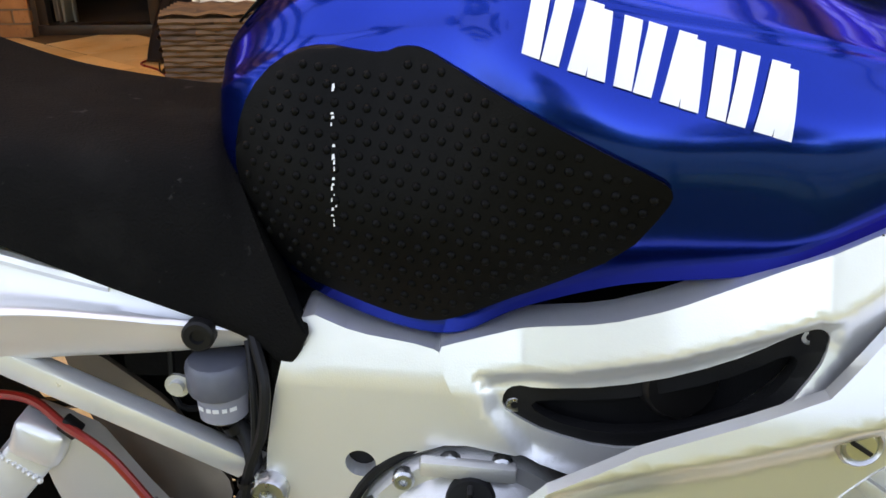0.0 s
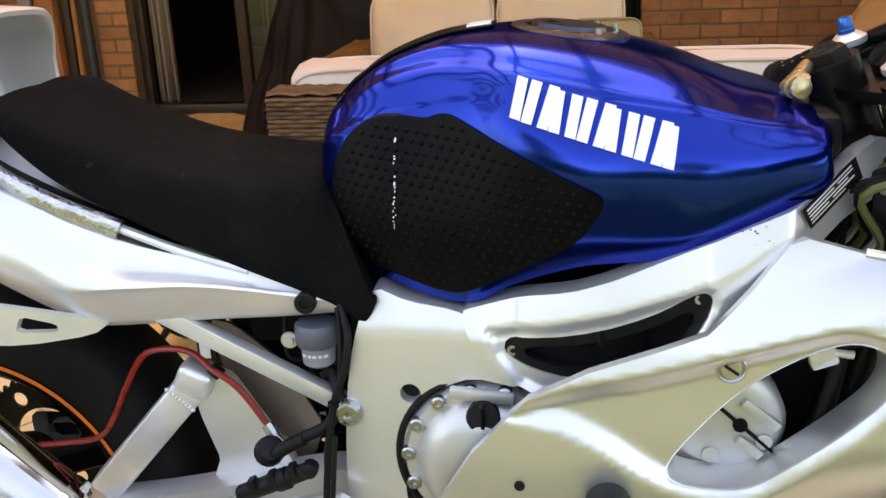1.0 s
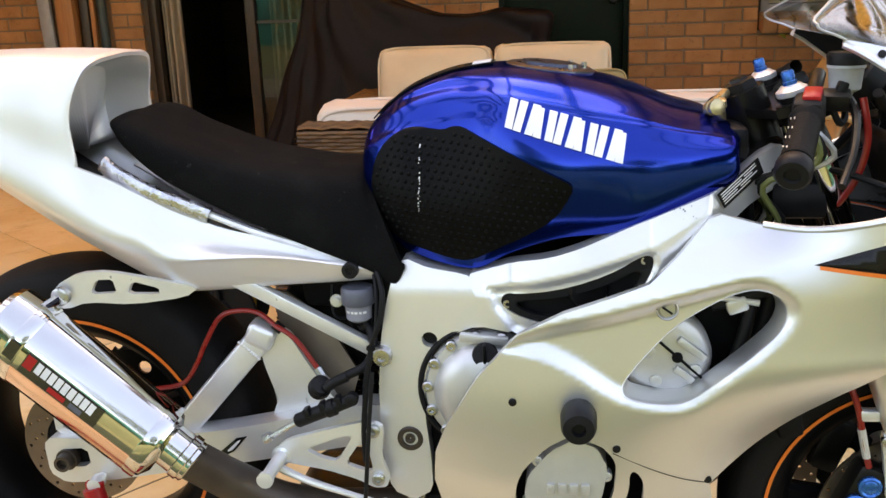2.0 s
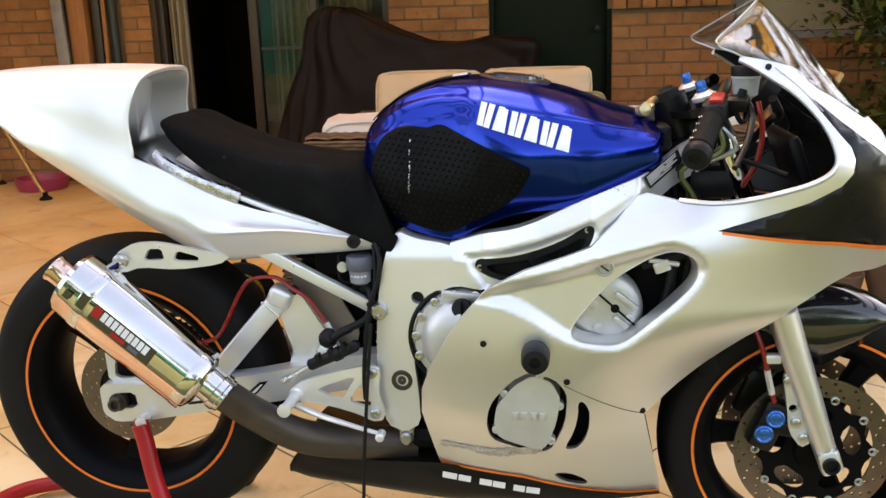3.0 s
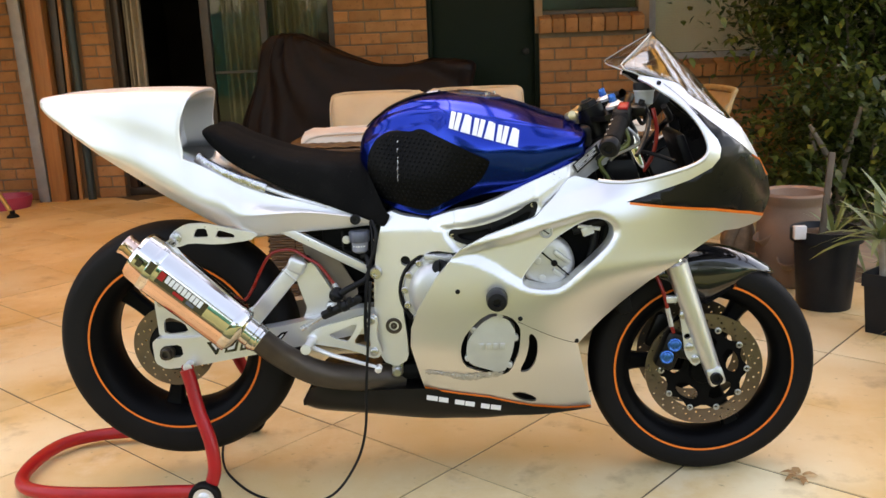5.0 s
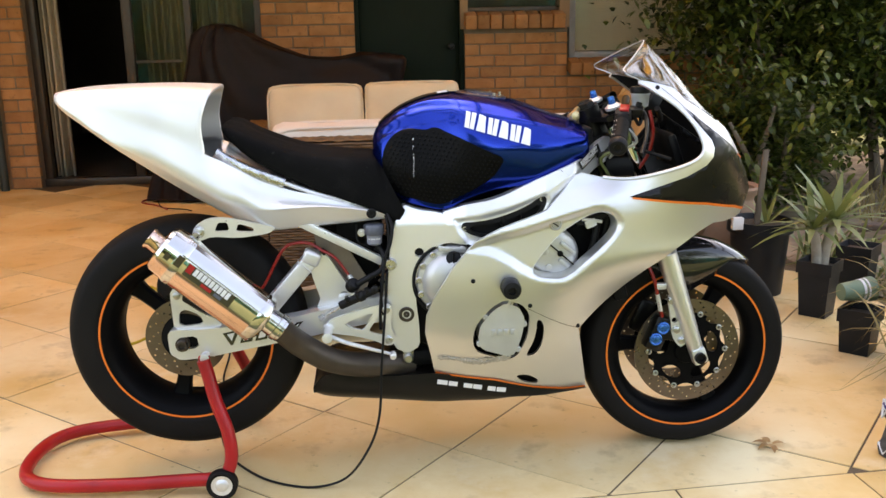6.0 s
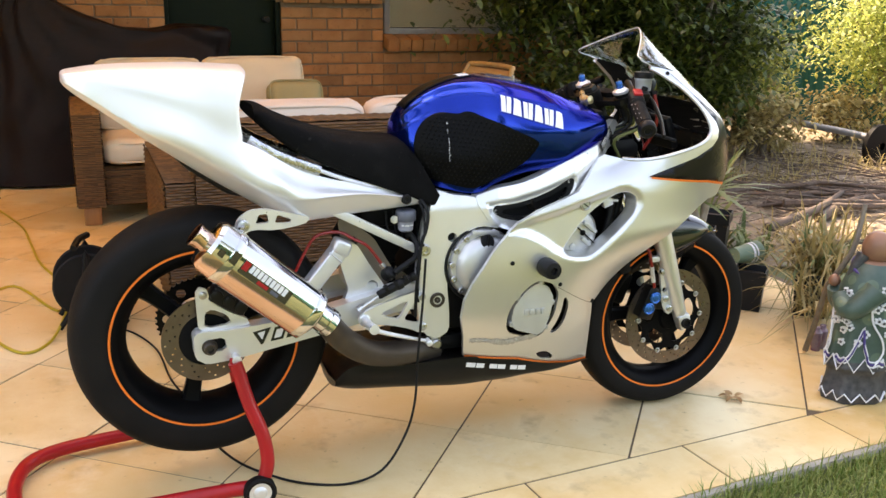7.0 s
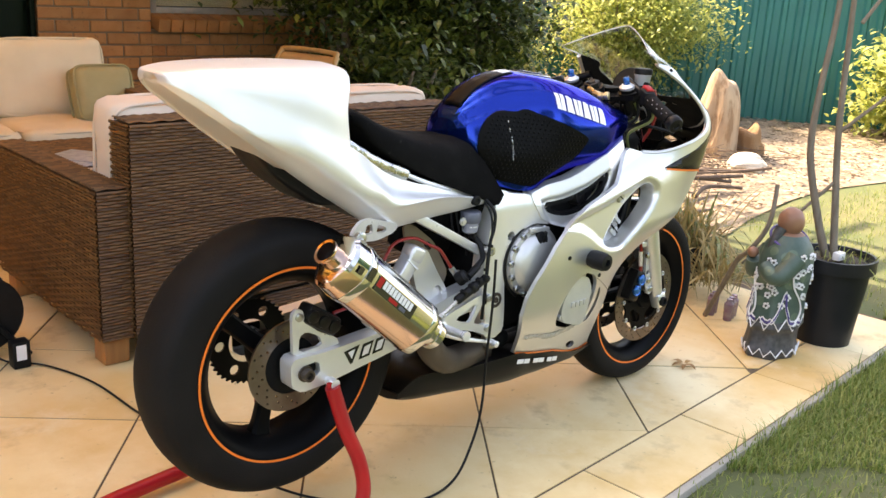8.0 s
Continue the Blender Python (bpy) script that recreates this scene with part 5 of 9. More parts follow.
for side in (1, -1):
    bm = bmesh.new()
    plate(bm, soften(spar, 0.2), [soften(duct, 0.25)], 0.035, lambda x, z: frame_y(x, z) - 0.004, 0.006, side, 0.003)
    sp = part("frame_spar", bm, SILVER_FRAME, bike, "silver twin-spar alloy frame", angle=50)
    bm = bmesh.new()
    inner = [(0.056, 0.692), (0.062, 0.700), (0.110, 0.706), (0.165, 0.722), (0.205, 0.740), (0.230, 0.757), (0.238, 0.754), (0.236, 0.744), (0.224, 0.722), (0.195, 0.700), (0.150, 0.684), (0.110, 0.677), (0.075, 0.682)]
    plate(bm, soften([(0.145 + (p[0] - 0.145) * 0.995, 0.724 + (p[1] - 0.724) * 0.99) for p in duct], 0.25), [soften(inner, 0.25)], 0.012, lambda x, z: frame_y(x, z) - 0.0015, 0.02, side)
    du = part("air_duct", bm, BLACK_PLASTIC, bike, "black plastic frame duct cover")
    bm = bmesh.new()
    plate(bm, soften([(0.145 + (p[0] - 0.145) * 0.95, p[1]) for p in duct], 0.25), [], 0, lambda x, z: frame_y(x, z) + 0.022, 0.03, side)
    part("duct_floor", bm, BLACK_PLASTIC, du)
    bm = bmesh.new()
    turned(bm, (0.165, side * -0.175, 0.722), (0.25, -side, 0.1), [(-0.02, 0.03), (0.0, 0.030), (0.004, 0.027), (0.004, 0)], 20)
    part("duct_plug", bm, BLACK_SATIN, du)
    for x, z in ((0.243, 0.772), (0.045, 0.693)):
        bm = bmesh.new()
        turned(bm, (x, side * (frame_y(x, z) + 0.004), z), (0, -side, 0), [(0, 0.0075), (0.004, 0.0075), (0.006, 0.006), (0.006, 0.003), (0.003, 0.0028), (0.003, 0)], 16)
        part("duct_screw", bm, BOLT, du)
    bm = bmesh.new()
    plate(bm, soften(foot, 0.18), [ring((-0.076, 0.632), 0.0125, 18)], 0.045, frame_y, 0.02, side, 0.006)
    pl = part("pivot_plate", bm, SILVER_FRAME, bike, "silver cast frame pivot plate", angle=50)
    # black cup in the plate's hole, the recess shade put into its colour
    bm = bmesh.new()
    turned(bm, (-0.076, side * -0.140, 0.632), (0, -side, 0), [(0.0, 0.0), (0.001, 0.0128), (0.014, 0.0128)], 18)
    part("plate_bore", bm, BLACK_PLASTIC, pl)
    bm = bmesh.new()
    turned(bm, (-0.114, side * -0.150, 0.462), (0, -side, 0), [(-0.01, 0.021), (0.006, 0.021), (0.008, 0.019), (0.008, 0.013), (0.002, 0.012), (0.002, 0.009), (0.008, 0.008), (0.008, 0.004), (0.003, 0.0)], 20)
    part("pivot_bolt", bm, BURNT, pl)
    bm = bmesh.new()
    turned(bm, (-0.152, side * -0.150, 0.603), (0, -side, 0), [(-0.02, 0.016), (0.010, 0.016), (0.014, 0.013), (0.014, 0.007), (0.009, 0.006), (0.009, 0.0)], 18)
    part("subframe_bolt", bm, BOLT, pl)
    bm = bmesh.new()
    turned(bm, (-0.112, side * -0.140, 0.335), (0, -side, 0), [(-0.01, 0.014), (0.012, 0.014), (0.016, 0.010), (0.016, 0.0)], 16)
    box(bm, (-0.112, side * -0.132, 0.352), (0.03, 0.02, 0.05), None, 0.004)
    part("engine_mount", bm, BOLT, pl)
bm = bmesh.new()
rod(bm, (0.395, 0, 0.985), (0.47, 0, 0.800), 0.036, n=20)
box(bm, (0.42, 0, 0.872), (0.10, 0.15, 0.07), Matrix.Rotation(radians(-24), 3, "Y"), 0.015)
part("steering_head", bm, BLACK_SATIN, bike)
# chipped paint by the tank's front mount
bm = bmesh.new()
rnd = random.Random(12)
for k in range(9):
    x, z = rnd.gauss(0.302, 0.014), rnd.gauss(0.842, 0.008)
    r = rnd.uniform(0.0004, 0.0015)
    if z < 0.862 + (x - 0.30) * 0.5:
        plate(bm, [(x + r * rnd.uniform(0.6, 1.3) * math.cos(a), z + r * rnd.uniform(0.4, 1.0) * math.sin(a)) for a in (0.2, 1.5, 2.6, 3.9, 5.2)], [], 0.0002, lambda x, z: frame_y(x, z) - 0.0052, 0)
part("paint_chip", bm, BLACK_PLASTIC, bike, "dark paint chips on the frame", kind="stuff")
# black plate of data bars on the frame
for side in (1,):
    bm = bmesh.new()
    plate(bm, [(0.340, 0.862), (0.405, 0.902), (0.414, 0.880), (0.352, 0.841)], [], 0.001, lambda x, z: frame_y(x, z) - 0.0105, 0.02)
    dp = part("data_plate", bm, BLACK_SATIN, bike, "black data plate with pale bars")
    for k, (a, b) in enumerate(((0.06, 0.92), (0.06, 0.55), (0.62, 0.92), (0.06, 0.80), (0.06, 0.40), (0.48, 0.90), (0.06, 0.70))):
        bm = bmesh.new()
        v = (0.12, 0.27, 0.27, 0.42, 0.57, 0.57, 0.74)[k]
        at = lambda u, v: (0.340 + 0.063 * u + 0.0105 * v, 0.862 + 0.0395 * u - 0.0212 * v)
        plate(bm, [at(a, v), at(b, v), at(b, v + 0.07), at(a, v + 0.07)], [], 0, lambda x, z: frame_y(x, z) - 0.0122, 0.02)
        part("print_bar", bm, WHITE_DECAL, dp)

# ---- fairing ----
def nose_x(z):
    return float(np.interp(z, [0.50, 0.66, 0.693, 0.730, 0.760, 0.800, 0.832, 0.928, 1.034, 1.080], [0.80, 0.820, 0.836, 0.850, 0.855, 0.844, 0.827, 0.770, 0.664, 0.624]))


SPREAD = np.linspace(-0.045, 0.045, 7)


def fairing_y(x, z):
    w = float(np.mean(np.interp(z + SPREAD, [0.18, 0.24, 0.30, 0.35, 0.40, 0.45, 0.50, 0.56, 0.60, 0.70, 0.78, 0.85, 0.92, 1.00, 1.08], [0.115, 0.150, 0.184, 0.208, 0.230, 0.238, 0.244, 0.254, 0.252, 0.248, 0.250, 0.254, 0.252, 0.205, 0.160])))
    w -= 0.045 * ease((z - 0.73) / 0.13) * ease((0.60 - x) / 0.22)
    x0 = float(np.mean(np.interp(z + SPREAD, [0.3, 0.70, 0.80, 0.90, 1.08], [0.26, 0.40, 0.55, 0.65, 0.46])))
    f = max(0.0, min(1.0, (x - x0) / (nose_x(z) - x0)))
    w *= math.sqrt(max(0.0, 1 - f ** 2.2))
    g = ease((0.64 - z) / 0.24)
    if x > 0.16:
        w *= 1 - 0.62 * g * ((x - 0.16) / 0.32) ** 1.7
    if x < 0.08:
        w -= 0.9 * (0.08 - x) ** 2
    # flat shoulder above the crease, hollow panel round the window
    up = z - float(np.interp(x, [0.05, 0.10, 0.19, 0.29, 0.37, 0.45, 0.56], [0.672, 0.690, 0.710, 0.740, 0.762, 0.790, 0.820]))
    w -= 0.30 * min(0.05, max(0.0, up)) * ease((0.54 - x) / 0.12)
    if 0.02 < x < 0.47 and 0.54 < z < 0.78:
        w -= 0.015 * ease(depth_in(HOLLOW, x, z) / 0.026)
    return -w


HOLLOW = [(0.030, 0.655), (0.100, 0.690), (0.190, 0.711), (0.290, 0.741), (0.370, 0.763), (0.412, 0.757), (0.440, 0.736), (0.449, 0.710), (0.432, 0.676), (0.375, 0.617), (0.330, 0.573), (0.292, 0.556), (0.230, 0.564), (0.180, 0.588), (0.140, 0.616), (0.090, 0.640)]
HOLLOW = [tuple(p) for p in spline(HOLLOW, 3, True)]


rim_in = [(0.345, 0.838), (0.400, 0.824), (0.453, 0.821), (0.505, 0.829), (0.560, 0.844), (0.606, 0.859), (0.636, 0.876), (0.647, 0.897), (0.642, 0.924), (0.629, 0.953), (0.607, 0.983), (0.579, 1.010), (0.547, 1.032), (0.520, 1.050), (0.501, 1.060)]
rim_out = [(0.604, 1.002), (0.630, 0.967), (0.652, 0.938), (0.669, 0.918), (0.676, 0.898), (0.673, 0.876), (0.655, 0.855), (0.605, 0.829), (0.543, 0.807), (0.500, 0.792), (0.460, 0.779)]
screen_foot = [(0.503, 1.066), (0.530, 1.061), (0.560, 1.054), (0.585, 1.047), (0.600, 1.039), (0.608, 1.030), (0.613, 1.021), (0.629, 1.008), (0.648, 0.997), (0.667, 0.985), (0.690, 0.969), (0.713, 0.955)]
cowl_foot = [(nose_x(0.852), 0.852), (0.800, 0.853), (0.773, 0.869), (0.735, 0.901), (0.690, 0.933), (0.655, 0.960), (0.628, 0.984)]
window = [(0.212, 0.590), (0.219, 0.610), (0.246, 0.646), (0.284, 0.687), (0.325, 0.716), (0.362, 0.735), (0.394, 0.741), (0.421, 0.731), (0.431, 0.710), (0.421, 0.683), (0.392, 0.652), (0.350, 0.613), (0.314, 0.581), (0.287, 0.570), (0.250, 0.573), (0.223, 0.580)]
hexa = [(0.056, 0.408), (0.060, 0.436), (0.070, 0.460), (0.104, 0.500), (0.137, 0.520), (0.182, 0.506), (0.200, 0.484), (0.206, 0.466), (0.202, 0.412), (0.180, 0.356), (0.166, 0.344), (0.146, 0.341), (0.072, 0.366), (0.060, 0.384)]
slot = [(0.231, 0.458), (0.241, 0.448), (0.248, 0.428), (0.245, 0.384), (0.228, 0.350), (0.206, 0.346), (0.202, 0.354), (0.219, 0.392), (0.226, 0.430), (0.225, 0.450)]
slot2 = [(0.178, 0.281), (0.209, 0.281), (0.234, 0.265), (0.246, 0.253), (0.241, 0.243), (0.212, 0.250), (0.190, 0.263)]
side_line = [(0.066, 0.678), (0.128, 0.708), (0.195, 0.731), (0.246, 0.750), (0.290, 0.789), (0.328, 0.832), *rim_in, *screen_foot, *[(nose_x(z), z) for z in (0.948, 0.930, 0.910, 0.890, 0.870)], *cowl_foot, *rim_out,
             (0.560, 0.763), (0.668, 0.750), (0.770, 0.727), (nose_x(0.700), 0.700), (0.815, 0.695), (0.741, 0.690), (0.702, 0.692), (0.663, 0.675), (0.592, 0.633), (0.520, 0.578), (0.435, 0.490), (0.350, 0.408), (0.364, 0.340), (0.380, 0.270), (0.393, 0.205),
             (0.320, 0.212), (0.235, 0.232), (0.121, 0.270), (0.040, 0.285), (-0.043, 0.300), (-0.054, 0.360), (-0.068, 0.425), (-0.064, 0.475), (-0.045, 0.525), (0.004, 0.608), (0.040, 0.650)]
black_line = rim_out[::-1] + cowl_foot[::-1] + [(nose_x(z), z) for z in (0.840, 0.815, 0.790, 0.765, 0.745, 0.725, 0.702)] + [(0.770, 0.729), (0.668, 0.752), (0.560, 0.765)]
for side in (1, -1):
    bm = bmesh.new()
    plate(bm, side_line, [spline(window, 3, True), soften(hexa, 0.2), soften(slot, 0.25), soften(slot2, 0.25)], 0.012, fairing_y, 0.0075, side, 0.004)
    fp = part("side_fairing", bm, SILVER, bike, "silver side fairing with a window over the engine", angle=50)
    bm = bmesh.new()
    plate(bm, side_line, [spline(window, 3, True), soften(hexa, 0.2), soften(slot, 0.25), soften(slot2, 0.25)], 0, lambda x, z: fairing_y(x, z) + 0.0095, 0.012, side)
    part("fairing_liner", bm, BLACK_PLASTIC, fp, "black unpainted inner face")
    # folded lip round the window
    bm = bmesh.new()
    loop = spline(window, 3, True)
    rings = []
    cx, cz = 0.325, 0.655
    for grow, out in ((1.022, 0.0008), (1.008, -0.0010), (0.994, -0.0004), (0.980, 0.006), (0.955, 0.020), (0.940, 0.042)):
        rings.append([bm.verts.new((gx, side * (fairing_y(gx, gz) + out), gz)) for gx, gz in ((cx + (p[0] - cx) * grow, cz + (p[1] - cz) * grow) for p in loop)])
    for a, b in zip(rings, rings[1:]):
        for j in range(len(a)):
            bm.faces.new((a[j], a[(j + 1) % len(a)], b[(j + 1) % len(a)], b[j]))
    part("window_lip", bm, SILVER, fp, angle=70)
    bm = bmesh.new()
    tube(bm, [(x, side * (fairing_y(x, z) + 0.003), z) for x, z in rim_in[1:]], 0.0055, 8, 3)
    part("cockpit_lip", bm, SILVER, fp)
    bm = bmesh.new()
    plate(bm, black_line, [], 0.0, fairing_y, 0.02, side)
    no = part("nose_panel", bm, [NOSE_BLACK, BLACK_PLASTIC], bike, "black painted nose of the fairing", angle=60)
    so = no.modifiers.new("thick", "SOLIDIFY")
    so.thickness, so.offset = 0.003, -1
    bm = bmesh.new()
    tube(bm, [(x, side * (fairing_y(x, z) - 0.0015), z) for x, z in [(0.773, 0.867), (0.800, 0.851), (nose_x(0.848) - 0.004, 0.846), (nose_x(0.832) - 0.003, 0.832), (nose_x(0.815) - 0.003, 0.815), (nose_x(0.800) - 0.003, 0.800)]], 0.0022, 6, 3)
    part("nose_stripe", bm, ORANGE, no, "orange pinstripe")
    # crease between the cockpit rim and the upper cowl
    bm = bmesh.new()
    tube(bm, [(x, side * (fairing_y(x, z) - 0.0002), z) for x, z in ((0.556, 1.046), (0.580, 1.026), (0.604, 1.003), (0.628, 0.975))], 0.0012, 6, 4)
    part("cowl_seam", bm, BOLT, fp)
    bm = bmesh.new()
    turned(bm, (0.545, side * fairing_y(0.545, 1.047), 1.047), (0, -side, 0.6), [(0, 0.0055), (0.003, 0.0055), (0.004, 0.003), (0.004, 0.0)], 12)
    part("screen_bolt", bm, BLACK_PLASTIC, fp)
    # orange pinstripes
    bm = bmesh.new()
    plate(bm, [(0.467, 0.779), (0.560, 0.768), (0.668, 0.755), (0.770, 0.732), (nose_x(0.704) - 0.002, 0.706), (nose_x(0.698) - 0.004, 0.698), (0.770, 0.7245), (0.668, 0.748), (0.560, 0.762), (0.467, 0.774)], [], 0.0, lambda x, z: fairing_y(x, z) - 0.003, 0.015, side)
    part("pinstripe", bm, ORANGE, fp, "orange pinstripe")
    bm = bmesh.new()
    plate(bm, [(-0.041, 0.303), (0.040, 0.288), (0.121, 0.273), (0.235, 0.235), (0.320, 0.215), (0.390, 0.208), (0.390, 0.203), (0.320, 0.209), (0.235, 0.229), (0.121, 0.267), (0.040, 0.282), (-0.041, 0.297)], [], 0.0, lambda x, z: fairing_y(x, z) - 0.003, 0.02, side)
    part("pinstripe", bm, ORANGE, fp, "orange pinstripe")
    # quarter-turn fastener
    bm = bmesh.new()
    turned(bm, (0.271, side * (fairing_y(0.271, 0.713) + 0.001), 0.713), (0, -side, 0.1), [(0, 0.016), (0.004, 0.016), (0.006, 0.014), (0.004, 0.012), (0.006, 0.010), (0.006, 0.0)], 20)
    fa = part("fairing_fastener", bm, BOLT, fp)
    bm = bmesh.new()
    box(bm, (0.271, side * (fairing_y(0.271, 0.713) - 0.0055), 0.713), (0.017, 0.002, 0.003), Matrix.Rotation(radians(35), 3, "Y"), 0)
    part("fastener_slot", bm, BLACK_PLASTIC, fa)
    for x, z in ((0.056, 0.575), (0.205, 0.500), (0.346, 0.418)):
        bm = bmesh.new()
        turned(bm, (x, side * (fairing_y(x, z) + 0.001), z), (0, -side, 0), [(0, 0.006), (0.003, 0.006), (0.004, 0.004), (0.004, 0.0)], 12)
        part("fairing_rivet", bm, BLACK_PLASTIC, fp)
    # crash bung
    bm = bmesh.new()
    turned(bm, (0.150, side * -0.22, 0.560), (0.0, -side, 0.0), [(0, 0.020), (0.035, 0.024), (0.042, 0.026), (0.075, 0.025), (0.085, 0.022), (0.087, 0.010), (0.078, 0.009), (0.078, 0.0)], 24)
    part("crash_bung", bm, BLACK_PLASTIC, fp, "scuffed black plastic crash bung")
    # split line between the upper and lower panels
    bm = bmesh.new()
    tube(bm, [(x, side * (fairing_y(x, z) - 0.0005), z) for x, z in ((0.200, 0.492), (0.260, 0.456), (0.310, 0.428), (0.350, 0.410))], 0.0007, 6, 4)
    part("panel_seam", bm, BLACK_PLASTIC, fp)

# screen
bm = bmesh.new()
foot = [Vector((x, fairing_y(x, z), z)) for x, z in screen_foot] + [Vector((0.740, -0.075, 0.951)), Vector((0.749, 0.0, 0.949))]
run = [0.0]
for a, b in zip(foot, foot[1:]):
    run.append(run[-1] + (b - a).length)
rows = []
for i in range(11):
    t = i / 10
    row = []
    for j in range(-16, 17):
        u = abs(j) / 16
        k = run[-1] * (1 - u)
        low = Vector([float(np.interp(k, run, [p[n] for p in foot])) for n in range(3)])
        f = u ** 1.25
        high = Vector((0.556 - 0.110 * f, -0.172 * u ** 0.95, 1.162 - 0.078 * f))
        p = low.lerp(high, t)
        # the rear corners are rounded off
        back = max(0.0, u - 0.86) / 0.14
        p += Vector((0.016, 0, 0.004)) * back ** 2 * (max(0.0, t - 0.5) / 0.5) ** 2
        out = Vector((0.6, -0.5 * u, 0.5)) * 0.010 * math.sin(math.pi * t) * (1 - 0.6 * u)
        p += out
        p.y = (p.y if j < 0 else -p.y) + 0.012 * t
        row.append(bm.verts.new(p))
    rows.append(row)
for a, b in zip(rows, rows[1:]):
    for j in range(32):
        bm.faces.new((a[j], a[j + 1], b[j + 1], b[j]))
edge_line = [tuple(r[0].co) for r in rows] + [tuple(v.co) for v in rows[-1][1:]] + [tuple(r[-1].co) for r in rows[::-1][1:]]
sc = part("screen", bm, SCREEN, bike, "clear plastic windscreen", angle=80)
so = sc.modifiers.new("thick", "SOLIDIFY")
so.thickness = 0.003
sc.visible_shadow = False
bm = bmesh.new()
tube(bm, edge_line, 0.0018, 6, 1)
part("screen_edge", bm, CASE, sc)
bm = bmesh.new()
box(bm, (0.625, 0, 0.87), (0.025, 0.20, 0.10), Matrix.Rotation(radians(-20), 3, "Y"), 0.01)
tube(bm, [(0.560, 0.10, 0.865), (0.600, 0.06, 0.930), (0.600, -0.02, 0.950), (0.575, -0.07, 0.985)], 0.008, 8, 5)
part("cockpit_bracket", bm, BLACK_PLASTIC, bike)

# belly pan
bm = bmesh.new()
st = []
for x, zb, zt, w in ((-0.378, 0.204, 0.238, 0.085), (-0.330, 0.196, 0.288, 0.120), (-0.200, 0.190, 0.284, 0.145), (-0.050, 0.184, 0.297, 0.176), (0.040, 0.180, 0.284, 0.170), (0.121, 0.177, 0.268, 0.163), (0.235, 0.180, 0.230, 0.142), (0.320, 0.192, 0.212, 0.118), (0.390, 0.202, 0.206, 0.098)):
    st.append([(x, 0, zb), (x, -w * 0.5, zb + 0.004), (x, -w * 0.80, zb + 0.02 * min(1, (zt - zb) / 0.05)), (x, -w * 0.98, (zb + zt) / 2), (x, -w, zt - 0.002), (x, -w * 0.9, zt - 0.003), (x, 0, zt - 0.012)])
loft(bm, st, 5, 4)
belly = part("belly_pan", bm, BLACK_SATIN, bike, "black fibreglass belly pan with white lettering bars", angle=40)
for k, (x0, l) in enumerate(((-0.036, 0.028), (-0.005, 0.024), (0.036, 0.024), (0.062, 0.024), (0.102, 0.022), (0.127, 0.026))):
    bm = bmesh.new()
    zc = 0.283 - 0.215 * (x0 + 0.036)
    plate(bm, [(x0, zc), (x0 + l, zc - 0.21 * l), (x0 + l - 0.002, zc - 0.013 - 0.21 * l), (x0 - 0.002, zc - 0.013)], [], 0.0006, lambda x, z: -(np.interp(x, [-0.05, 0.04, 0.121, 0.235], [0.176, 0.170, 0.163, 0.142]) + 0.0065 - 0.10 * max(0, 0.283 - 0.215 * (x + 0.036) - z)), 0.02)
    part("lettering_bar", bm, WHITE_DECAL, belly, "plain white lettering bar")

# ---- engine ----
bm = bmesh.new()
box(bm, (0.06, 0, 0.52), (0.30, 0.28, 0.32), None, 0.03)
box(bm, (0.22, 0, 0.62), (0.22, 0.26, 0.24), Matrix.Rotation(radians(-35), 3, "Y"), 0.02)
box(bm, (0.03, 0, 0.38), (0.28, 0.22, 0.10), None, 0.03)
# added backing block, hides the bright ground behind the fairing window
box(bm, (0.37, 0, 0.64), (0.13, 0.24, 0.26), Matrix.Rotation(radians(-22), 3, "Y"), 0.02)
eng = part("engine_block", bm, DARK, bike, "engine block behind the fairing, its shade in the colour")
bm = bmesh.new()
turned(bm, (0.012, -0.135, 0.552), (0, -1, 0), [(0, 0.098), (0.026, 0.098), (0.034, 0.094), (0.036, 0.082), (0.052, 0.074), (0.062, 0.056), (0.066, 0.0)], 44)
cl = part("clutch_cover", bm, CASE, eng, "cast alloy clutch cover")
for k in range(10):
    a = radians(75 + 25 * k)
    bm = bmesh.new()
    turned(bm, (0.012 + 0.092 * math.cos(a), -0.165, 0.552 + 0.092 * math.sin(a)), (0, -1, 0), [(0, 0.009), (0.008, 0.009), (0.010, 0.007), (0.010, 0.004), (0.006, 0.0035), (0.006, 0)], 12)
    part("cover_bolt", bm, BOLT, cl)
bm = bmesh.new()
tube(bm, [(0.012 + 0.105 * math.cos(a), -0.158, 0.552 + 0.105 * math.sin(a)) for a in (radians(60 + 20 * k) for k in range(10))], 0.0045, 8, 3)
part("cover_gasket", bm, BLACK_PLASTIC, cl)
bm = bmesh.new()
turned(bm, (0.012, -0.165, 0.612), (0, -1, 0.35), [(0, 0.020), (0.025, 0.020), (0.028, 0.018), (0.028, 0.0)], 20)
box(bm, (0.012, -0.196, 0.626), (0.005, 0.010, 0.034), Matrix.Rotation(radians(15), 3, "X"), 0.002)
part("oil_filler_cap", bm, BLACK_PLASTIC, eng, "black finned oil filler cap")
bm = bmesh.new()
box(bm, (0.010, -0.176, 0.642), (0.075, 0.012, 0.014), Matrix.Rotation(radians(5), 3, "Y"), 0.003)
part("cover_rib", bm, CASE, cl)
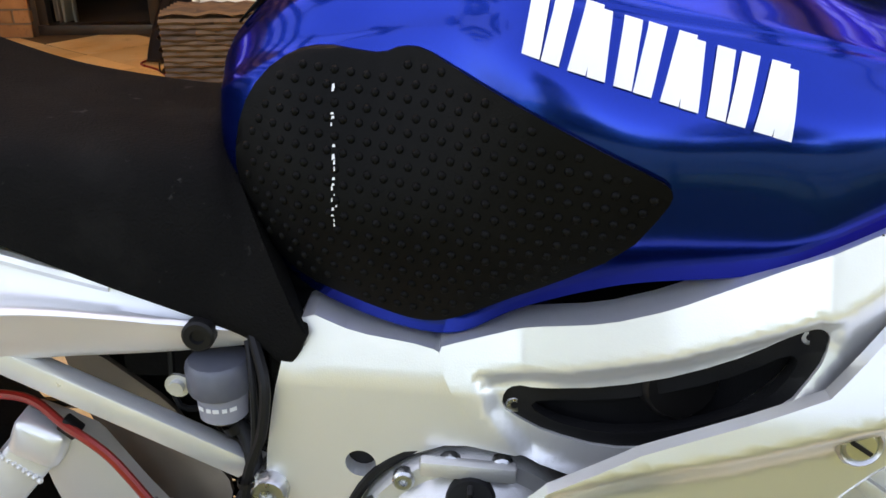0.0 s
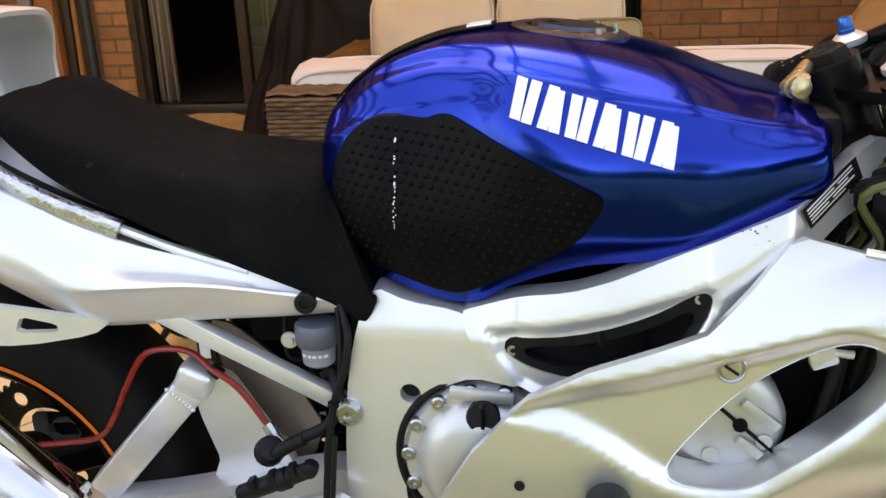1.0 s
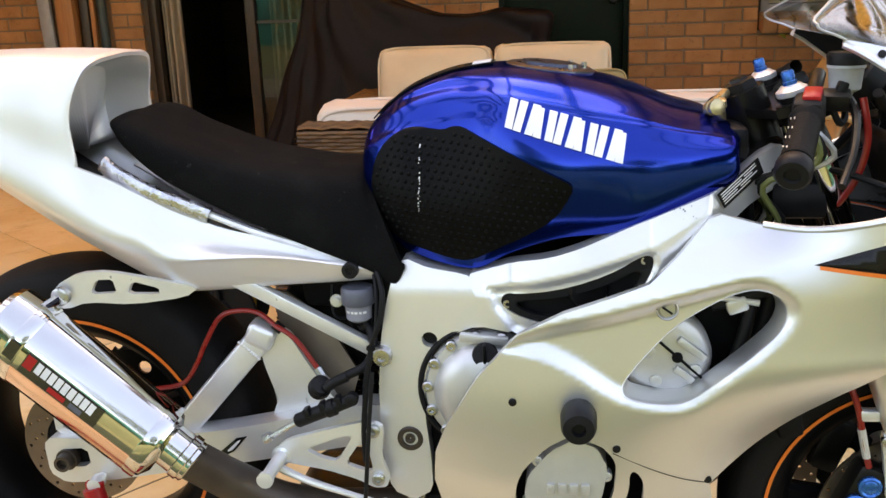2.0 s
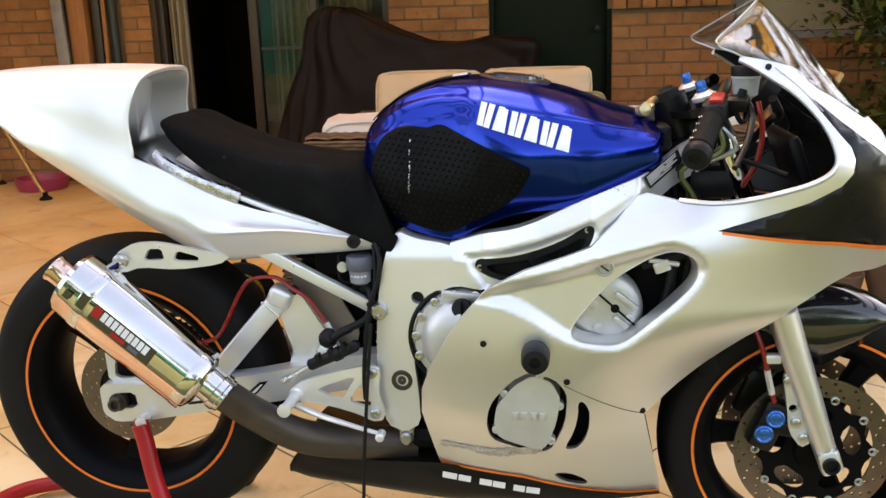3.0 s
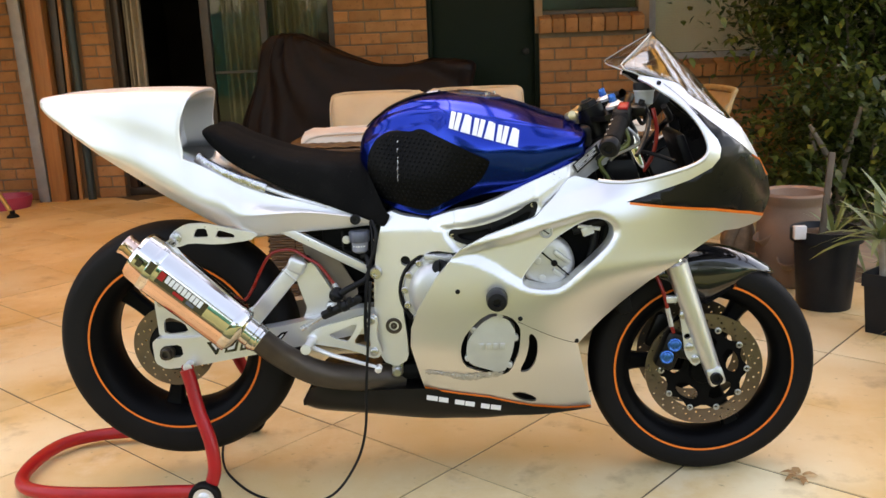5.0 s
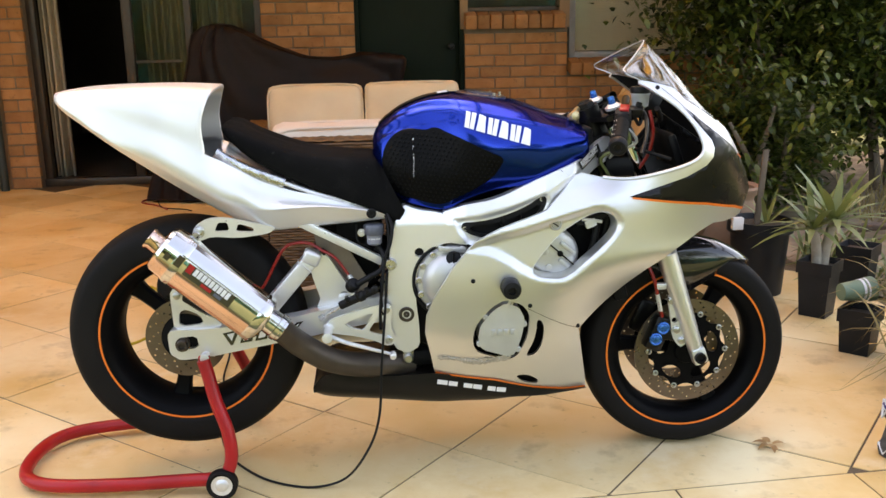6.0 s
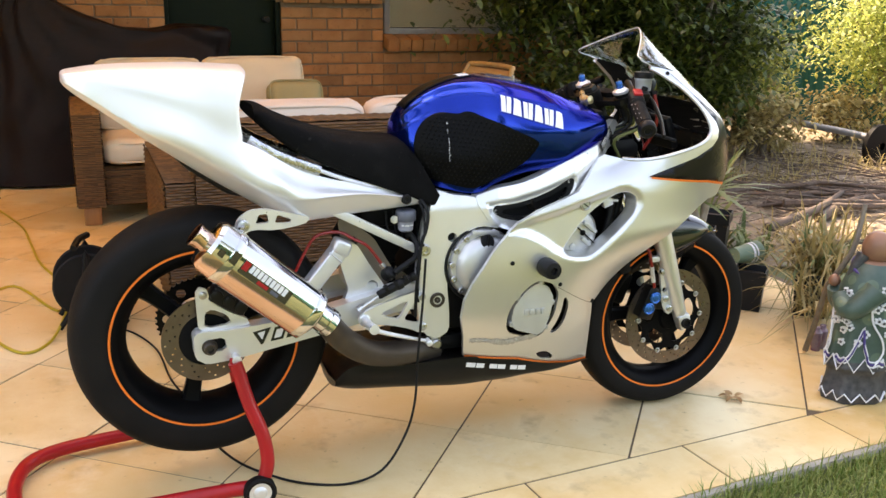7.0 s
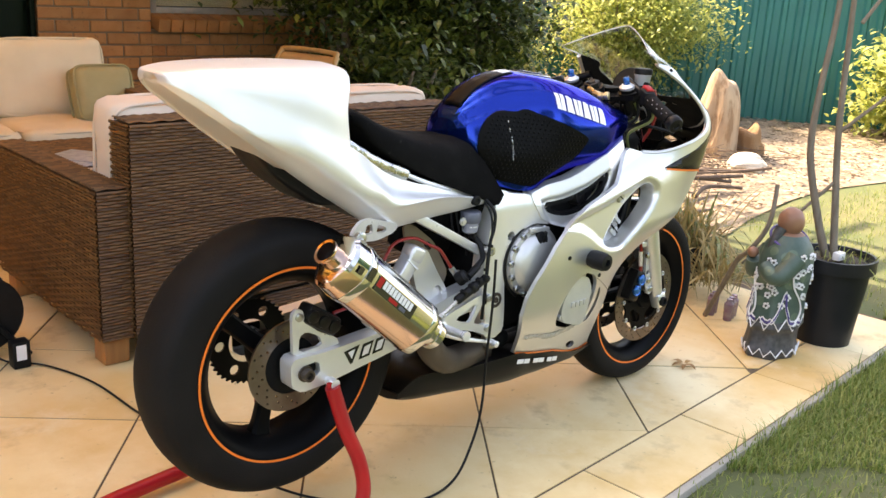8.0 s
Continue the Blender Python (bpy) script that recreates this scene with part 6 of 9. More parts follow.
# round cover in the window
bm = bmesh.new()
turned(bm, (0.275, -0.150, 0.622), (0, -1, 0), [(0, 0.068), (0.030, 0.068), (0.040, 0.060), (0.044, 0.045), (0.045, 0.0)], 36)
wc = part("cam_cover", bm, CASE, eng, "grey cast cam chain cover")
bm = bmesh.new()
box(bm, (0.290, -0.197, 0.628), (0.120, 0.006, 0.0035), Matrix.Rotation(radians(42), 3, "Y"), 0.001)
turned(bm, (0.292, -0.1935, 0.625), (0, -1, 0), [(0, 0.008), (0.004, 0.008), (0.004, 0)], 16)
part("cover_slot", bm, DARK, wc)
for x, z, l in ((0.312, 0.640, 0.050), (0.302, 0.600, 0.034)):
    bm = bmesh.new()
    box(bm, (x, -0.198, z), (l, 0.010, 0.012), Matrix.Rotation(radians(38), 3, "Y"), 0.003)
    part("cover_boss", bm, CASE, wc)
for x, z in ((0.252, 0.632), (0.262, 0.588), (0.318, 0.606)):
    bm = bmesh.new()
    turned(bm, (x, -0.193, z), (0, -1, 0), [(0, 0.009), (0.005, 0.009), (0.006, 0.007), (0.005, 0.0)], 16)
    part("cover_bolt", bm, CASE, wc)
for k, (a, b, r) in enumerate((((0.36, -0.17, 0.56), (0.40, -0.16, 0.74), 0.010), ((0.385, -0.15, 0.57), (0.43, -0.15, 0.72), 0.013), ((0.34, -0.17, 0.70), (0.42, -0.17, 0.725), 0.012))):
    bm = bmesh.new()
    tube(bm, [a, ((a[0] + b[0]) / 2 + 0.008, a[1], (a[2] + b[2]) / 2), b], r, 10, 5)
    part("coolant_hose", bm, BLACK_PLASTIC, eng)
bm = bmesh.new()
box(bm, (0.375, -0.175, 0.700), (0.030, 0.020, 0.022), Matrix.Rotation(radians(-20), 3, "Y"), 0.004)
rod(bm, (0.352, -0.18, 0.712), (0.405, -0.18, 0.704), 0.005)
part("hose_clamp", bm, ALLOY, eng)
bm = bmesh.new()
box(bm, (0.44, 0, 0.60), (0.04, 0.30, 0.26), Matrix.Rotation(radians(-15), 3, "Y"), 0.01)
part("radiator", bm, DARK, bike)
# lower cover seen through the cut-out
bm = bmesh.new()
plate(bm, soften([(0.131 + (x - 0.131) * 1.00, 0.424 + (z - 0.424) * 1.00) for x, z in ((0.070, 0.412), (0.076, 0.446), (0.109, 0.486), (0.141, 0.505), (0.177, 0.494), (0.194, 0.461), (0.185, 0.411), (0.167, 0.364), (0.147, 0.359), (0.079, 0.381))], 0.15), [], 0.05, lambda x, z: -0.228 - 0.006 * math.exp(-((x - 0.13) ** 2 + (z - 0.42) ** 2) / 0.004), 0.02)
ac = part("alternator_cover", bm, CASE, bike, "cast alloy alternator cover with raised bars")
for k in range(4):
    bm = bmesh.new()
    box(bm, (0.110 + 0.017 * k, -0.2355, 0.428), (0.012, 0.004, 0.016), None, 0.001)
    part("raised_bar", bm, CASE, ac)
for x, z in ((0.074, 0.396), (0.090, 0.468), (0.156, 0.504), (0.192, 0.446), (0.176, 0.376)):
    bm = bmesh.new()
    turned(bm, (x, -0.222, z), (0, -1, 0), [(-0.01, 0.008), (0.006, 0.008), (0.007, 0.006), (0.007, 0.003), (0.004, 0.003), (0.004, 0)], 12)
    part("cover_bolt", bm, CASE, ac)
for side in (1, -1):
    bm = bmesh.new()
    box(bm, (0.145, side * -0.13, 0.42), (0.26, 0.03, 0.22), None, 0.01)
    part("engine_side_case", bm, DARK, eng)
bm = bmesh.new()
box(bm, (-0.115, 0, 0.31), (0.10, 0.22, 0.06), None, 0.02)
box(bm, (-0.07, -0.10, 0.33), (0.09, 0.08, 0.05), None, 0.02)
part("sump", bm, DARK, eng)
# crusty seal along the lower cut-out
bm = bmesh.new()
random.seed(4)
rows = []
for i in range(71):
    u = i / 70
    x = -0.036 + 0.195 * u
    mid_z = 0.352 + 0.003 * math.sin(9 * u) - 0.010 * u - 0.006 * math.sin(math.pi * u) + 0.016 * max(0.0, u - 0.8)
    tall = 0.0050 + 0.0070 * abs(noise.noise(Vector((x * 60, 3, 0)))) + 0.004 * (0.35 < u < 0.95)
    row = []
    for v in (-1.0, -0.5, 0.0, 0.5, 1.0):
        z = mid_z + tall * v + random.uniform(-0.0012, 0.0012)
        out = 0.0012 + (0.0050 * abs(noise.noise(Vector((x * 130, z * 130, 1.0)))) + random.uniform(0, 0.0012)) * (1 - abs(v))
        row.append(bm.verts.new((x + random.uniform(-0.0008, 0.0008), fairing_y(x, z) - out, z)))
    rows.append(row)
for a, b in zip(rows, rows[1:]):
    for j in range(4):
        bm.faces.new((a[j], a[j + 1], b[j + 1], b[j]))
part("foil_repair", bm, CRUST, bike, "crumpled foil tape repair", flat=True)

# dark filler added under the tank so its gaps look shaded
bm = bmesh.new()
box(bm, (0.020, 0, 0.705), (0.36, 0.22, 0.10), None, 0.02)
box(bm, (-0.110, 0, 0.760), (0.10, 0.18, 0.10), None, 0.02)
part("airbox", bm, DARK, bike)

# ---- wheels ----
def wheel(axle, R, half, rim_half, spokes, name, label, full, mid):
    """A three-spoke wheel on the axle (x, z): tyre radius R, half widths of tyre and rim."""
    x, z = axle
    c, ax = (x, mid, z), (0, 1, 0)
    bm = bmesh.new()
    turned(bm, c, ax, [(0, 0.188), (rim_half * 0.55, 0.190), (rim_half * 0.80, 0.206), (rim_half, 0.2185), (rim_half + 0.003, 0.233), (rim_half - 0.006, 0.233), (rim_half - 0.010, 0.215), (0, 0.200),
                       (-(rim_half - 0.010), 0.215), (-(rim_half - 0.006), 0.233), (-(rim_half + 0.003), 0.233), (-rim_half, 0.2185), (-rim_half * 0.80, 0.206), (-rim_half * 0.55, 0.190)], 72, closed=True)
    wh = part(name, bm, WHEEL_BLACK, bike, label, angle=50)
    bm = bmesh.new()
    prof = []
    for i in range(25):
        a = math.pi * i / 24
        y = -math.cos(a)
        s = math.sin(a)
        prof.append((half * y * (1 if abs(y) < 0.95 else 0.985), 0.248 + (R - 0.248) * s ** full))
    turned(bm, c, ax, [(-rim_half + 0.004, 0.229), (-rim_half - 0.006, 0.238)] + prof + [(rim_half + 0.006, 0.238), (rim_half - 0.004, 0.229)], 88)
    part("tyre", bm, RUBBER, wh, "worn black slick racing tyre", angle=60)
    for side in (-1, 1):
        bm = bmesh.new()
        y = side * (rim_half + 0.0045)
        turned(bm, c, ax, [(y - 0.0006 * side, 0.2280), (y, 0.2280), (y, 0.2336), (y - 0.0006 * side, 0.2336)], 88, closed=True)
        part("rim_tape", bm, ORANGE, wh, "orange reflective rim tape")
    bm = bmesh.new()
    turned(bm, c, ax, [(-0.070, 0.0), (-0.070, 0.035), (-0.045, 0.048), (0.0, 0.055), (0.045, 0.048), (0.070, 0.035), (0.070, 0.0)], 28)
    part("hub", bm, WHEEL_BLACK, wh)
    for a in spokes:
        bm = bmesh.new()
        a = radians(a)
        st = []
        for r, w, d in ((0.035, 0.050, 0.044), (0.080, 0.044, 0.034), (0.130, 0.040, 0.030), (0.175, 0.046, 0.036), (0.200, 0.064, 0.050)):
            row = []
            for u, v in ((-1, -0.5), (-0.7, -1), (0.7, -1), (1, -0.5), (1, 0.5), (0.7, 1), (-0.7, 1), (-1, 0.5)):
                du, dy = u * w / 2, v * d / 2
                row.append((x + r * math.cos(a) - du * math.sin(a), mid + dy, z + r * math.sin(a) + du * math.cos(a)))
            st.append(row + [row[0]])
        loft(bm, st, 3, 1, mirror=False)
        part("spoke", bm, WHEEL_BLACK, wh)
    return wh


rear_wheel = wheel(REAR, 0.325, 0.084, 0.075, (138, 258, 18), "rear_wheel", "black rear wheel with orange rim tape", 0.50, -0.018)
front_wheel = wheel(FRONT, 0.296, 0.060, 0.050, (57, 177, 297), "front_wheel", "black front wheel with orange rim tape", 0.55, -0.014)


def brake_disc(c, R, r, y, holes, parent, thick=0.005):
    bm = bmesh.new()
    hs = [ring(c, r, 40)]
    for k in range(holes):
        a = 2 * math.pi * k / holes
        f = (0.22, 0.5, 0.78)[k % 3]
        hs.append(ring((c[0] + (r + (R - r) * f) * math.cos(a), c[1] + (r + (R - r) * f) * math.sin(a)), 0.0031, 7))
    plate(bm, ring(c, R, 64), hs, thick, lambda x, z: y, 0)
    vs = list(bm.verts)
    bmesh.ops.duplicate(bm, geom=[f for f in bm.faces if abs(f.normal.y) > 0.9 and abs(f.calc_center_median().y - y) < 1e-4])
    for v in [v for v in bm.verts if v not in set(vs)]:
        v.co.y += thick
    return part("brake_disc", bm, DISC, parent, "drilled steel brake disc")


rd = brake_disc(REAR, 0.110, 0.068, -0.094, 45, rear_wheel)
bm = bmesh.new()
turned(bm, (REAR[0], -0.089, REAR[1]), (0, -1, 0), [(-0.02, 0.060), (0.002, 0.072), (0.003, 0.060), (0.003, 0.030)], 32)
part("disc_carrier", bm, DARK, rd)
for s in (-1, 1):
    fd = brake_disc(FRONT, 0.152, 0.113, s * 0.072 - 0.0025, 66, front_wheel)
    bm = bmesh.new()
    gaps = [[(FRONT[0] + r * math.cos(a + d), FRONT[1] + r * math.sin(a + d)) for r, d in ((0.060, -0.36), (0.057, 0.0), (0.060, 0.36), (0.080, 0.46), (0.090, 0.30), (0.093, 0.0), (0.090, -0.30), (0.080, -0.46))] for a in (2 * math.pi * (k + 0.25) / 5 for k in range(5))]
    lugs = []
    for k in range(40):
        a = 2 * math.pi * (k - 0.5) / 40
        lugs.append((FRONT[0] + (0.112 if k % 4 < 2 else 0.101) * math.cos(a), FRONT[1] + (0.112 if k % 4 < 2 else 0.101) * math.sin(a)))
    plate(bm, lugs, [ring(FRONT, 0.036, 24)] + [soften(q, 0.25) for q in gaps], 0.006, lambda x, z: s * 0.072 - 0.004, 0)
    part("disc_carrier", bm, WHEEL_BLACK, fd)
    for k in range(10):
        a = 2 * math.pi * k / 10
        bm = bmesh.new()
        turned(bm, (FRONT[0] + 0.111 * math.cos(a), s * 0.072, FRONT[1] + 0.111 * math.sin(a)), (0, s, 0), [(-0.002, 0.0085), (0.006, 0.0085), (0.007, 0.006), (0.004, 0.004), (0.004, 0)], 12)
        part("disc_button", bm, BOLT, fd)
# chain and sprocket on the far side
bm = bmesh.new()
hs = [ring(REAR, 0.055, 24)] + [ring((REAR[0] + 0.078 * math.cos(a), REAR[1] + 0.078 * math.sin(a)), 0.013, 10) for a in (2 * math.pi * k / 6 for k in range(6))]
teeth = []
for k in range(42):
    for d, r in ((0, 0.104), (0.06, 0.104), (0.09, 0.110)):
        a = 2 * math.pi * k / 42 + d
        teeth.append((REAR[0] + r * math.cos(a), REAR[1] + r * math.sin(a)))
plate(bm, teeth, hs, 0.006, lambda x, z: 0.088, 0)
part("sprocket", bm, BLACK_SATIN, rear_wheel)
bm = bmesh.new()
tube(bm, [(REAR[0], 0.092, REAR[1] + 0.108), (-0.40, 0.092, 0.520), (-0.02, 0.092, 0.512)], 0.008, 6, 6, flat=0.7)
tube(bm, [(REAR[0], 0.092, REAR[1] - 0.108), (-0.40, 0.092, 0.360), (-0.02, 0.092, 0.430)], 0.008, 6, 6, flat=0.7)
part("drive_chain", bm, BLACK_SATIN, bike)

# ---- swingarm ----
arm_line = [(-0.745, 0.375), (-0.748, 0.430), (-0.735, 0.442), (-0.655, 0.440), (-0.500, 0.452), (-0.396, 0.466), (-0.200, 0.506), (-0.110, 0.505), (-0.090, 0.462), (-0.120, 0.430), (-0.200, 0.436), (-0.400, 0.402), (-0.504, 0.387), (-0.650, 0.362), (-0.718, 0.357)]
for side in (1, -1):
    bm = bmesh.new()
    plate(bm, soften(arm_line, 0.15), [soften([(-0.722, 0.386), (-0.722, 0.420), (-0.672, 0.424), (-0.668, 0.390)], 0.2)], 0.045, lambda x, z: -np.interp(x, [-0.75, -0.5, -0.1], [0.150, 0.148, 0.125]), 0.05, side)
    sw = part("swingarm", bm, SILVER_FRAME, bike, "silver braced alloy swingarm", angle=40)
    if side > 0:
        bm = bmesh.new()
        p0, p1 = Vector((-0.504, -0.116, 0.456)), Vector((-0.366, -0.100, 0.610))
        d = p1 - p0
        box(bm, (p0 + p1) / 2, (d.length, 0.036, 0.042), d.to_track_quat("X", "Z").to_matrix(), 0.005, 3)
        box(bm, p1 + Vector((0.004, 0, 0.006)), (0.048, 0.046, 0.040), Matrix.Rotation(radians(25), 3, "Y"), 0.010, 3)
        br = part("swingarm_brace", bm, ALLOY, sw, "welded alloy brace")
        bm = bmesh.new()
        across = d.cross(Vector((0, 1, 0))).normalized()
        for k in range(9):
            turned(bm, p1 - d.normalized() * 0.022 + across * (-0.021 + 0.00525 * k) + Vector((0, -0.0182, 0)), d, [(-0.0030, 0.0), (-0.0020, 0.0022), (0.0, 0.0030), (0.0020, 0.0022), (0.0030, 0.0)], 8)
        part("weld_bead", bm, ALLOY, br, "row of weld ripples")
        bm = bmesh.new()
        plate(bm, soften([(-0.372, 0.616), (-0.345, 0.630), (-0.318, 0.616), (-0.285, 0.560), (-0.250, 0.508), (-0.236, 0.470), (-0.330, 0.448), (-0.356, 0.470), (-0.344, 0.500), (-0.362, 0.560)], 0.10), [soften([(-0.300, 0.498), (-0.290, 0.516), (-0.276, 0.520), (-0.262, 0.508), (-0.264, 0.492), (-0.284, 0.486)], 0.25)], 0.02, lambda x, z: -0.104, 0.05, side)
        part("swingarm_web", bm, SILVER_FRAME, sw)
        for x, z in ((-0.329, 0.634),):
            bm = bmesh.new()
            box(bm, (x, -0.116, z), (0.018, 0.012, 0.014), Matrix.Rotation(radians(45), 3, "Y"), 0.002)
            part("hose_clip", bm, BLACK_PLASTIC, sw)
    bm = bmesh.new()
    turned(bm, (REAR[0], side * -0.140, REAR[1]), (0, -side, 0), [(0, 0.019), (0.014, 0.019), (0.014, 0.015), (0.030, 0.014), (0.030, 0.009), (0.020, 0.008), (0.020, 0)], 6 if side < 0 else 24)
    part("axle_nut", bm, BURNT, sw, "dark steel axle nut")
    # near-black backing stands for the shade inside the axle slot
    bm = bmesh.new()
    box(bm, (-0.695, side * -0.128, 0.405), (0.075, 0.010, 0.055), None, 0.002)
    part("slot_back", bm, DARK, sw)
    bm = bmesh.new()
    turned(bm, (-0.650, side * -0.150, 0.372), (0, -side, 0), [(0, 0.008), (0.008, 0.008), (0.012, 0.012), (0.024, 0.012), (0.030, 0.008), (0.034, 0.012), (0.036, 0.006), (0.036, 0)], 16)
    part("stand_spool", bm, ALLOY, sw)
bm = bmesh.new()
box(bm, (-0.290, 0, 0.490), (0.06, 0.20, 0.05), None, 0.015)
part("swingarm_bridge", bm, SILVER_FRAME, bike)
# maker's shapes on the swingarm: black plain shapes with white faces
def arm_y(x, off):
    return -float(np.interp(x, [-0.75, -0.5, -0.1], [0.150, 0.148, 0.125])) - off


for ox, oz, lean, wide in ((-0.604, 0.392, 0.06, 1.0),):
    for shape, hole in (([(0, 0.036), (0.046, 0.042), (0.026, 0.002), (0.020, 0.000)], [(0.012, 0.032), (0.032, 0.035), (0.023, 0.013)]),
                        ([(0.044, 0.004), (0.056, 0.040), (0.088, 0.042), (0.076, 0.006)], [(0.053, 0.011), (0.060, 0.033), (0.079, 0.035), (0.071, 0.013)]),
                        ([(0.084, 0.006), (0.096, 0.042), (0.128, 0.044), (0.116, 0.008)], [(0.093, 0.013), (0.100, 0.035), (0.119, 0.037), (0.111, 0.015)]),
                        ([(0.172, 0.012), (0.168, 0.022), (0.196, 0.044), (0.214, 0.046), (0.190, 0.020)], [(0.180, 0.020), (0.179, 0.023), (0.198, 0.039), (0.203, 0.040), (0.188, 0.024)])):
        put = lambda q: (ox + q[0] * wide, oz + q[1] + lean * q[0])
        bm = bmesh.new()
        plate(bm, [put(q) for q in shape], [], 0.0006, lambda x, z: arm_y(x, 0.0012), 0)
        mk = part("mark_shape", bm, BLACK_GLOSS, bike, "plain black mark shape")
        bm = bmesh.new()
        plate(bm, [put(q) for q in hole], [], 0.0004, lambda x, z: arm_y(x, 0.0022), 0)
        part("mark_face", bm, WHITE_DECAL, mk)
# rear caliper and its bracket
bm = bmesh.new()
plate(bm, soften([(-0.732, 0.436), (-0.736, 0.538), (-0.726, 0.552), (-0.708, 0.546), (-0.700, 0.514), (-0.660, 0.484), (-0.614, 0.462), (-0.606, 0.444)], 0.12), [soften([(-0.718, 0.446), (-0.716, 0.486), (-0.698, 0.494), (-0.662, 0.476), (-0.652, 0.452)], 0.2)], 0.010, lambda x, z: -0.134, 0)
cb = part("caliper_bracket", bm, ALLOY, bike, "silver caliper bracket")
bm = bmesh.new()
box(bm, (-0.655, -0.118, 0.512), (0.100, 0.050, 0.046), Matrix.Rotation(radians(32), 3, "Y"), 0.010)
for dx in (-0.026, 0.004, 0.032):
    turned(bm, (-0.660 + dx, -0.138, 0.514 - dx * 0.6), (0, -1, 0), [(0, 0.016), (0.010, 0.015), (0.012, 0.010), (0.012, 0)], 14)
part("rear_caliper", bm, BLACK_SATIN, bike, "dark rear brake caliper")
bm = bmesh.new()
turned(bm, (-0.718, -0.130, 0.532), (0, -1, 0), [(0, 0.010), (0.008, 0.010), (0.010, 0.007), (0.010, 0)], 12)
part("bracket_bolt", bm, BOLT, cb)
# shock and rear clutter
bm = bmesh.new()
tube(bm, [(-0.215 + 0.030 * math.cos(a * 0.9), 0.030 * math.sin(a * 0.9), 0.42 + 0.0030 * a) for a in range(0, 64)], 0.006, 6, 1)
rod(bm, (-0.215, 0, 0.40), (-0.205, 0, 0.68), 0.016)
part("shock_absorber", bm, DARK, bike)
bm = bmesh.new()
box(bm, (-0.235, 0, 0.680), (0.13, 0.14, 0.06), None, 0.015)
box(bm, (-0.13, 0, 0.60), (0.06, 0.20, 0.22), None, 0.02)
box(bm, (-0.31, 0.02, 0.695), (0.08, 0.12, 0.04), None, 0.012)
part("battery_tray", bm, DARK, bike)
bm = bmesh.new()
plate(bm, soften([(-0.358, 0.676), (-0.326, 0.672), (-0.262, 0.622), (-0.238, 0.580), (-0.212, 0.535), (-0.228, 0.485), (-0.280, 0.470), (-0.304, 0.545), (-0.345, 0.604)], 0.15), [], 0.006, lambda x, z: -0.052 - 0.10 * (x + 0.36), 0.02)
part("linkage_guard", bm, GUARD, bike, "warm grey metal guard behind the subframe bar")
# dark block added beside the shock to close off the bright background
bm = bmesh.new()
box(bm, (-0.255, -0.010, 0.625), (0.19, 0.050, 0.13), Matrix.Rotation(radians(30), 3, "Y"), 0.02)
part("rear_hugger", bm, DARK, bike, "added dark filler block beside the shock")
random.seed(11)
for k in range(4):
    bm = bmesh.new()
    y = random.uniform(-0.11, -0.08)
    tube(bm, [(-0.24 + 0.02 * k, y, 0.70), (-0.235 + 0.02 * k, y - 0.01, 0.65), (-0.20 + random.uniform(-0.01, 0.02), y, 0.62 + random.uniform(-0.02, 0.03)), (-0.16, -0.08, 0.62 + random.uniform(-0.05, 0.05))], 0.003, 6, 5)
    part("loom_wire", bm, BLACK_PLASTIC, bike)
bm = bmesh.new()
tube(bm, [(-0.600, -0.100, 0.508), (-0.560, -0.100, 0.513), (-0.510, -0.100, 0.524), (-0.484, -0.100, 0.556), (-0.462, -0.100, 0.598), (-0.433, -0.100, 0.643), (-0.401, -0.102, 0.656), (-0.363, -0.108, 0.655), (-0.332, -0.120, 0.638), (-0.306, -0.128, 0.637 - 0.012), (-0.288, -0.130, 0.606), (-0.262, -0.134, 0.568)], 0.0042, 8, 6)
part("brake_hose", bm, RED_HOSE, bike, "red braided rear brake hose")
# rear fluid reservoir
bm = bmesh.new()
turned(bm, (-0.193, -0.120, 0.652), (0, 0, 1), [(-0.004, 0.0), (-0.003, 0.014), (0.002, 0.020), (0.028, 0.0215), (0.028, 0)], 24)
rs = part("fluid_reservoir", bm, RESERVOIR, bike, "translucent grey brake fluid reservoir")
bm = bmesh.new()
turned(bm, (-0.193, -0.120, 0.678), (0, 0, 1), [(0, 0.0), (0, 0.0255), (0.003, 0.027), (0.024, 0.027), (0.028, 0.024), (0.028, 0)], 16)
part("reservoir_lid", bm, SMOKE, rs, "dark screw lid")
bm = bmesh.new()
for k, (u, w) in enumerate(((-0.014, 0.006), (-0.006, 0.004), (0.000, 0.005), (0.007, 0.004), (0.014, 0.006))):
    a = u / 0.0215
    box(bm, (-0.193 + 0.0218 * math.sin(a), -0.120 - 0.0218 * math.cos(a), 0.668), (w, 0.0006, 0.0035), Matrix.Rotation(a, 3, "Z"), 0)
part("level_mark", bm, WHITE_DECAL, rs, "plain pale marks")
bm = bmesh.new()
turned(bm, (-0.226, -0.126, 0.684), (0, -1, 0), [(0, 0.0105), (0.003, 0.0105), (0.003, 0.0065), (0.008, 0.006), (0.008, 0)], 14)
box(bm, (-0.216, -0.125, 0.686), (0.022, 0.004, 0.012), None, 0.001)
part("reservoir_bracket", bm, CASE, rs)
bm = bmesh.new()
tube(bm, [(-0.190, -0.120, 0.650), (-0.176, -0.124, 0.634), (-0.168, -0.140, 0.612), (-0.178, -0.158, 0.588), (-0.206, -0.168, 0.575), (-0.234, -0.172, 0.560)], 0.0075, 10, 5)
turned(bm, (-0.186, -0.122, 0.641), (0.5, 0, -1), [(-0.004, 0.0095), (0.004, 0.0095)], 12)
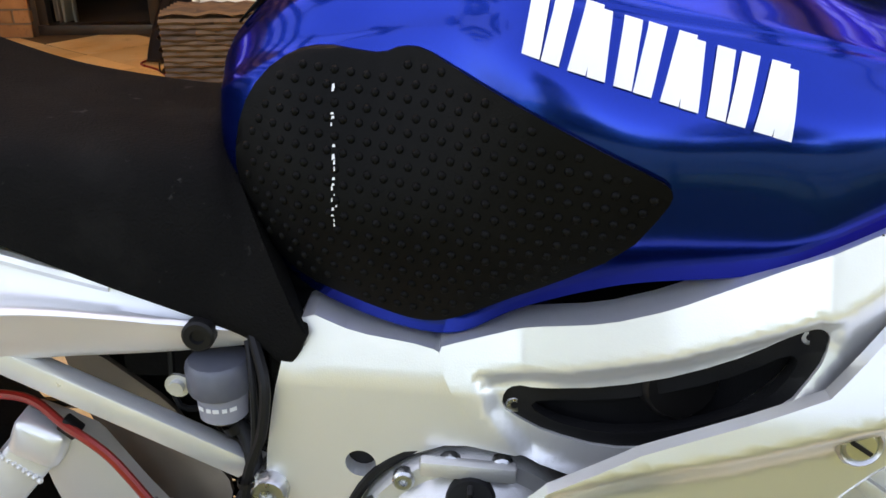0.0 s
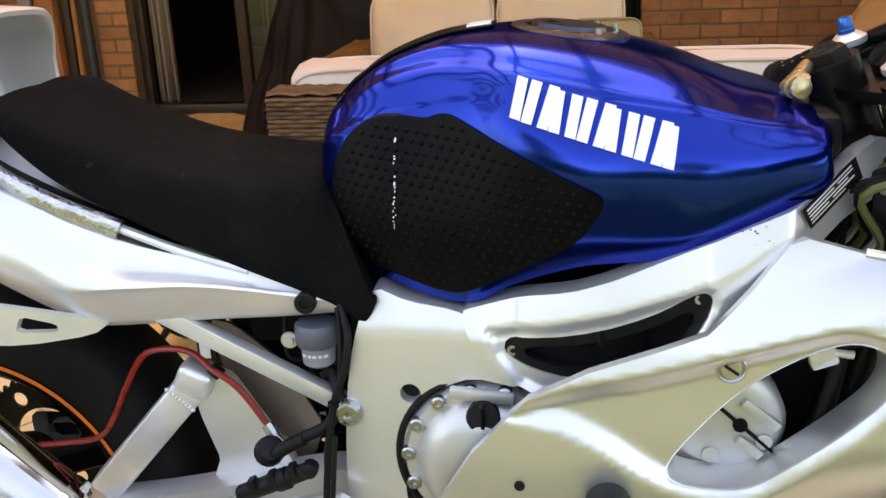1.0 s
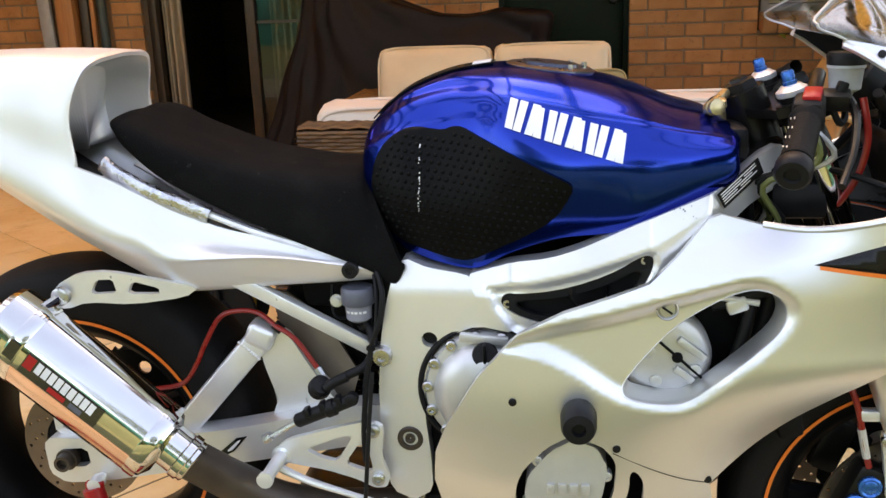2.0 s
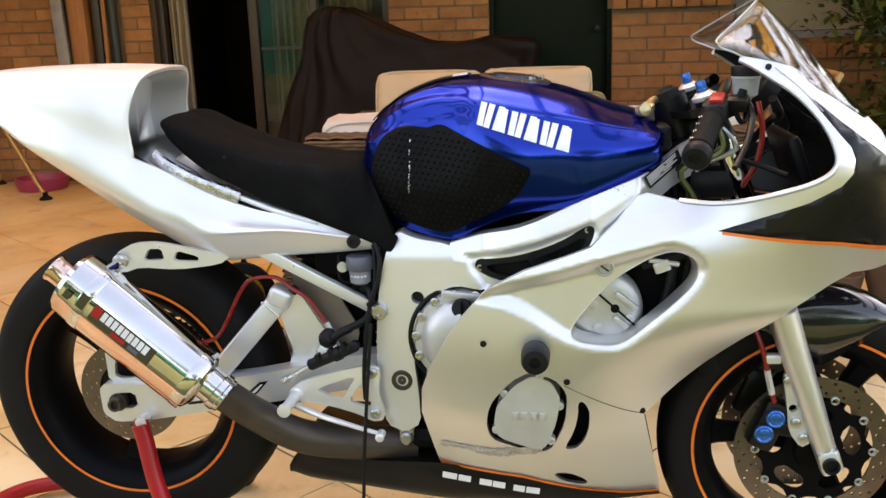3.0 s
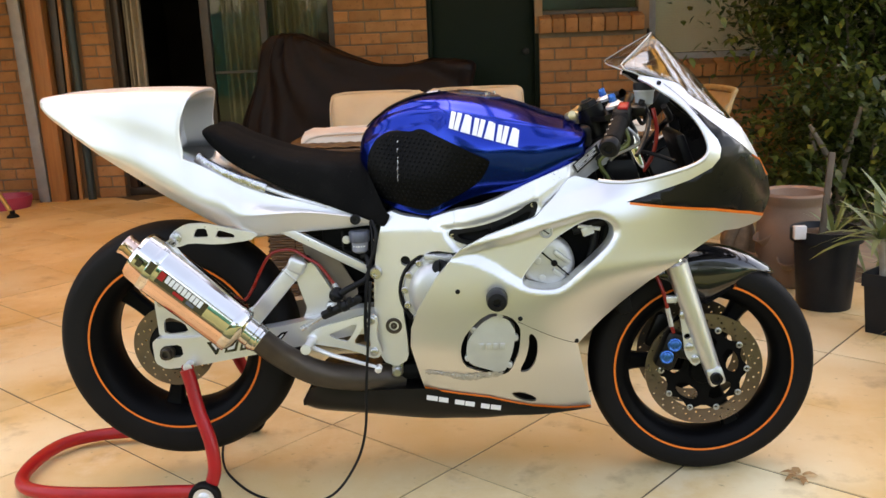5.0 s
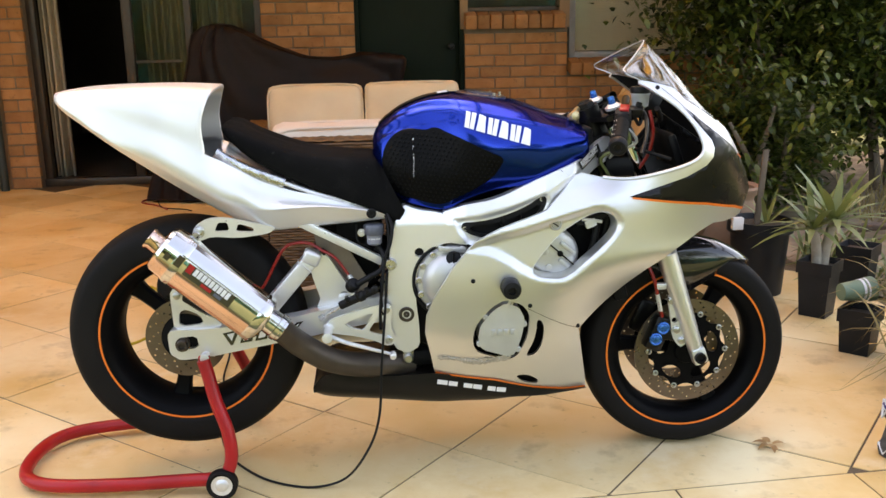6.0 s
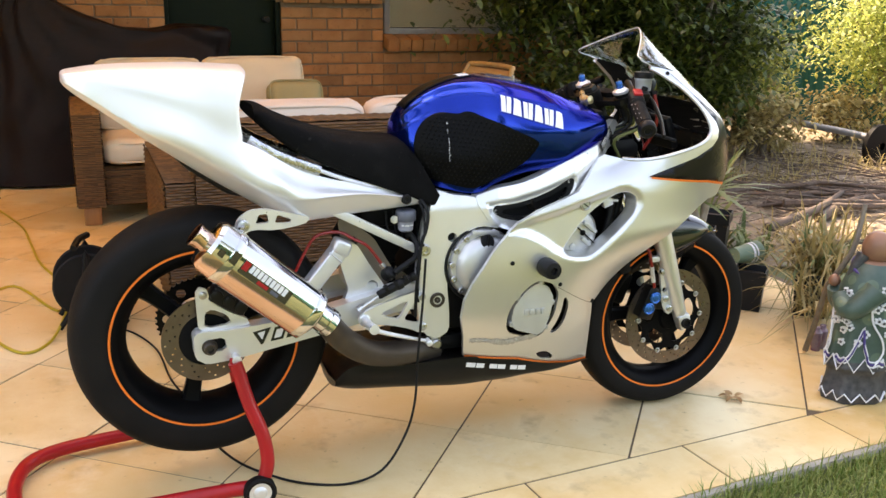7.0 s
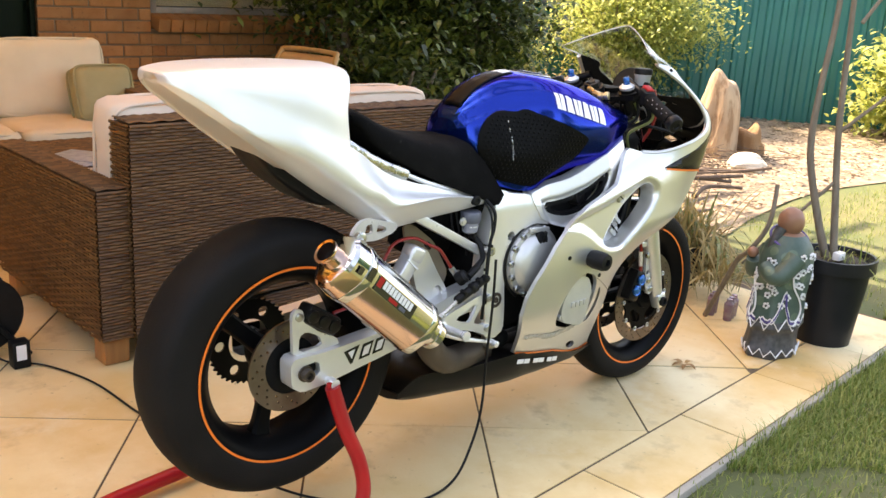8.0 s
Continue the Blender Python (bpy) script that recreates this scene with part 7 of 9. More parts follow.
part("reservoir_hose", bm, BLACK_PLASTIC, rs)
bm = bmesh.new()
tube(bm, [(-0.158, -0.135, 0.735), (-0.146, -0.158, 0.706), (-0.151, -0.165, 0.664), (-0.165, -0.168, 0.626), (-0.175, -0.175, 0.565), (-0.183, -0.178, 0.489), (-0.184, -0.176, 0.430)], 0.0045, 8, 6)
tube(bm, [(-0.162, -0.135, 0.730), (-0.156, -0.156, 0.700), (-0.158, -0.166, 0.650), (-0.172, -0.170, 0.600), (-0.180, -0.176, 0.540), (-0.176, -0.178, 0.470)], 0.003, 8, 6)
for z in (0.622, 0.560):
    turned(bm, (float(np.interp(z, [0.56, 0.622], [-0.175, -0.166])), -0.171, z), (0.1, 0, 1), [(-0.0025, 0.007), (0.0025, 0.007)], 10)
part("vent_hose", bm, BLACK_PLASTIC, bike)
# rearset: hanger, peg, master cylinder
for side in (1, -1):
    bm = bmesh.new()
    plate(bm, soften([(-0.152, 0.490), (-0.168, 0.500), (-0.190, 0.498), (-0.230, 0.488), (-0.310, 0.466), (-0.334, 0.448), (-0.330, 0.430), (-0.308, 0.424), (-0.250, 0.414), (-0.198, 0.398), (-0.172, 0.384), (-0.152, 0.386), (-0.146, 0.402), (-0.158, 0.440)], 0.18),
          [soften([(-0.282, 0.450), (-0.218, 0.475), (-0.202, 0.474), (-0.230, 0.430), (-0.256, 0.436)], 0.15), soften([(-0.188, 0.470), (-0.180, 0.468), (-0.172, 0.416), (-0.182, 0.413), (-0.218, 0.426)], 0.15), ring((-0.318, 0.440), 0.007, 12)], 0.010, lambda x, z: -0.178 - 0.0015 * math.sin(z * 60), 0, side)
    rset = part("footpeg_hanger", bm, SILVER_FRAME, bike, "machined alloy rearset")
    bm = bmesh.new()
    turned(bm, (-0.322, side * -0.170, 0.436), (0, -side, 0.05), [(0, 0.016), (0.010, 0.016), (0.012, 0.011), (0.085, 0.010), (0.087, 0.013), (0.094, 0.013), (0.095, 0.006), (0.095, 0)], 18)
    part("footpeg", bm, ALLOY, rset)
    bm = bmesh.new()
    tube(bm, [(-0.326, side * -0.190, 0.424), (-0.276, side * -0.194, 0.403), (-0.214, side * -0.194, 0.383), (-0.160, side * -0.192, 0.366)], (0.0070, 0.0042), 8, 5)
    turned(bm, (-0.154, side * -0.184, 0.363), (0, -side, 0), [(0, 0.0085), (0.024, 0.0085), (0.026, 0.006), (0.026, 0)], 14)
    part("foot_lever", bm, ALLOY, rset)
    for x, z in ((-0.168, 0.486), (-0.164, 0.402)):
        bm = bmesh.new()
        turned(bm, (x, side * -0.176, z), (0, -side, 0), [(0, 0.0105), (0.008, 0.0105), (0.010, 0.008), (0.010, 0.0045), (0.006, 0.004), (0.006, 0)], 16)
        part("hanger_bolt", bm, BOLT, rset)
bm = bmesh.new()
turned(bm, (-0.286, -0.186, 0.504), (0.098, 0, 0.042), [(-0.004, 0.0), (-0.004, 0.009), (0.0, 0.0115), (0.050, 0.0115), (0.052, 0.014), (0.066, 0.014), (0.068, 0.011), (0.100, 0.010), (0.104, 0.007), (0.104, 0)], 16)
for u in (0.2, 0.5, 0.8):
    box(bm, Vector((-0.286, -0.186, 0.504)).lerp(Vector((-0.200, -0.186, 0.541)), u) + Vector((0, -0.004, 0.010)), (0.010, 0.018, 0.014), Matrix.Rotation(radians(-23), 3, "Y"), 0.002)
turned(bm, (-0.250, -0.168, 0.556), (0.35, -0.5, 0.5), [(-0.020, 0.017), (-0.012, 0.019), (-0.006, 0.017), (0.0, 0.018), (0.006, 0.014), (0.010, 0.0)], 16)
tube(bm, [(-0.240, -0.176, 0.556), (-0.226, -0.176, 0.566), (-0.206, -0.172, 0.575)], 0.0085, 10, 4)
turned(bm, (-0.196, -0.190, 0.546), (0, -1, 0), [(-0.006, 0.010), (0.008, 0.010), (0.010, 0.007), (0.010, 0)], 14)
part("rear_master_cylinder", bm, BLACK_PLASTIC, bike, "black rear brake master cylinder")
for a, b, r in (((-0.264, -0.134, 0.571), (-0.250, -0.140, 0.551), 0.0075), ((-0.254, -0.146, 0.560), (-0.240, -0.150, 0.548), 0.0085), ((-0.336, -0.188, 0.474), (-0.288, -0.187, 0.502), 0.005), ((-0.344, -0.188, 0.470), (-0.332, -0.188, 0.477), 0.008)):
    bm = bmesh.new()
    rod(bm, a, b, r, n=8)
    part("banjo_bolt", bm, BOLT, bike)

# ---- exhaust ----
A, B = Vector((-0.715, -0.257, 0.696)), Vector((-0.487, -0.263, 0.500))
W = (B - A).normalized()
V = Vector((W.z, 0, -W.x)).normalized()          # up across the can, in the flank's plane
if V.z < 0:
    V = -V
U = Vector((0, -1, 0))
L = (B - A).length


def can_ring(s, k, bulge=0.0):
    """A section of the eight-sided can at s along it."""
    out = []
    for u, v in ((0.40, 1.0), (0.96, 0.48), (1.0, -0.16), (0.46, -1.0), (-0.46, -1.0), (-1.0, -0.16), (-0.96, 0.48), (-0.40, 1.0)):
        t = 1.03 - 0.06 * max(0.0, s - 0.03) / L
        out.append(A + W * s + U * (u * 0.056 * k * t) + V * (v * 0.064 * k * t))
    return out


def can(bm, rows, mat_low=None):
    rings = [[bm.verts.new(p) for p in soften(soften([tuple(q) for q in r], 0.15), 0.28)] for r in rows]
    n = len(rings[0])
    for a, b in zip(rings, rings[1:]):
        for j in range(n):
            f = bm.faces.new((a[j], a[(j + 1) % n], b[(j + 1) % n], b[j]))
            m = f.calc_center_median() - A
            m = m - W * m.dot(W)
            # lower faces take the steel that carries the reflected paving colour
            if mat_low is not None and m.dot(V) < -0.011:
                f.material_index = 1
    bm.faces.new(rings[0][::-1])
    bm.faces.new(rings[-1])


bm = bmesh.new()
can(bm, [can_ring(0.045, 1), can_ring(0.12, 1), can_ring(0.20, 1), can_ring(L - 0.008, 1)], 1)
muff = part("silencer", bm, [CHROME, WARM_STEEL], bike, "polished steel silencer, paving reflection coloured into its underside", angle=35)
for s0, s1, k in ((0.044, 0.066, 1.03), (L - 0.018, L + 0.004, 1.02)):
    bm = bmesh.new()
    can(bm, [can_ring(s0, k * 0.985), can_ring(s0 + 0.003, k), can_ring(s1 - 0.003, k), can_ring(s1, k * 0.985)])
    part("silencer_band", bm, CHROME, muff, angle=35)
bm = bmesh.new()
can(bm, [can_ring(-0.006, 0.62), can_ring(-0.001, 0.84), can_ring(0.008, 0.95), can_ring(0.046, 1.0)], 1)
part("end_cap", bm, [CHROME, WARM_STEEL], muff, angle=30)
bm = bmesh.new()
turned(bm, A - W * 0.002 + U * 0.004, -W, [(0, 0.026), (0.026, 0.026), (0.031, 0.0285), (0.035, 0.028), (0.034, 0.022), (0.0, 0.021)], 28)
part("outlet", bm, WARM_STEEL, muff)
# near-black disc that stands for the shade down the outlet
bm = bmesh.new()
turned(bm, A - W * 0.000 + U * 0.004, -W, [(0.014, 0.0), (0.014, 0.0222)], 20)
part("outlet_dark", bm, DARK, muff)
bm = bmesh.new()
can(bm, [can_ring(L - 0.006, 0.98), can_ring(L + 0.008, 0.90), can_ring(L + 0.018, 0.62)])
turned(bm, B + W * 0.010 + V * 0.012, W, [(0, 0.034), (0.030, 0.034), (0.032, 0.037), (0.044, 0.037), (0.046, 0.034), (0.052, 0.034), (0.054, 0.031)], 28)
part("inlet_cone", bm, CHROME, muff)
# sticker: black strip with pale bars on the outer face
def face_at(s, f, off):
    """A place on the can's outer face: s along it, f from its upper to its lower edge."""
    t = 1.03 - 0.06 * max(0.0, s - 0.03) / L
    return A + W * s + U * ((0.96 + 0.04 * f) * 0.056 * t + off) + V * ((0.48 - 0.64 * f) * 0.064 * t)


def strip(name, s0, s1, f0, f1, off, material, parent, label=""):
    bm = bmesh.new()
    bm.faces.new([bm.verts.new(face_at(s, f, off)) for s, f in ((s0, f0), (s1, f0), (s1, f1), (s0, f1))])
    ob = part(name, bm, material, parent, label, flat=True)
    ob.modifiers.new("thick", "SOLIDIFY").thickness = 0.0004
    return ob


stk = strip("maker_sticker", 0.078, 0.216, 0.10, 0.92, 0.0012, BLACK_GLOSS, muff, "black sticker with plain pale bars")
for k in range(9):
    strip("sticker_bar", 0.099 + 0.0118 * k, 0.1085 + 0.0118 * k, 0.14, 0.58, 0.0020, WHITE_DECAL, stk)
strip("sticker_mark", 0.080, 0.095, 0.14, 0.66, 0.0020, RED, stk, "plain red mark")
strip("sticker_bar", 0.130, 0.160, 0.66, 0.86, 0.0020, RED, stk)
strip("sticker_bar", 0.168, 0.190, 0.66, 0.86, 0.0020, SMOKE, stk)
strip("clamp_tab", 0.047, 0.064, 0.05, 0.75, 0.0035, BLACK_GLOSS, muff)
strip("clamp_tab", 0.018, 0.032, 0.40, 0.80, 0.0020, BLACK_GLOSS, muff)
bm = bmesh.new()
tube(bm, [tuple(B + W * 0.045 + V * 0.012), (-0.395, -0.215, 0.412), (-0.320, -0.180, 0.352), (-0.230, -0.135, 0.318), (-0.100, -0.100, 0.305)], (0.031, 0.036), 18, 7)
part("link_pipe", bm, BURNT, bike, "heat-stained dark exhaust link pipe")
for y in (-0.06, -0.02, 0.02, 0.06):
    bm = bmesh.new()
    tube(bm, [(0.30, y, 0.52), (0.345, y, 0.42), (0.29, y, 0.31), (0.10, y * 0.8, 0.275), (-0.10, y * 0.4 - 0.04, 0.295)], 0.018, 12, 6)
    part("header_pipe", bm, BURNT, bike)
bm = bmesh.new()
plate(bm, soften([(-0.650, 0.706), (-0.640, 0.736), (-0.610, 0.752), (-0.570, 0.750), (-0.510, 0.730), (-0.446, 0.708), (-0.466, 0.694), (-0.540, 0.692), (-0.602, 0.704), (-0.630, 0.696)], 0.2), [soften([(-0.596, 0.716), (-0.586, 0.738), (-0.564, 0.736), (-0.560, 0.714)], 0.15), soften([(-0.546, 0.710), (-0.538, 0.730), (-0.502, 0.714), (-0.502, 0.704)], 0.15)], 0.010, lambda x, z: -np.interp(x, [-0.65, -0.45], [0.222, 0.140]), 0)
hb = part("silencer_hanger", bm, ALLOY, bike, "alloy silencer hanger")
bm = bmesh.new()
turned(bm, (-0.628, -0.222, 0.722), (0, -1, 0), [(0, 0.014), (0.010, 0.014), (0.012, 0.010), (0.012, 0)], 16)
part("hanger_bolt", bm, BOLT, hb)
bm = bmesh.new()
tube(bm, [tuple(A + W * 0.045 + V * 0.062), (-0.630, -0.226, 0.720)], 0.008, 8, 1)
part("hanger_strap", bm, CHROME, hb)

# ---- front end ----
for s in (-1, 1):
    bm = bmesh.new()
    turned(bm, (0.703, s * 0.110, 0.300), (-0.0975, 0, 0.285), [(-0.030, 0.0), (-0.030, 0.017), (0.0, 0.021), (0.04, 0.022), (0.10, 0.024), (0.22, 0.027), (0.31, 0.029), (0.315, 0.024), (0.315, 0.0)], 22)
    box(bm, (0.705, s * 0.118, 0.296), (0.042, 0.034, 0.050), Matrix.Rotation(radians(-19), 3, "Y"), 0.008)
    lg = part("fork_leg", bm, SILVER, bike, "silver painted fork leg")
    bm = bmesh.new()
    rod(bm, (0.615, s * 0.110, 0.560), (0.490, 0.017 + s * 0.105, 0.915), 0.0215, n=20)
    part("fork_tube", bm, CHROME, lg)
    top = Vector((0.452, 0.021 + s * 0.105, 0.993))
    bm = bmesh.new()
    rod(bm, (0.490, 0.017 + s * 0.105, 0.915), top, 0.0225, 0.0205, n=20)
    part("fork_top", bm, BLACK_SATIN, lg)
    bm = bmesh.new()
    turned(bm, (0.704, s * 0.134, 0.294), (0, s, 0), [(0, 0.016), (0.010, 0.016), (0.010, 0.011), (0.002, 0.010), (0.002, 0)], 20)
    part("axle_end", bm, BLACK_PLASTIC, lg)
    bm = bmesh.new()
    turned(bm, top, (-0.30, 0, 0.95), [(0.004, 0.0105), (0.014, 0.0105), (0.015, 0.0092), (0.027, 0.0092), (0.029, 0.0075), (0.029, 0)], 12)
    part("fork_cap", bm, [BLUE_ANO], lg, "blue anodised preload adjuster")
    bm = bmesh.new()
    turned(bm, top, (-0.30, 0, 0.95), [(-0.006, 0.0215), (-0.003, 0.0225), (0.002, 0.0225), (0.004, 0.019), (0.009, 0.0135), (0.010, 0.0)], 24)
    part("cap_collar", bm, ALLOY, lg)
    # caliper
    bm = bmesh.new()
    box(bm, (0.594, s * 0.082, 0.358), (0.052, 0.058, 0.104), Matrix.Rotation(radians(22), 3, "Y"), 0.012)
    box(bm, (0.640, s * 0.100, 0.350), (0.060, 0.020, 0.030), Matrix.Rotation(radians(10), 3, "Y"), 0.006)
    ca = part("front_caliper", bm, BLACK_SATIN, bike, "black front brake caliper with blue covers")
    for x, z in ((0.602, 0.379), (0.582, 0.347)):
        bm = bmesh.new()
        turned(bm, (x, s * 0.112, z), (0, s, 0), [(0, 0.018), (0.006, 0.018), (0.008, 0.015), (0.006, 0.012), (0.008, 0.009), (0.008, 0)], 20)
        part("piston_cover", bm, BLUE_ANO, ca)
    bm = bmesh.new()
    plate(bm, soften([(0.612, 0.470), (0.632, 0.474), (0.645, 0.430), (0.652, 0.380), (0.672, 0.330), (0.652, 0.318), (0.628, 0.352), (0.622, 0.410)], 0.2), [ring((0.634, 0.400), 0.008, 12)], 0.010, lambda x, z: -0.112, 0, -s)
    part("caliper_bracket", bm, ALLOY, ca, "pale alloy bracket")
    for x, z in ((0.622, 0.458), (0.640, 0.372), (0.655, 0.340)):
        bm = bmesh.new()
        turned(bm, (x, s * 0.108, z), (0, s, 0), [(0, 0.010), (0.010, 0.010), (0.012, 0.007), (0.012, 0)], 12)
        part("caliper_bolt", bm, BOLT, ca)
    bm = bmesh.new()
    tube(bm, [(0.600, s * 0.108, 0.410), (0.588, s * 0.112, 0.450), (0.572, s * 0.110, 0.520), (0.540, s * 0.080, 0.600)], 0.005, 8, 5)
    part("front_brake_hose", bm, RED_HOSE if s < 0 else BLACK_PLASTIC, bike)
    bm = bmesh.new()
    rod(bm, (0.594, s * 0.110, 0.428), (0.582, s * 0.112, 0.478), 0.0065, n=8)
    box(bm, (0.592, s * 0.108, 0.500), (0.030, 0.020, 0.018), None, 0.004)
    part("hose_fitting", bm, ALLOY, ca)
    # handlebar, grip, lever
    I, O = Vector((0.487, 0.021 + s * 0.095, 1.000)), Vector((0.420, 0.021 + s * 0.291, 0.921))
    bm = bmesh.new()
    turned(bm, I, O - I, [(-0.03, 0.011), (0.05, 0.011), (0.23, 0.011)], 14)
    turned(bm, (0.464, 0.020 + s * 0.105, 0.968), (-0.38, 0, 0.92), [(-0.015, 0.030), (0.013, 0.030), (0.014, 0.022)], 20)
    hb = part("handlebar", bm, BLACK_SATIN, bike)
    bm = bmesh.new()
    D = (O - I).normalized()
    prof = [(0.104, 0.018), (0.106, 0.024), (0.111, 0.0235)]
    for k in range(10):
        prof += [(0.114 + 0.0108 * k, 0.0206), (0.119 + 0.0108 * k, 0.0190)]
    turned(bm, I, O - I, prof + [(0.222, 0.023), (0.224, 0.012)], 18)
    gp = part("grip", bm, RUBBER, hb, "black ribbed rubber grip with pale marks")
    side_v = D.cross(Vector((0, 0, 1))).normalized()
    up_v = side_v.cross(D)
    for k in range(8):
        bm = bmesh.new()
        u = 1 if k % 2 else 0.35
        r = (up_v * 0.8 * u - side_v * s * 0.6).normalized()
        box(bm, I + D * (0.118 + 0.0125 * k) + r * 0.0206, (0.0012, 0.0045, 0.0012), D.to_track_quat("Y", "Z").to_matrix(), 0)
        part("grip_mark", bm, CASE, gp)
    bm = bmesh.new()
    turned(bm, I, O - I, [(0.222, 0.012), (0.224, 0.022), (0.228, 0.024), (0.244, 0.024), (0.249, 0.020), (0.250, 0.011), (0.246, 0.009), (0.246, 0.0)], 18)
    part("bar_end", bm, BLACK_PLASTIC, hb)
    bm = bmesh.new()
    box(bm, I + D * 0.082, (0.042, 0.042, 0.046), D.to_track_quat("Y", "Z").to_matrix(), 0.010)
    sg = part("switch_block", bm, BLACK_PLASTIC, hb)
    if s < 0:
        bm = bmesh.new()
        box(bm, I + D * 0.086 + Vector((0.004, 0, 0.025)), (0.024, 0.032, 0.011), D.to_track_quat("Y", "Z").to_matrix(), 0.003)
        part("kill_switch", bm, RED, sg, "red kill switch")
    bm = bmesh.new()
    tube(bm, [tuple(I + D * 0.03 + Vector((0.045, 0, -0.004))), tuple(I + D * 0.07 + Vector((0.062, 0, -0.012))), tuple(I + D * 0.15 + Vector((0.066, 0, -0.022))), tuple(I + D * 0.22 + Vector((0.058, 0, -0.030)))], (0.007, 0.005), 8, 5)
    part("lever", bm, BLACK_SATIN, hb)
    bm = bmesh.new()
    box(bm, I + D * 0.040 + Vector((0.026, 0, -0.004)), (0.05, 0.030, 0.026), D.to_track_quat("Y", "Z").to_matrix(), 0.006)
    part("lever_bracket", bm, BLACK_SATIN, hb)
bm = bmesh.new()
plate(bm, soften([(-0.140, -0.030), (-0.140, 0.030), (-0.105, 0.042), (-0.05, 0.005), (0, -0.008), (0.05, 0.005), (0.105, 0.042), (0.140, 0.030), (0.140, -0.030), (0.10, -0.040), (0.04, -0.060), (-0.04, -0.060), (-0.10, -0.040)], 0.2), [], 0.014, lambda x, z: 0.0, 0)
bmesh.ops.transform(bm, verts=bm.verts, matrix=pose(0.456, 0, 0.970, 90 - 0, 0, 90) @ Matrix.Identity(4))
bmesh.ops.rotate(bm, verts=bm.verts, cent=(0.456, 0, 0.970), matrix=Matrix.Rotation(radians(-22), 3, "Y"))
yk = part("top_yoke", bm, BLACK_SATIN, bike, "black top yoke")
bm = bmesh.new()
turned(bm, (0.398, 0, 0.985), (-0.38, 0, 0.92), [(0, 0.026), (0.014, 0.024), (0.016, 0.016), (0.020, 0.014), (0.020, 0)], 6)
part("stem_nut", bm, BLACK_SATIN, yk)
bm = bmesh.new()
turned(bm, (0.360, -0.045, 0.946), (-0.2, -0.3, 1), [(0, 0.010), (0.020, 0.010), (0.022, 0.013), (0.032, 0.013), (0.034, 0.009), (0.034, 0)], 12)
rod(bm, (0.338, -0.078, 0.968), (0.372, -0.010, 0.982), 0.008)
turned(bm, (0.340, -0.074, 0.968), (0.3, -1, 0.2), [(0, 0.011), (0.012, 0.011), (0.013, 0.008), (0.018, 0.008), (0.019, 0.012), (0.028, 0.012), (0.030, 0.007), (0.030, 0)], 10)
part("steering_damper", bm, GOLD, bike, "brass-coloured steering damper fitting")
bm = bmesh.new()
box(bm, (0.372, -0.05, 0.918), (0.05, 0.10, 0.05), None, 0.012)
box(bm, (0.485, 0, 0.965), (0.05, 0.20, 0.03), Matrix.Rotation(radians(-22), 3, "Y"), 0.008)
part("steering_bracket", bm, BLACK_PLASTIC, bike)
bm = bmesh.new()
turned(bm, (0.524, -0.085, 0.988), (0, 0, 1), [(-0.010, 0.0), (-0.010, 0.008), (0, 0.012), (0.006, 0.0215), (0.034, 0.024), (0.036, 0.026), (0.042, 0.026), (0.042, 0)], 22)
rv = part("brake_reservoir", bm, CLOUDY, bike, "cloudy translucent front brake reservoir")
bm = bmesh.new()
turned(bm, (0.524, -0.085, 1.028), (0, 0, 1), [(0, 0.0265), (0.012, 0.0275), (0.017, 0.025), (0.017, 0)], 22)
part("reservoir_lid", bm, BLACK_PLASTIC, rv)
bm = bmesh.new()
tube(bm, [(0.524, -0.085, 0.982), (0.526, -0.090, 0.955), (0.515, -0.105, 0.948), (0.500, -0.110, 0.975)], 0.005, 8, 5)
box(bm, (0.512, -0.108, 0.992), (0.014, 0.016, 0.030), Matrix.Rotation(radians(18), 3, "Y"), 0.003)
part("reservoir_hose", bm, BLACK_PLASTIC, rv)
bm = bmesh.new()
turned(bm, (0.560, 0, 1.000), (-0.7, 0, 0.5), [(-0.03, 0.044), (0.0, 0.046), (0.004, 0.042), (0.004, 0)], 28)
part("rev_counter", bm, BLACK_PLASTIC, bike)
random.seed(21)
for k in range(10):
    bm = bmesh.new()
    y = -0.03 - 0.012 * k
    tube(bm, [(0.462, y - 0.03, 0.955), (0.475 + random.uniform(-0.02, 0.03), y - 0.03, 0.905), (0.43 + random.uniform(-0.03, 0.03), y, 0.865), (0.400 + random.uniform(-0.02, 0.05), y * 0.9, 0.800), (0.38, y * 0.8, 0.740)], 0.0045, 6, 5)
    part("control_cable", bm, (BLACK_PLASTIC, CASE, BLACK_PLASTIC, BLACK_PLASTIC, LIME)[k % 5], bike)
bm = bmesh.new()
tube(bm, [(0.540, -0.120, 0.985), (0.548, -0.130, 0.930), (0.540, -0.125, 0.875), (0.520, -0.11, 0.830)], 0.005, 8, 5)
part("brake_hose", bm, RED_HOSE, bike)
bm = bmesh.new()
tube(bm, [(0.450, -0.05, 0.885), (0.520, -0.12, 0.880), (0.585, -0.175, 0.862)], 0.005, 8, 4)
box(bm, (0.475, -0.06, 0.835), (0.10, 0.10, 0.06), None, 0.02)
part("fairing_stay", bm, BLACK_PLASTIC, bike)
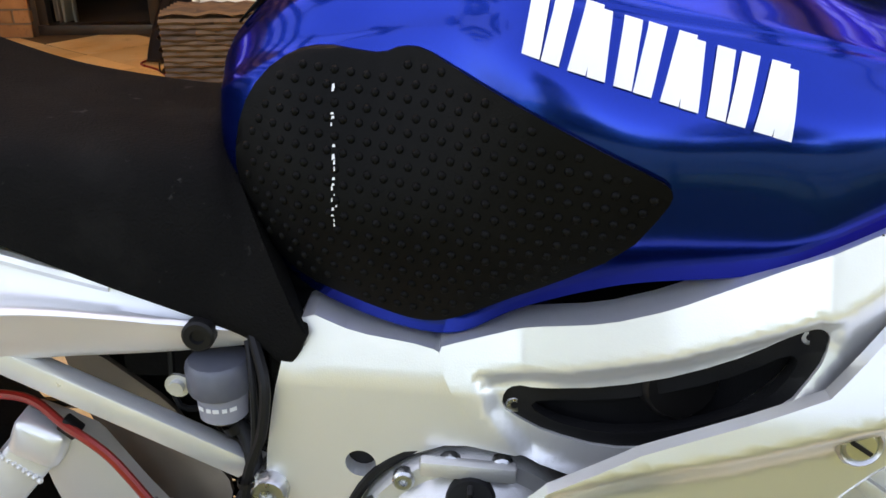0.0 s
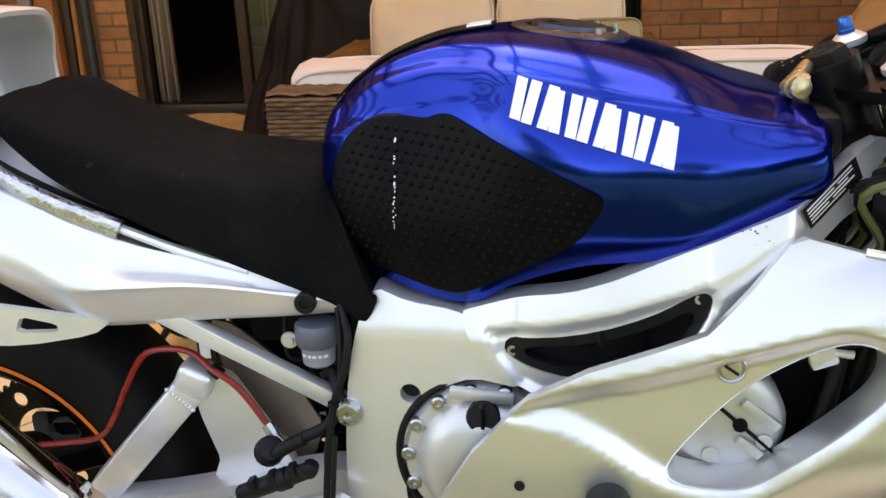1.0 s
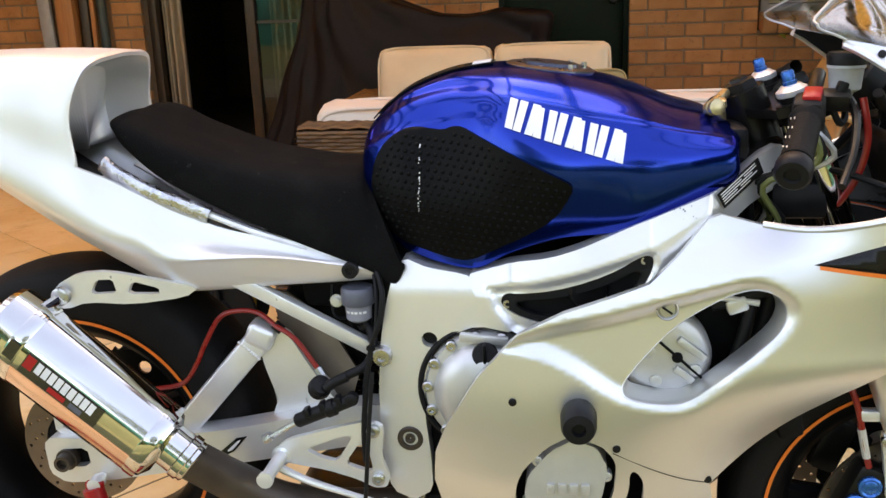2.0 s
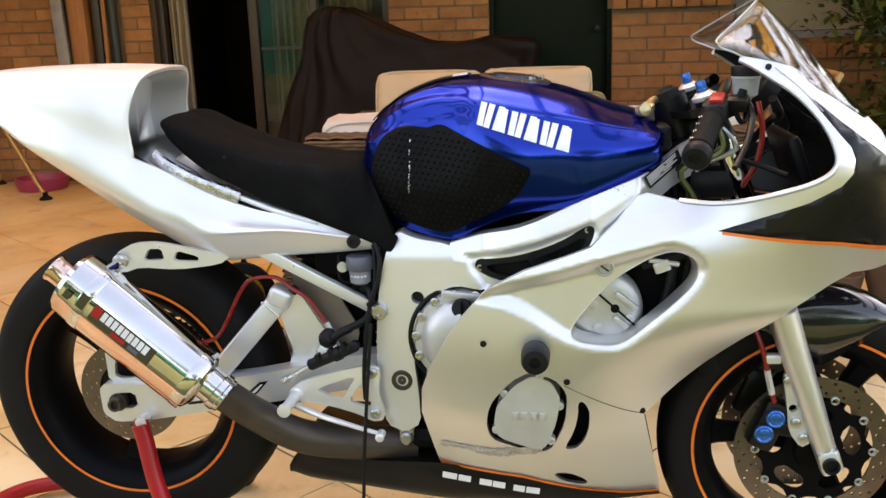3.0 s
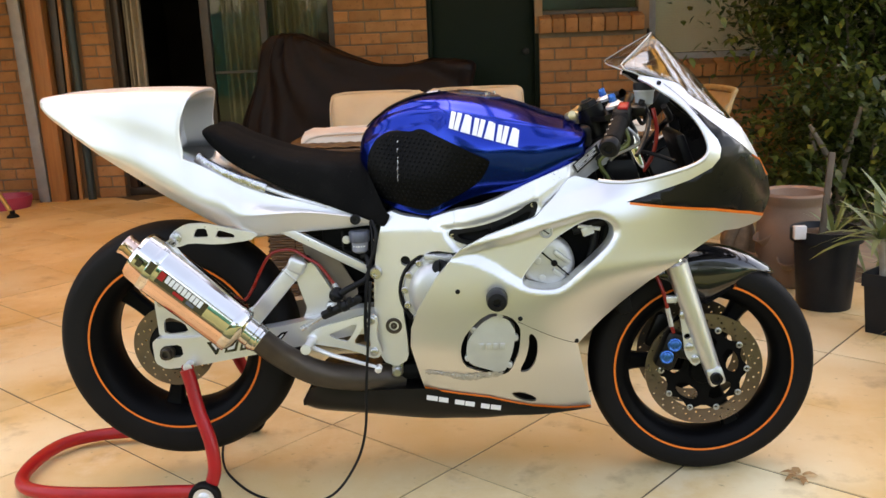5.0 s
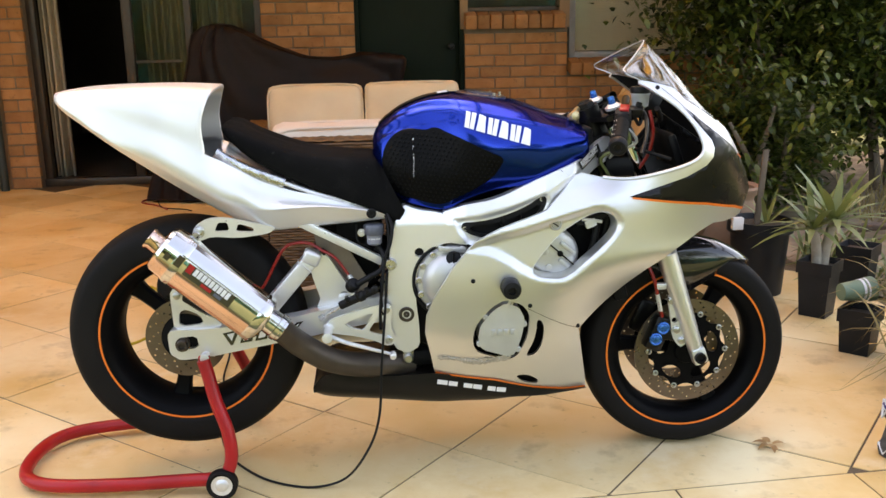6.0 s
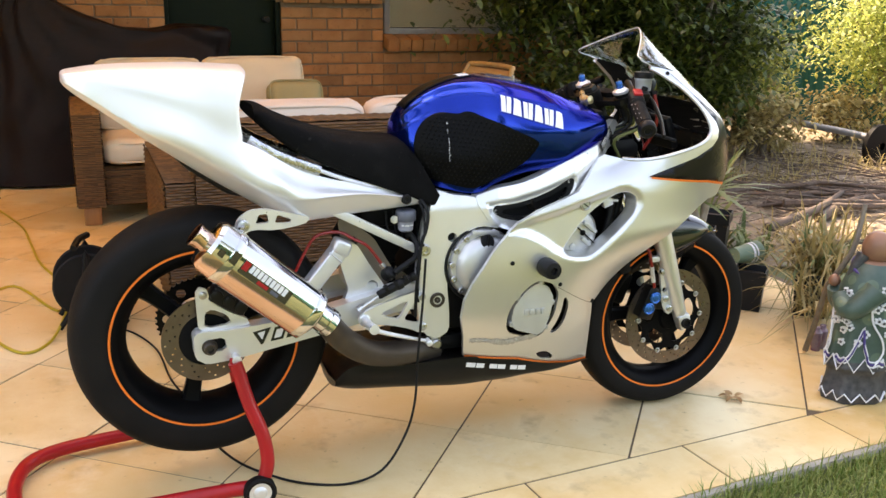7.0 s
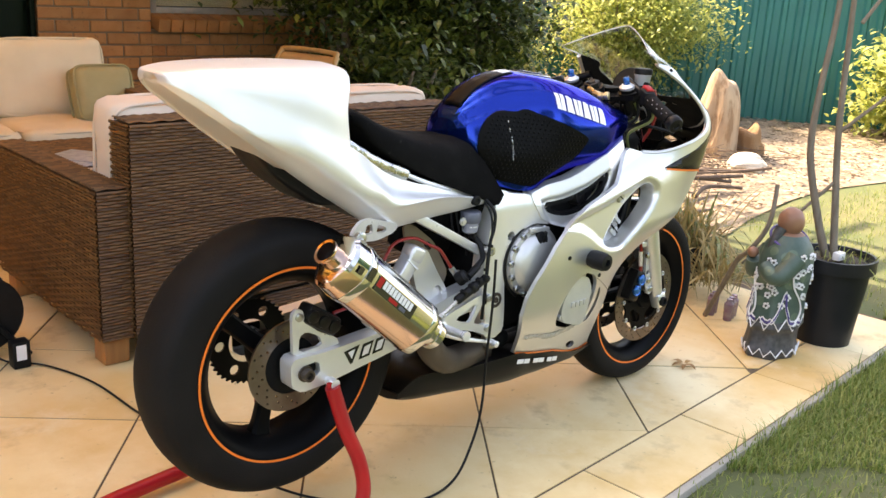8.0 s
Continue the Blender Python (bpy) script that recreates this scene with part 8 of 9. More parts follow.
# front mudguard
bm = bmesh.new()
rows = []
for i in range(29):
    t = i / 28
    deg = 54.0 + 74 * t
    a = radians(deg)
    tip = math.sin(math.pi * min(1, t * 4.0) / 2)
    skirt = float(np.interp(deg, [54.0, 63.8, 72, 80, 88, 98, 106, 114, 128], [0.300, 0.266, 0.222, 0.190, 0.170, 0.178, 0.215, 0.262, 0.292]))
    w = 0.074 * (0.45 + 0.55 * tip)
    crown_r = 0.306 + 0.006 * math.sin(math.pi * t)
    row = []
    for u, r in ((-0.96, skirt), (-1.02, (skirt + 0.286) / 2), (-1.0, 0.284), (-0.84, 0.300), (-0.5, crown_r), (0, crown_r + 0.004), (0.5, crown_r), (0.84, 0.300), (1.0, 0.284), (1.02, (skirt + 0.286) / 2), (0.96, skirt)):
        r = r if tip > 0.99 else 0.304 + (r - 0.304) * (0.35 + 0.65 * tip)
        row.append(bm.verts.new((FRONT[0] + (r + 0.006) * math.cos(a), u * w, FRONT[1] + (r + 0.006) * math.sin(a))))
    rows.append(row)
for a, b in zip(rows, rows[1:]):
    for j in range(10):
        bm.faces.new((a[j], a[j + 1], b[j + 1], b[j]))
mg = part("front_mudguard", bm, BLACK_GLOSS, bike, "gloss black front mudguard", angle=70)
so = mg.modifiers.new("thick", "SOLIDIFY")
so.thickness = 0.003

# ---- paddock stand ----
stand = thing("paddock_stand", (-0.8, 0, 0), "red tubular steel paddock stand lifting the rear wheel", "paddock stand")
bm = bmesh.new()
tube(bm, [(-0.615, -0.235, 0.050), (-0.720, -0.215, 0.040), (-0.900, -0.205, 0.032), (-1.080, -0.185, 0.030), (-1.165, -0.130, 0.030), (-1.190, -0.020, 0.030), (-1.165, 0.110, 0.030), (-1.080, 0.175, 0.030), (-0.900, 0.205, 0.032), (-0.720, 0.215, 0.040), (-0.615, 0.235, 0.050)], 0.0185, 14, 7)
part("base_tube", bm, RED, stand)
for s in (-1, 1):
    bm = bmesh.new()
    tube(bm, [(-0.655, s * 0.178, 0.366), (-0.645, s * 0.182, 0.330), (-0.628, s * 0.196, 0.260), (-0.600, s * 0.214, 0.180), (-0.592, s * 0.226, 0.110), (-0.606, s * 0.232, 0.060)], 0.0175, 12, 6)
    part("upright", bm, RED, stand)
    bm = bmesh.new()
    box(bm, (-0.652, s * 0.176, 0.362), (0.030, 0.012, 0.030), None, 0.003)
    part("hook", bm, RED, stand)
    bm = bmesh.new()
    turned(bm, (-0.618, s * 0.246, 0.041), (0, s, 0), [(-0.012, 0.020), (-0.012, 0.038), (-0.008, 0.041), (0.012, 0.041), (0.016, 0.036), (0.012, 0.030), (0.012, 0.024)], 28)
    wl = part("castor_tyre", bm, RUBBER, stand)
    bm = bmesh.new()
    turned(bm, (-0.618, s * 0.246, 0.041), (0, s, 0), [(-0.010, 0.0), (-0.010, 0.028), (0.013, 0.028), (0.011, 0.018), (0.016, 0.012), (0.017, 0.006), (0.017, 0)], 24)
    part("castor_hub", bm, ALLOY, wl)
# power lead that hangs from the bike to the floor
bm = bmesh.new()
tube(bm, [(-0.162, -0.190, 0.590), (-0.172, -0.200, 0.480), (-0.186, -0.205, 0.330), (-0.196, -0.210, 0.200), (-0.226, -0.215, 0.110), (-0.290, -0.225, 0.030), (-0.380, -0.225, 0.006), (-0.480, -0.190, 0.006), (-0.560, -0.120, 0.006), (-0.640, 0.000, 0.006), (-0.690, 0.180, 0.006), (-0.710, 0.400, 0.006), (-0.750, 0.620, 0.006), (-0.770, 0.900, 0.006), (-0.840, 1.110, 0.006), (-0.930, 1.200, 0.010), (-0.98, 1.26, 0.05)], 0.0035, 8, 6)
whole("power_lead", bm, BLACK_PLASTIC, (-0.38, -0.225, 0), "thin black power lead trailing over the paving", "cable")

# ---- pots and plants ----
def pot(name, at, r0, r1, h, material, label, rim=0.012, square=False):
    p = thing(name, at, label, "plant pot", "plant pots")
    bm = bmesh.new()
    n = 4 if square else 28
    turned(bm, at, (0, 0, 1), [(0, 0.0), (0, r0), (h - 0.05, r1 - 0.004), (h - 0.05, r1 + rim), (h, r1 + rim), (h, r1), (h - 0.03, r1 - 0.012), (h - 0.03, 0)], n)
    part("pot_body", bm, material, p, angle=35)
    bm = bmesh.new()
    turned(bm, (at[0], at[1], at[2] + h - 0.045), (0, 0, 1), [(0, r1 - 0.014), (0.022, r1 - 0.02), (0.026, 0)], n)
    part("potting_soil", bm, SOIL, p)
    return p


def rosette(name, at, count, length, width, up, material, label, seed, droop=0.35, category="plant"):
    rnd = random.Random(seed)
    plant = thing(name, at, label, category)
    for k in range(count):
        bm = bmesh.new()
        a = k * 2.4 + rnd.uniform(-0.2, 0.2)
        e = up + (1.2 - up) * (k / count) + rnd.uniform(-0.15, 0.15)
        l = length * rnd.uniform(0.75, 1.1)
        leaf(bm, at, (math.cos(a) * math.cos(e), math.sin(a) * math.cos(e), math.sin(e)), l, width * rnd.uniform(0.8, 1.1), droop * math.cos(e), 0.4, 5)
        part("leaf", bm, material, plant)
    return plant


pot("black_pot", (1.52, 1.42, 0), 0.108, 0.132, 0.335, POT_BLACK, "black plastic plant pot with a wooden stake")
bm = bmesh.new()
box(bm, (1.505, 1.40, 0.47), (0.026, 0.014, 0.36), Matrix.Rotation(radians(4), 3, "Y"), 0.003)
whole("garden_stake", bm, mat("grey_brown_stake", (0.17, 0.125, 0.09), 0.85, 0, (0.10, 0.072, 0.05), 14, 0.5, 0.5, 120, stretch=(4, 4, 1)), (1.505, 1.40, 0.29), "weathered grey-brown wooden stake in the black pot", "stake")
rosette("young_plant", (1.55, 1.43, 0.30), 9, 0.22, 0.02, 0.7, LEAF_GREY, "thin grey-green seedling in the black pot", 5)
bm = bmesh.new()
box(bm, (1.385, 1.345, 0.335), (0.05, 0.03, 0.055), None, 0.005)
whole("plant_tag", bm, WHITE_DECAL, (1.385, 1.345, 0.31), "white tag on the rim of the black pot", "tag")
bm = bmesh.new()
turned(bm, (1.50, 1.78, 0), (0, 0, 1), [(0, 0), (0, 0.10), (0.05, 0.13), (0.16, 0.165), (0.28, 0.16), (0.36, 0.125), (0.38, 0.13), (0.40, 0.15), (0.42, 0.155), (0.43, 0.145), (0.42, 0.125), (0.36, 0.11), (0.36, 0)], 36)
urn = whole("clay_urn", bm, TERRACOTTA, (1.50, 1.78, 0), "round weathered brown clay urn with planting pockets", "urn", "plant pots")
for a, z in ((radians(200), 0.225), (radians(245), 0.135), (radians(292), 0.230), (radians(20), 0.200)):
    bm = bmesh.new()
    d = Vector((math.cos(a), math.sin(a), 0))
    turned(bm, Vector((1.50, 1.78, z)) + d * 0.150, d * 0.55 + Vector((0, 0, 0.8)), [(-0.045, 0.008), (-0.030, 0.026), (0.010, 0.042), (0.022, 0.047), (0.026, 0.044), (0.020, 0.037), (-0.005, 0.032), (-0.010, 0.0)], 20)
    part("planting_pocket", bm, TERRACOTTA, urn)
bm = bmesh.new()
turned(bm, (1.24, 1.74, 0), (0, 0, 1), [(0, 0), (0, 0.06), (0.12, 0.085), (0.15, 0.09), (0.15, 0.08), (0.10, 0.07), (0.10, 0)], 26)
whole("clay_pot", bm, TERRACOTTA, (1.24, 1.74, 0), "small brown clay pot beside the urn", "pot", "plant pots")
PALE_STEM = mat("pale_stem", (0.40, 0.36, 0.30), 0.8, 0, (0.27, 0.23, 0.18), 30, 0.5, 0.4, 90)
pot("square_pot", (1.63, 1.06, 0), 0.075, 0.095, 0.235, POT_BLACK, "tall square black plastic pot", 0.006, True)
for dx, top in ((-0.030, 0.37), (0.030, 0.40)):
    bm = bmesh.new()
    tube(bm, [(1.63 + 0.4 * dx, 1.06, 0.20), (1.63 + 0.7 * dx, 1.06, 0.29), (1.63 + 1.4 * dx, 1.055, top)], (0.022, 0.018), 12, 5)
    whole("succulent_stem", bm, PALE_STEM, (1.63 + 0.4 * dx, 1.06, 0.20), "thick pale stem of the succulent", "stem", "succulent stems")
rosette("aloe", (1.588, 1.055, 0.36), 20, 0.29, 0.030, 0.05, LEAF_GREY, "spiky olive-green aloe in the square pot", 9, 0.40)
rosette("aloe", (1.672, 1.055, 0.39), 26, 0.34, 0.032, 0.15, LEAF_GREY, "larger spiky olive-green aloe in the square pot", 19, 0.30)
for k, (x, y, r, h) in enumerate(((1.58, 0.62, 0.085, 0.17), (1.78, 0.48, 0.10, 0.18), (1.95, 1.35, 0.10, 0.22))):
    pot("nursery_pot", (x, y, 0), r * 0.85, r, h, POT_BLACK, "square black nursery pot", 0.006, True)
FP, FD2 = Vector((1.515, 0.655, 0.220)), Vector((1, 0.10, 0.03)).normalized()
bm = bmesh.new()
turned(bm, FP, FD2, [(0, 0), (0, 0.032), (0.10, 0.043), (0.105, 0.047), (0.125, 0.047), (0.125, 0.040), (0.07, 0.034), (0.07, 0)], 24)
fallen = whole("fallen_pot", bm, mat("mottled_green_pot", (0.10, 0.19, 0.12), 0.6, 0, (0.22, 0.28, 0.20), 14, 0.3), (1.55, 0.66, 0.17), "mottled green pot lying on its side on a nursery pot", "pot", "plant pots")
for a, b in ((0.072, 0.081), (0.090, 0.096)):
    bm = bmesh.new()
    turned(bm, FP, FD2, [(a, 0.0315 + a * 0.11), (a, 0.0335 + a * 0.11), (b, 0.0335 + b * 0.11), (b, 0.0315 + b * 0.11)], 24)
    part("pot_band", bm, WHITE_DECAL, fallen, "white painted band")
bm = bmesh.new()
for k in range(5):
    a = 1.3 * k
    tube(bm, [(1.29 + 0.03 * math.cos(a), 1.93 + 0.03 * math.sin(a), 0.0), (1.29 + 0.05 * math.cos(a + 1), 1.93 + 0.05 * math.sin(a + 1), 0.17), (1.30 + 0.03 * math.cos(a + 2), 1.93 + 0.04 * math.sin(a + 2), 0.31), (1.33 + 0.05 * math.cos(a + 3), 1.93 + 0.05 * math.sin(a + 3), 0.40 + 0.02 * k)], (0.045, 0.022), 9, 6)
whole("dead_stump", bm, mat("peeling_pale_bark", (0.34, 0.24, 0.15), 0.85, 0, (0.12, 0.075, 0.045), 22, 0.4, 0.6, 90), (1.29, 1.93, 0), "gnarled dead stump with peeling pale bark", "stump")
random.seed(31)


def tuft(name, at, count, h, spread, material, label, seed, width=0.006):
    rnd = random.Random(seed)
    bm = bmesh.new()
    for k in range(count):
        a, e = rnd.uniform(0, 6.283), rnd.uniform(0.55, 1.5)
        l = h * rnd.uniform(0.5, 1.15)
        p = (at[0] + rnd.gauss(0, spread), at[1] + rnd.gauss(0, spread), at[2])
        leaf(bm, p, (math.cos(a) * math.cos(e), math.sin(a) * math.cos(e), math.sin(e)), l, width * rnd.uniform(0.6, 1.3), rnd.uniform(0.3, 1.1), 0.3, 5)
    for vv in bm.verts:
        vv.co.z = max(vv.co.z, at[2] + 0.003 if at[2] < 0.05 else 0.02)
    return whole(name, bm, material, at, label, "grass plant", kind="stuff" if name == "dry_clump" else "")


tuft("spider_plant", (1.82, 0.50, 0.16), 190, 0.52, 0.05, STRAW, "arching half-dry spider plant", 3, 0.011)
tuft("spider_plant", (1.70, 0.30, 0.06), 150, 0.46, 0.06, STRAW, "arching half-dry spider plant", 4, 0.010)
tuft("green_tuft", (1.86, 0.52, 0.16), 60, 0.45, 0.05, LEAF_GREY, "green strap leaves among the dry ones", 6, 0.012)
tuft("strap_plant", (2.05, 1.75, 0.0), 70, 0.55, 0.10, LEAF_GREY, "green strap-leaved plant by the shrub", 8, 0.022)
tuft("strap_plant", (2.2, 1.35, -0.03), 60, 0.42, 0.10, LEAF_GREY, "green strap-leaved plant in the bed", 12, 0.018)
for k, (x, y) in enumerate(((3.6, 2.7), (4.2, 3.2), (3.0, 2.9), (4.8, 2.9), (2.7, 1.35), (3.2, 3.2), (5.2, 3.2))):
    tuft("dry_clump", (x, y, -0.03), 170, 0.42, 0.18, STRAW, "clump of dry straw-coloured grass", 40 + k, 0.008)
bm = bmesh.new()
for k in range(5):
    turned(bm, (1.50 + 0.035 * (k % 3), 0.06 + 0.05 * (k // 3) + 0.01 * k, 0), (0.0, 0.0, 1), [(0, 0), (0, 0.017), (0.07, 0.020), (0.08, 0.012), (0.09, 0.012), (0.09, 0)], 12)
whole("glass_jars", bm, mat("purple_bottle", (0.16, 0.06, 0.12), 0.2, 0, (0.3, 0.25, 0.24), 30), (1.52, 0.09, 0), "cluster of small purple jars on the paving", "jars", kind="stuff")
bm = bmesh.new()
tube(bm, [(1.445, 0.130, 0.012), (1.395, 0.045, 0.17), (1.345, -0.030, 0.305), (1.300, -0.100, 0.370), (1.315, -0.150, 0.48), (1.350, -0.140, 0.62)], (0.011, 0.008), 8, 5)
whole("walking_stick", bm, BARK, (1.445, 0.130, 0), "crooked brown wooden stick leaning on the statue", "stick")

# robed garden statue: one plain mesh
bm = bmesh.new()
st = []
for z, rx, ry, ox, oy in ((0.002, 0.115, 0.085, 0.0, 0.0), (0.03, 0.120, 0.088, 0.0, 0.0), (0.05, 0.112, 0.084, 0.0, 0), (0.10, 0.106, 0.082, 0.005, 0), (0.125, 0.118, 0.094, 0.006, 0), (0.15, 0.112, 0.090, 0.008, 0), (0.25, 0.100, 0.086, 0.015, 0), (0.36, 0.104, 0.090, 0.02, 0), (0.43, 0.092, 0.080, 0.025, 0), (0.475, 0.055, 0.050, 0.022, 0), (0.485, 0.034, 0.034, 0.015, 0)):
    row = []
    for i in range(28):
        a = 2 * math.pi * i / 28
        k = 1 + 0.05 * math.sin(a * 7 + z * 9) * (1 if z < 0.4 else 0.3)
        row.append((1.335 + ox + rx * k * math.cos(a), -0.215 + oy + ry * k * math.sin(a), z))
    st.append(row + [row[0]])
loft(bm, st, 3, 1, mirror=False)
blobs(bm, (1.348, -0.215, 0.525), (0.047, 0.047, 0.055), 3, 3, 0.05)
nf = len(bm.faces)
for f in bm.faces:
    if f.calc_center_median().z > 0.478:
        f.material_index = 1
    elif f.calc_center_median().z < 0.15:
        f.material_index = 2
tube(bm, [(1.30, -0.28, 0.40), (1.235, -0.25, 0.33), (1.245, -0.19, 0.36)], (0.040, 0.028), 12, 5)
tube(bm, [(1.37, -0.150, 0.40), (1.325, -0.120, 0.31), (1.290, -0.125, 0.365)], (0.040, 0.028), 12, 5)
nf = len(bm.faces)
blobs(bm, (1.288, -0.118, 0.388), (0.020, 0.020, 0.022), 5, 2, 0.1)
bm.faces.ensure_lookup_table()
for f in bm.faces[nf:]:
    f.material_index = 1
nf = len(bm.faces)
tube(bm, [(1.312, -0.200, 0.500), (1.292, -0.190, 0.455), (1.286, -0.180, 0.415)], (0.022, 0.010), 10, 5)
bm.faces.ensure_lookup_table()
for f in bm.faces[nf:]:
    f.material_index = 2
rnd = random.Random(19)


def robe_at(a, z):
    """A place on the robe, by its turn and height."""
    rx = float(np.interp(z, [0.15, 0.25, 0.36, 0.43], [0.112, 0.100, 0.104, 0.092]))
    ry = float(np.interp(z, [0.15, 0.25, 0.36, 0.43], [0.090, 0.086, 0.090, 0.080]))
    ox = float(np.interp(z, [0.15, 0.25, 0.36, 0.43], [0.008, 0.015, 0.020, 0.025]))
    k = 1 + 0.05 * math.sin(a * 7 + z * 9) * (1 if z < 0.4 else 0.3)
    return Vector((1.335 + ox + rx * k * math.cos(a), -0.215 + ry * k * math.sin(a), z))


def daisy(a, z, r):
    """A raised flower of five petals with a dark eye."""
    c, out = robe_at(a, z), Vector((math.cos(a), math.sin(a), 0.05))
    side_way, up_way = Vector((-math.sin(a), math.cos(a), 0)), Vector((0, 0, 1))
    for p in range(6):
        u = 2 * math.pi * p / 5
        at = c + (side_way * math.cos(u) + up_way * math.sin(u)) * (r * 0.62 if p < 5 else 0)
        nf = len(bm.faces)
        turned(bm, at + out * 0.003, out, [(-0.006, r * 0.36), (0, r * 0.36), (0.0045 + 0.001 * (p == 5), r * 0.32), (0.0055 + 0.001 * (p == 5), 0)], 6)
        bm.faces.ensure_lookup_table()
        for f in bm.faces[nf:]:
            f.material_index = 3 if p < 5 else 2


for k in range(60):
    z = 0.185 + 0.225 * rnd.random()
    daisy(k * 2.399 + rnd.uniform(-0.2, 0.2), z, rnd.uniform(0.0125, 0.0165))
# scalloped braid along the robe's lower edge, on both fronts
for a0 in (2.2, 3.9):
    braid = []
    for k in range(25):
        u = k / 24
        a = a0 + 1.5 * (u - 0.5)
        z = 0.150 + 0.110 * max(0.0, 1 - abs(u - 0.5) * 5.0) + 0.008 * math.sin(u * 30)
        braid.append(tuple(robe_at(a, max(z, 0.150)) + Vector((math.cos(a), math.sin(a), 0)) * 0.006))
    for dz, r, m in ((0.0, 0.0042, 4), (0.009, 0.0026, 3), (-0.009, 0.0026, 3)):
        nf = len(bm.faces)
        tube(bm, [(p[0], p[1], p[2] + dz) for p in braid], r, 6, 2)
        bm.faces.ensure_lookup_table()
        for f in bm.faces[nf:]:
            f.material_index = m
for z0, z1, rr, nz in ((0.012, 0.040, 0.121, 15), (0.118, 0.165, 0.119, 12)):
    zz = []
    for k in range(nz * 2 + 1):
        a = 2 * math.pi * k / (nz * 2)
        w = 1 + 0.05 * math.sin(a * 7 + z0 * 9)
        zz.append((1.338 + rr * w * math.cos(a), -0.215 + rr * 0.76 * w * math.sin(a), z0 if k % 2 else z1))
    nf = len(bm.faces)
    tube(bm, zz, 0.0034, 5, 1)
    bm.faces.ensure_lookup_table()
    for f in bm.faces[nf:]:
        f.material_index = 3
nf = len(bm.faces)
tube(bm, [(1.352 + 0.072 * math.cos(a), -0.215 + 0.064 * math.sin(a), 0.462 - 0.030 * math.cos(a + 2.2)) for a in (2 * math.pi * k / 14 for k in range(14))], 0.0055, 7, 2, closed=True)
bm.faces.ensure_lookup_table()
for f in bm.faces[nf:]:
    f.material_index = 4
ROBE = mat("painted_robe", (0.035, 0.075, 0.055), 0.45, 0, (0.08, 0.12, 0.10), 30, 0.4, 0.2, 80)
N, LK = ROBE.node_tree.nodes, ROBE.node_tree.links
vo = N.new("ShaderNodeTexVoronoi")
vo.inputs["Scale"].default_value = 17
tcn = next(n for n in N if n.type == "TEX_COORD")
LK.new(tcn.outputs["Object"], vo.inputs["Vector"])
rp = N.new("ShaderNodeValToRGB")
rp.color_ramp.interpolation = "CONSTANT"
rp.color_ramp.elements[0].color, rp.color_ramp.elements[1].color = (0.10, 0.09, 0.03, 1), (0, 0, 0, 1)
rp.color_ramp.elements[1].position = 0.34
e = rp.color_ramp.elements.new(0.10)
e.color = (0.05, 0.06, 0.03, 1)
LK.new(vo.outputs["Distance"], rp.inputs["Fac"])
ad = N.new("ShaderNodeMix")
ad.data_type, ad.blend_type = "RGBA", "ADD"
ad.inputs[0].default_value = 1.0
old = N["Principled BSDF"].inputs["Base Color"].links[0].from_socket
LK.new(old, ad.inputs[6])
LK.new(rp.outputs["Color"], ad.inputs[7])
LK.new(ad.outputs[2], N["Principled BSDF"].inputs["Base Color"])
HEM = mat("dark_hem", (0.03, 0.03, 0.035), 0.5, 0, (0.09, 0.09, 0.09), 60, 0.6)
nf = len(bm.faces)
for side_a in (2.6, 4.3):
    tube(bm, [(1.335 + 0.012 + (0.124 - 0.02 * t) * math.cos(side_a + 0.25 * math.sin(5 * t)), -0.215 + (0.104 - 0.012 * t) * math.sin(side_a + 0.25 * math.sin(5 * t)), 0.14 + 0.20 * t) for t in (0, 0.25, 0.5, 0.75, 1.0)], 0.0035, 5, 3)
bm.faces.ensure_lookup_table()
for f in bm.faces[nf:]:
    f.material_index = 3
for v in bm.verts:
    v.co.z *= 0.95
whole("garden_statue", bm, [ROBE, mat("statue_clay", (0.33, 0.16, 0.095), 0.45, 0, (0.22, 0.10, 0.06), 15, bump=0.1), HEM, WHITE_DECAL, mat("violet_braid", (0.03, 0.02, 0.12), 0.5, 0, (0.10, 0.07, 0.28), 40)], (1.335, -0.215, 0), "painted garden statue in a green flowered robe", "statue")

# big black pot with a sapling
bp = pot("black_pot", (1.64, -0.27, 0), 0.105, 0.140, 0.345, POT_BLACK, "large black plastic pot holding a sapling")
sp = thing("sapling", (1.64, -0.27, 0.30), "leafless grey two-stemmed sapling in the black pot", "tree")
bm = bmesh.new()
tube(bm, [(1.635, -0.245, 0.30), (1.605, -0.190, 0.48), (1.575, -0.135, 0.72), (1.600, -0.120, 0.95), (1.650, -0.115, 1.25), (1.68, -0.09, 1.75)], (0.017, 0.009), 10, 6)
part("trunk", bm, BARK, sp)
bm = bmesh.new()
tube(bm, [(1.650, -0.262, 0.30), (1.648, -0.235, 0.50), (1.642, -0.200, 0.78), (1.658, -0.175, 1.05), (1.668, -0.155, 1.40), (1.70, -0.14, 1.8)], (0.015, 0.008), 10, 6)
part("trunk", bm, BARK, sp)
for p, q in (((1.645, -0.220, 0.62), (1.40, -0.02, 0.28)), ((1.642, -0.20, 0.80), (1.75, -0.42, 1.05)), ((1.675, -0.2, 1.2), (1.8, -0.32, 1.5))):
    bm = bmesh.new()
    tube(bm, [p, ((p[0] + q[0]) / 2 + 0.02, (p[1] + q[1]) / 2, (p[2] + q[2]) / 2 + 0.01), q], (0.008, 0.004), 8, 5)
    part("limb", bm, BARK, sp)
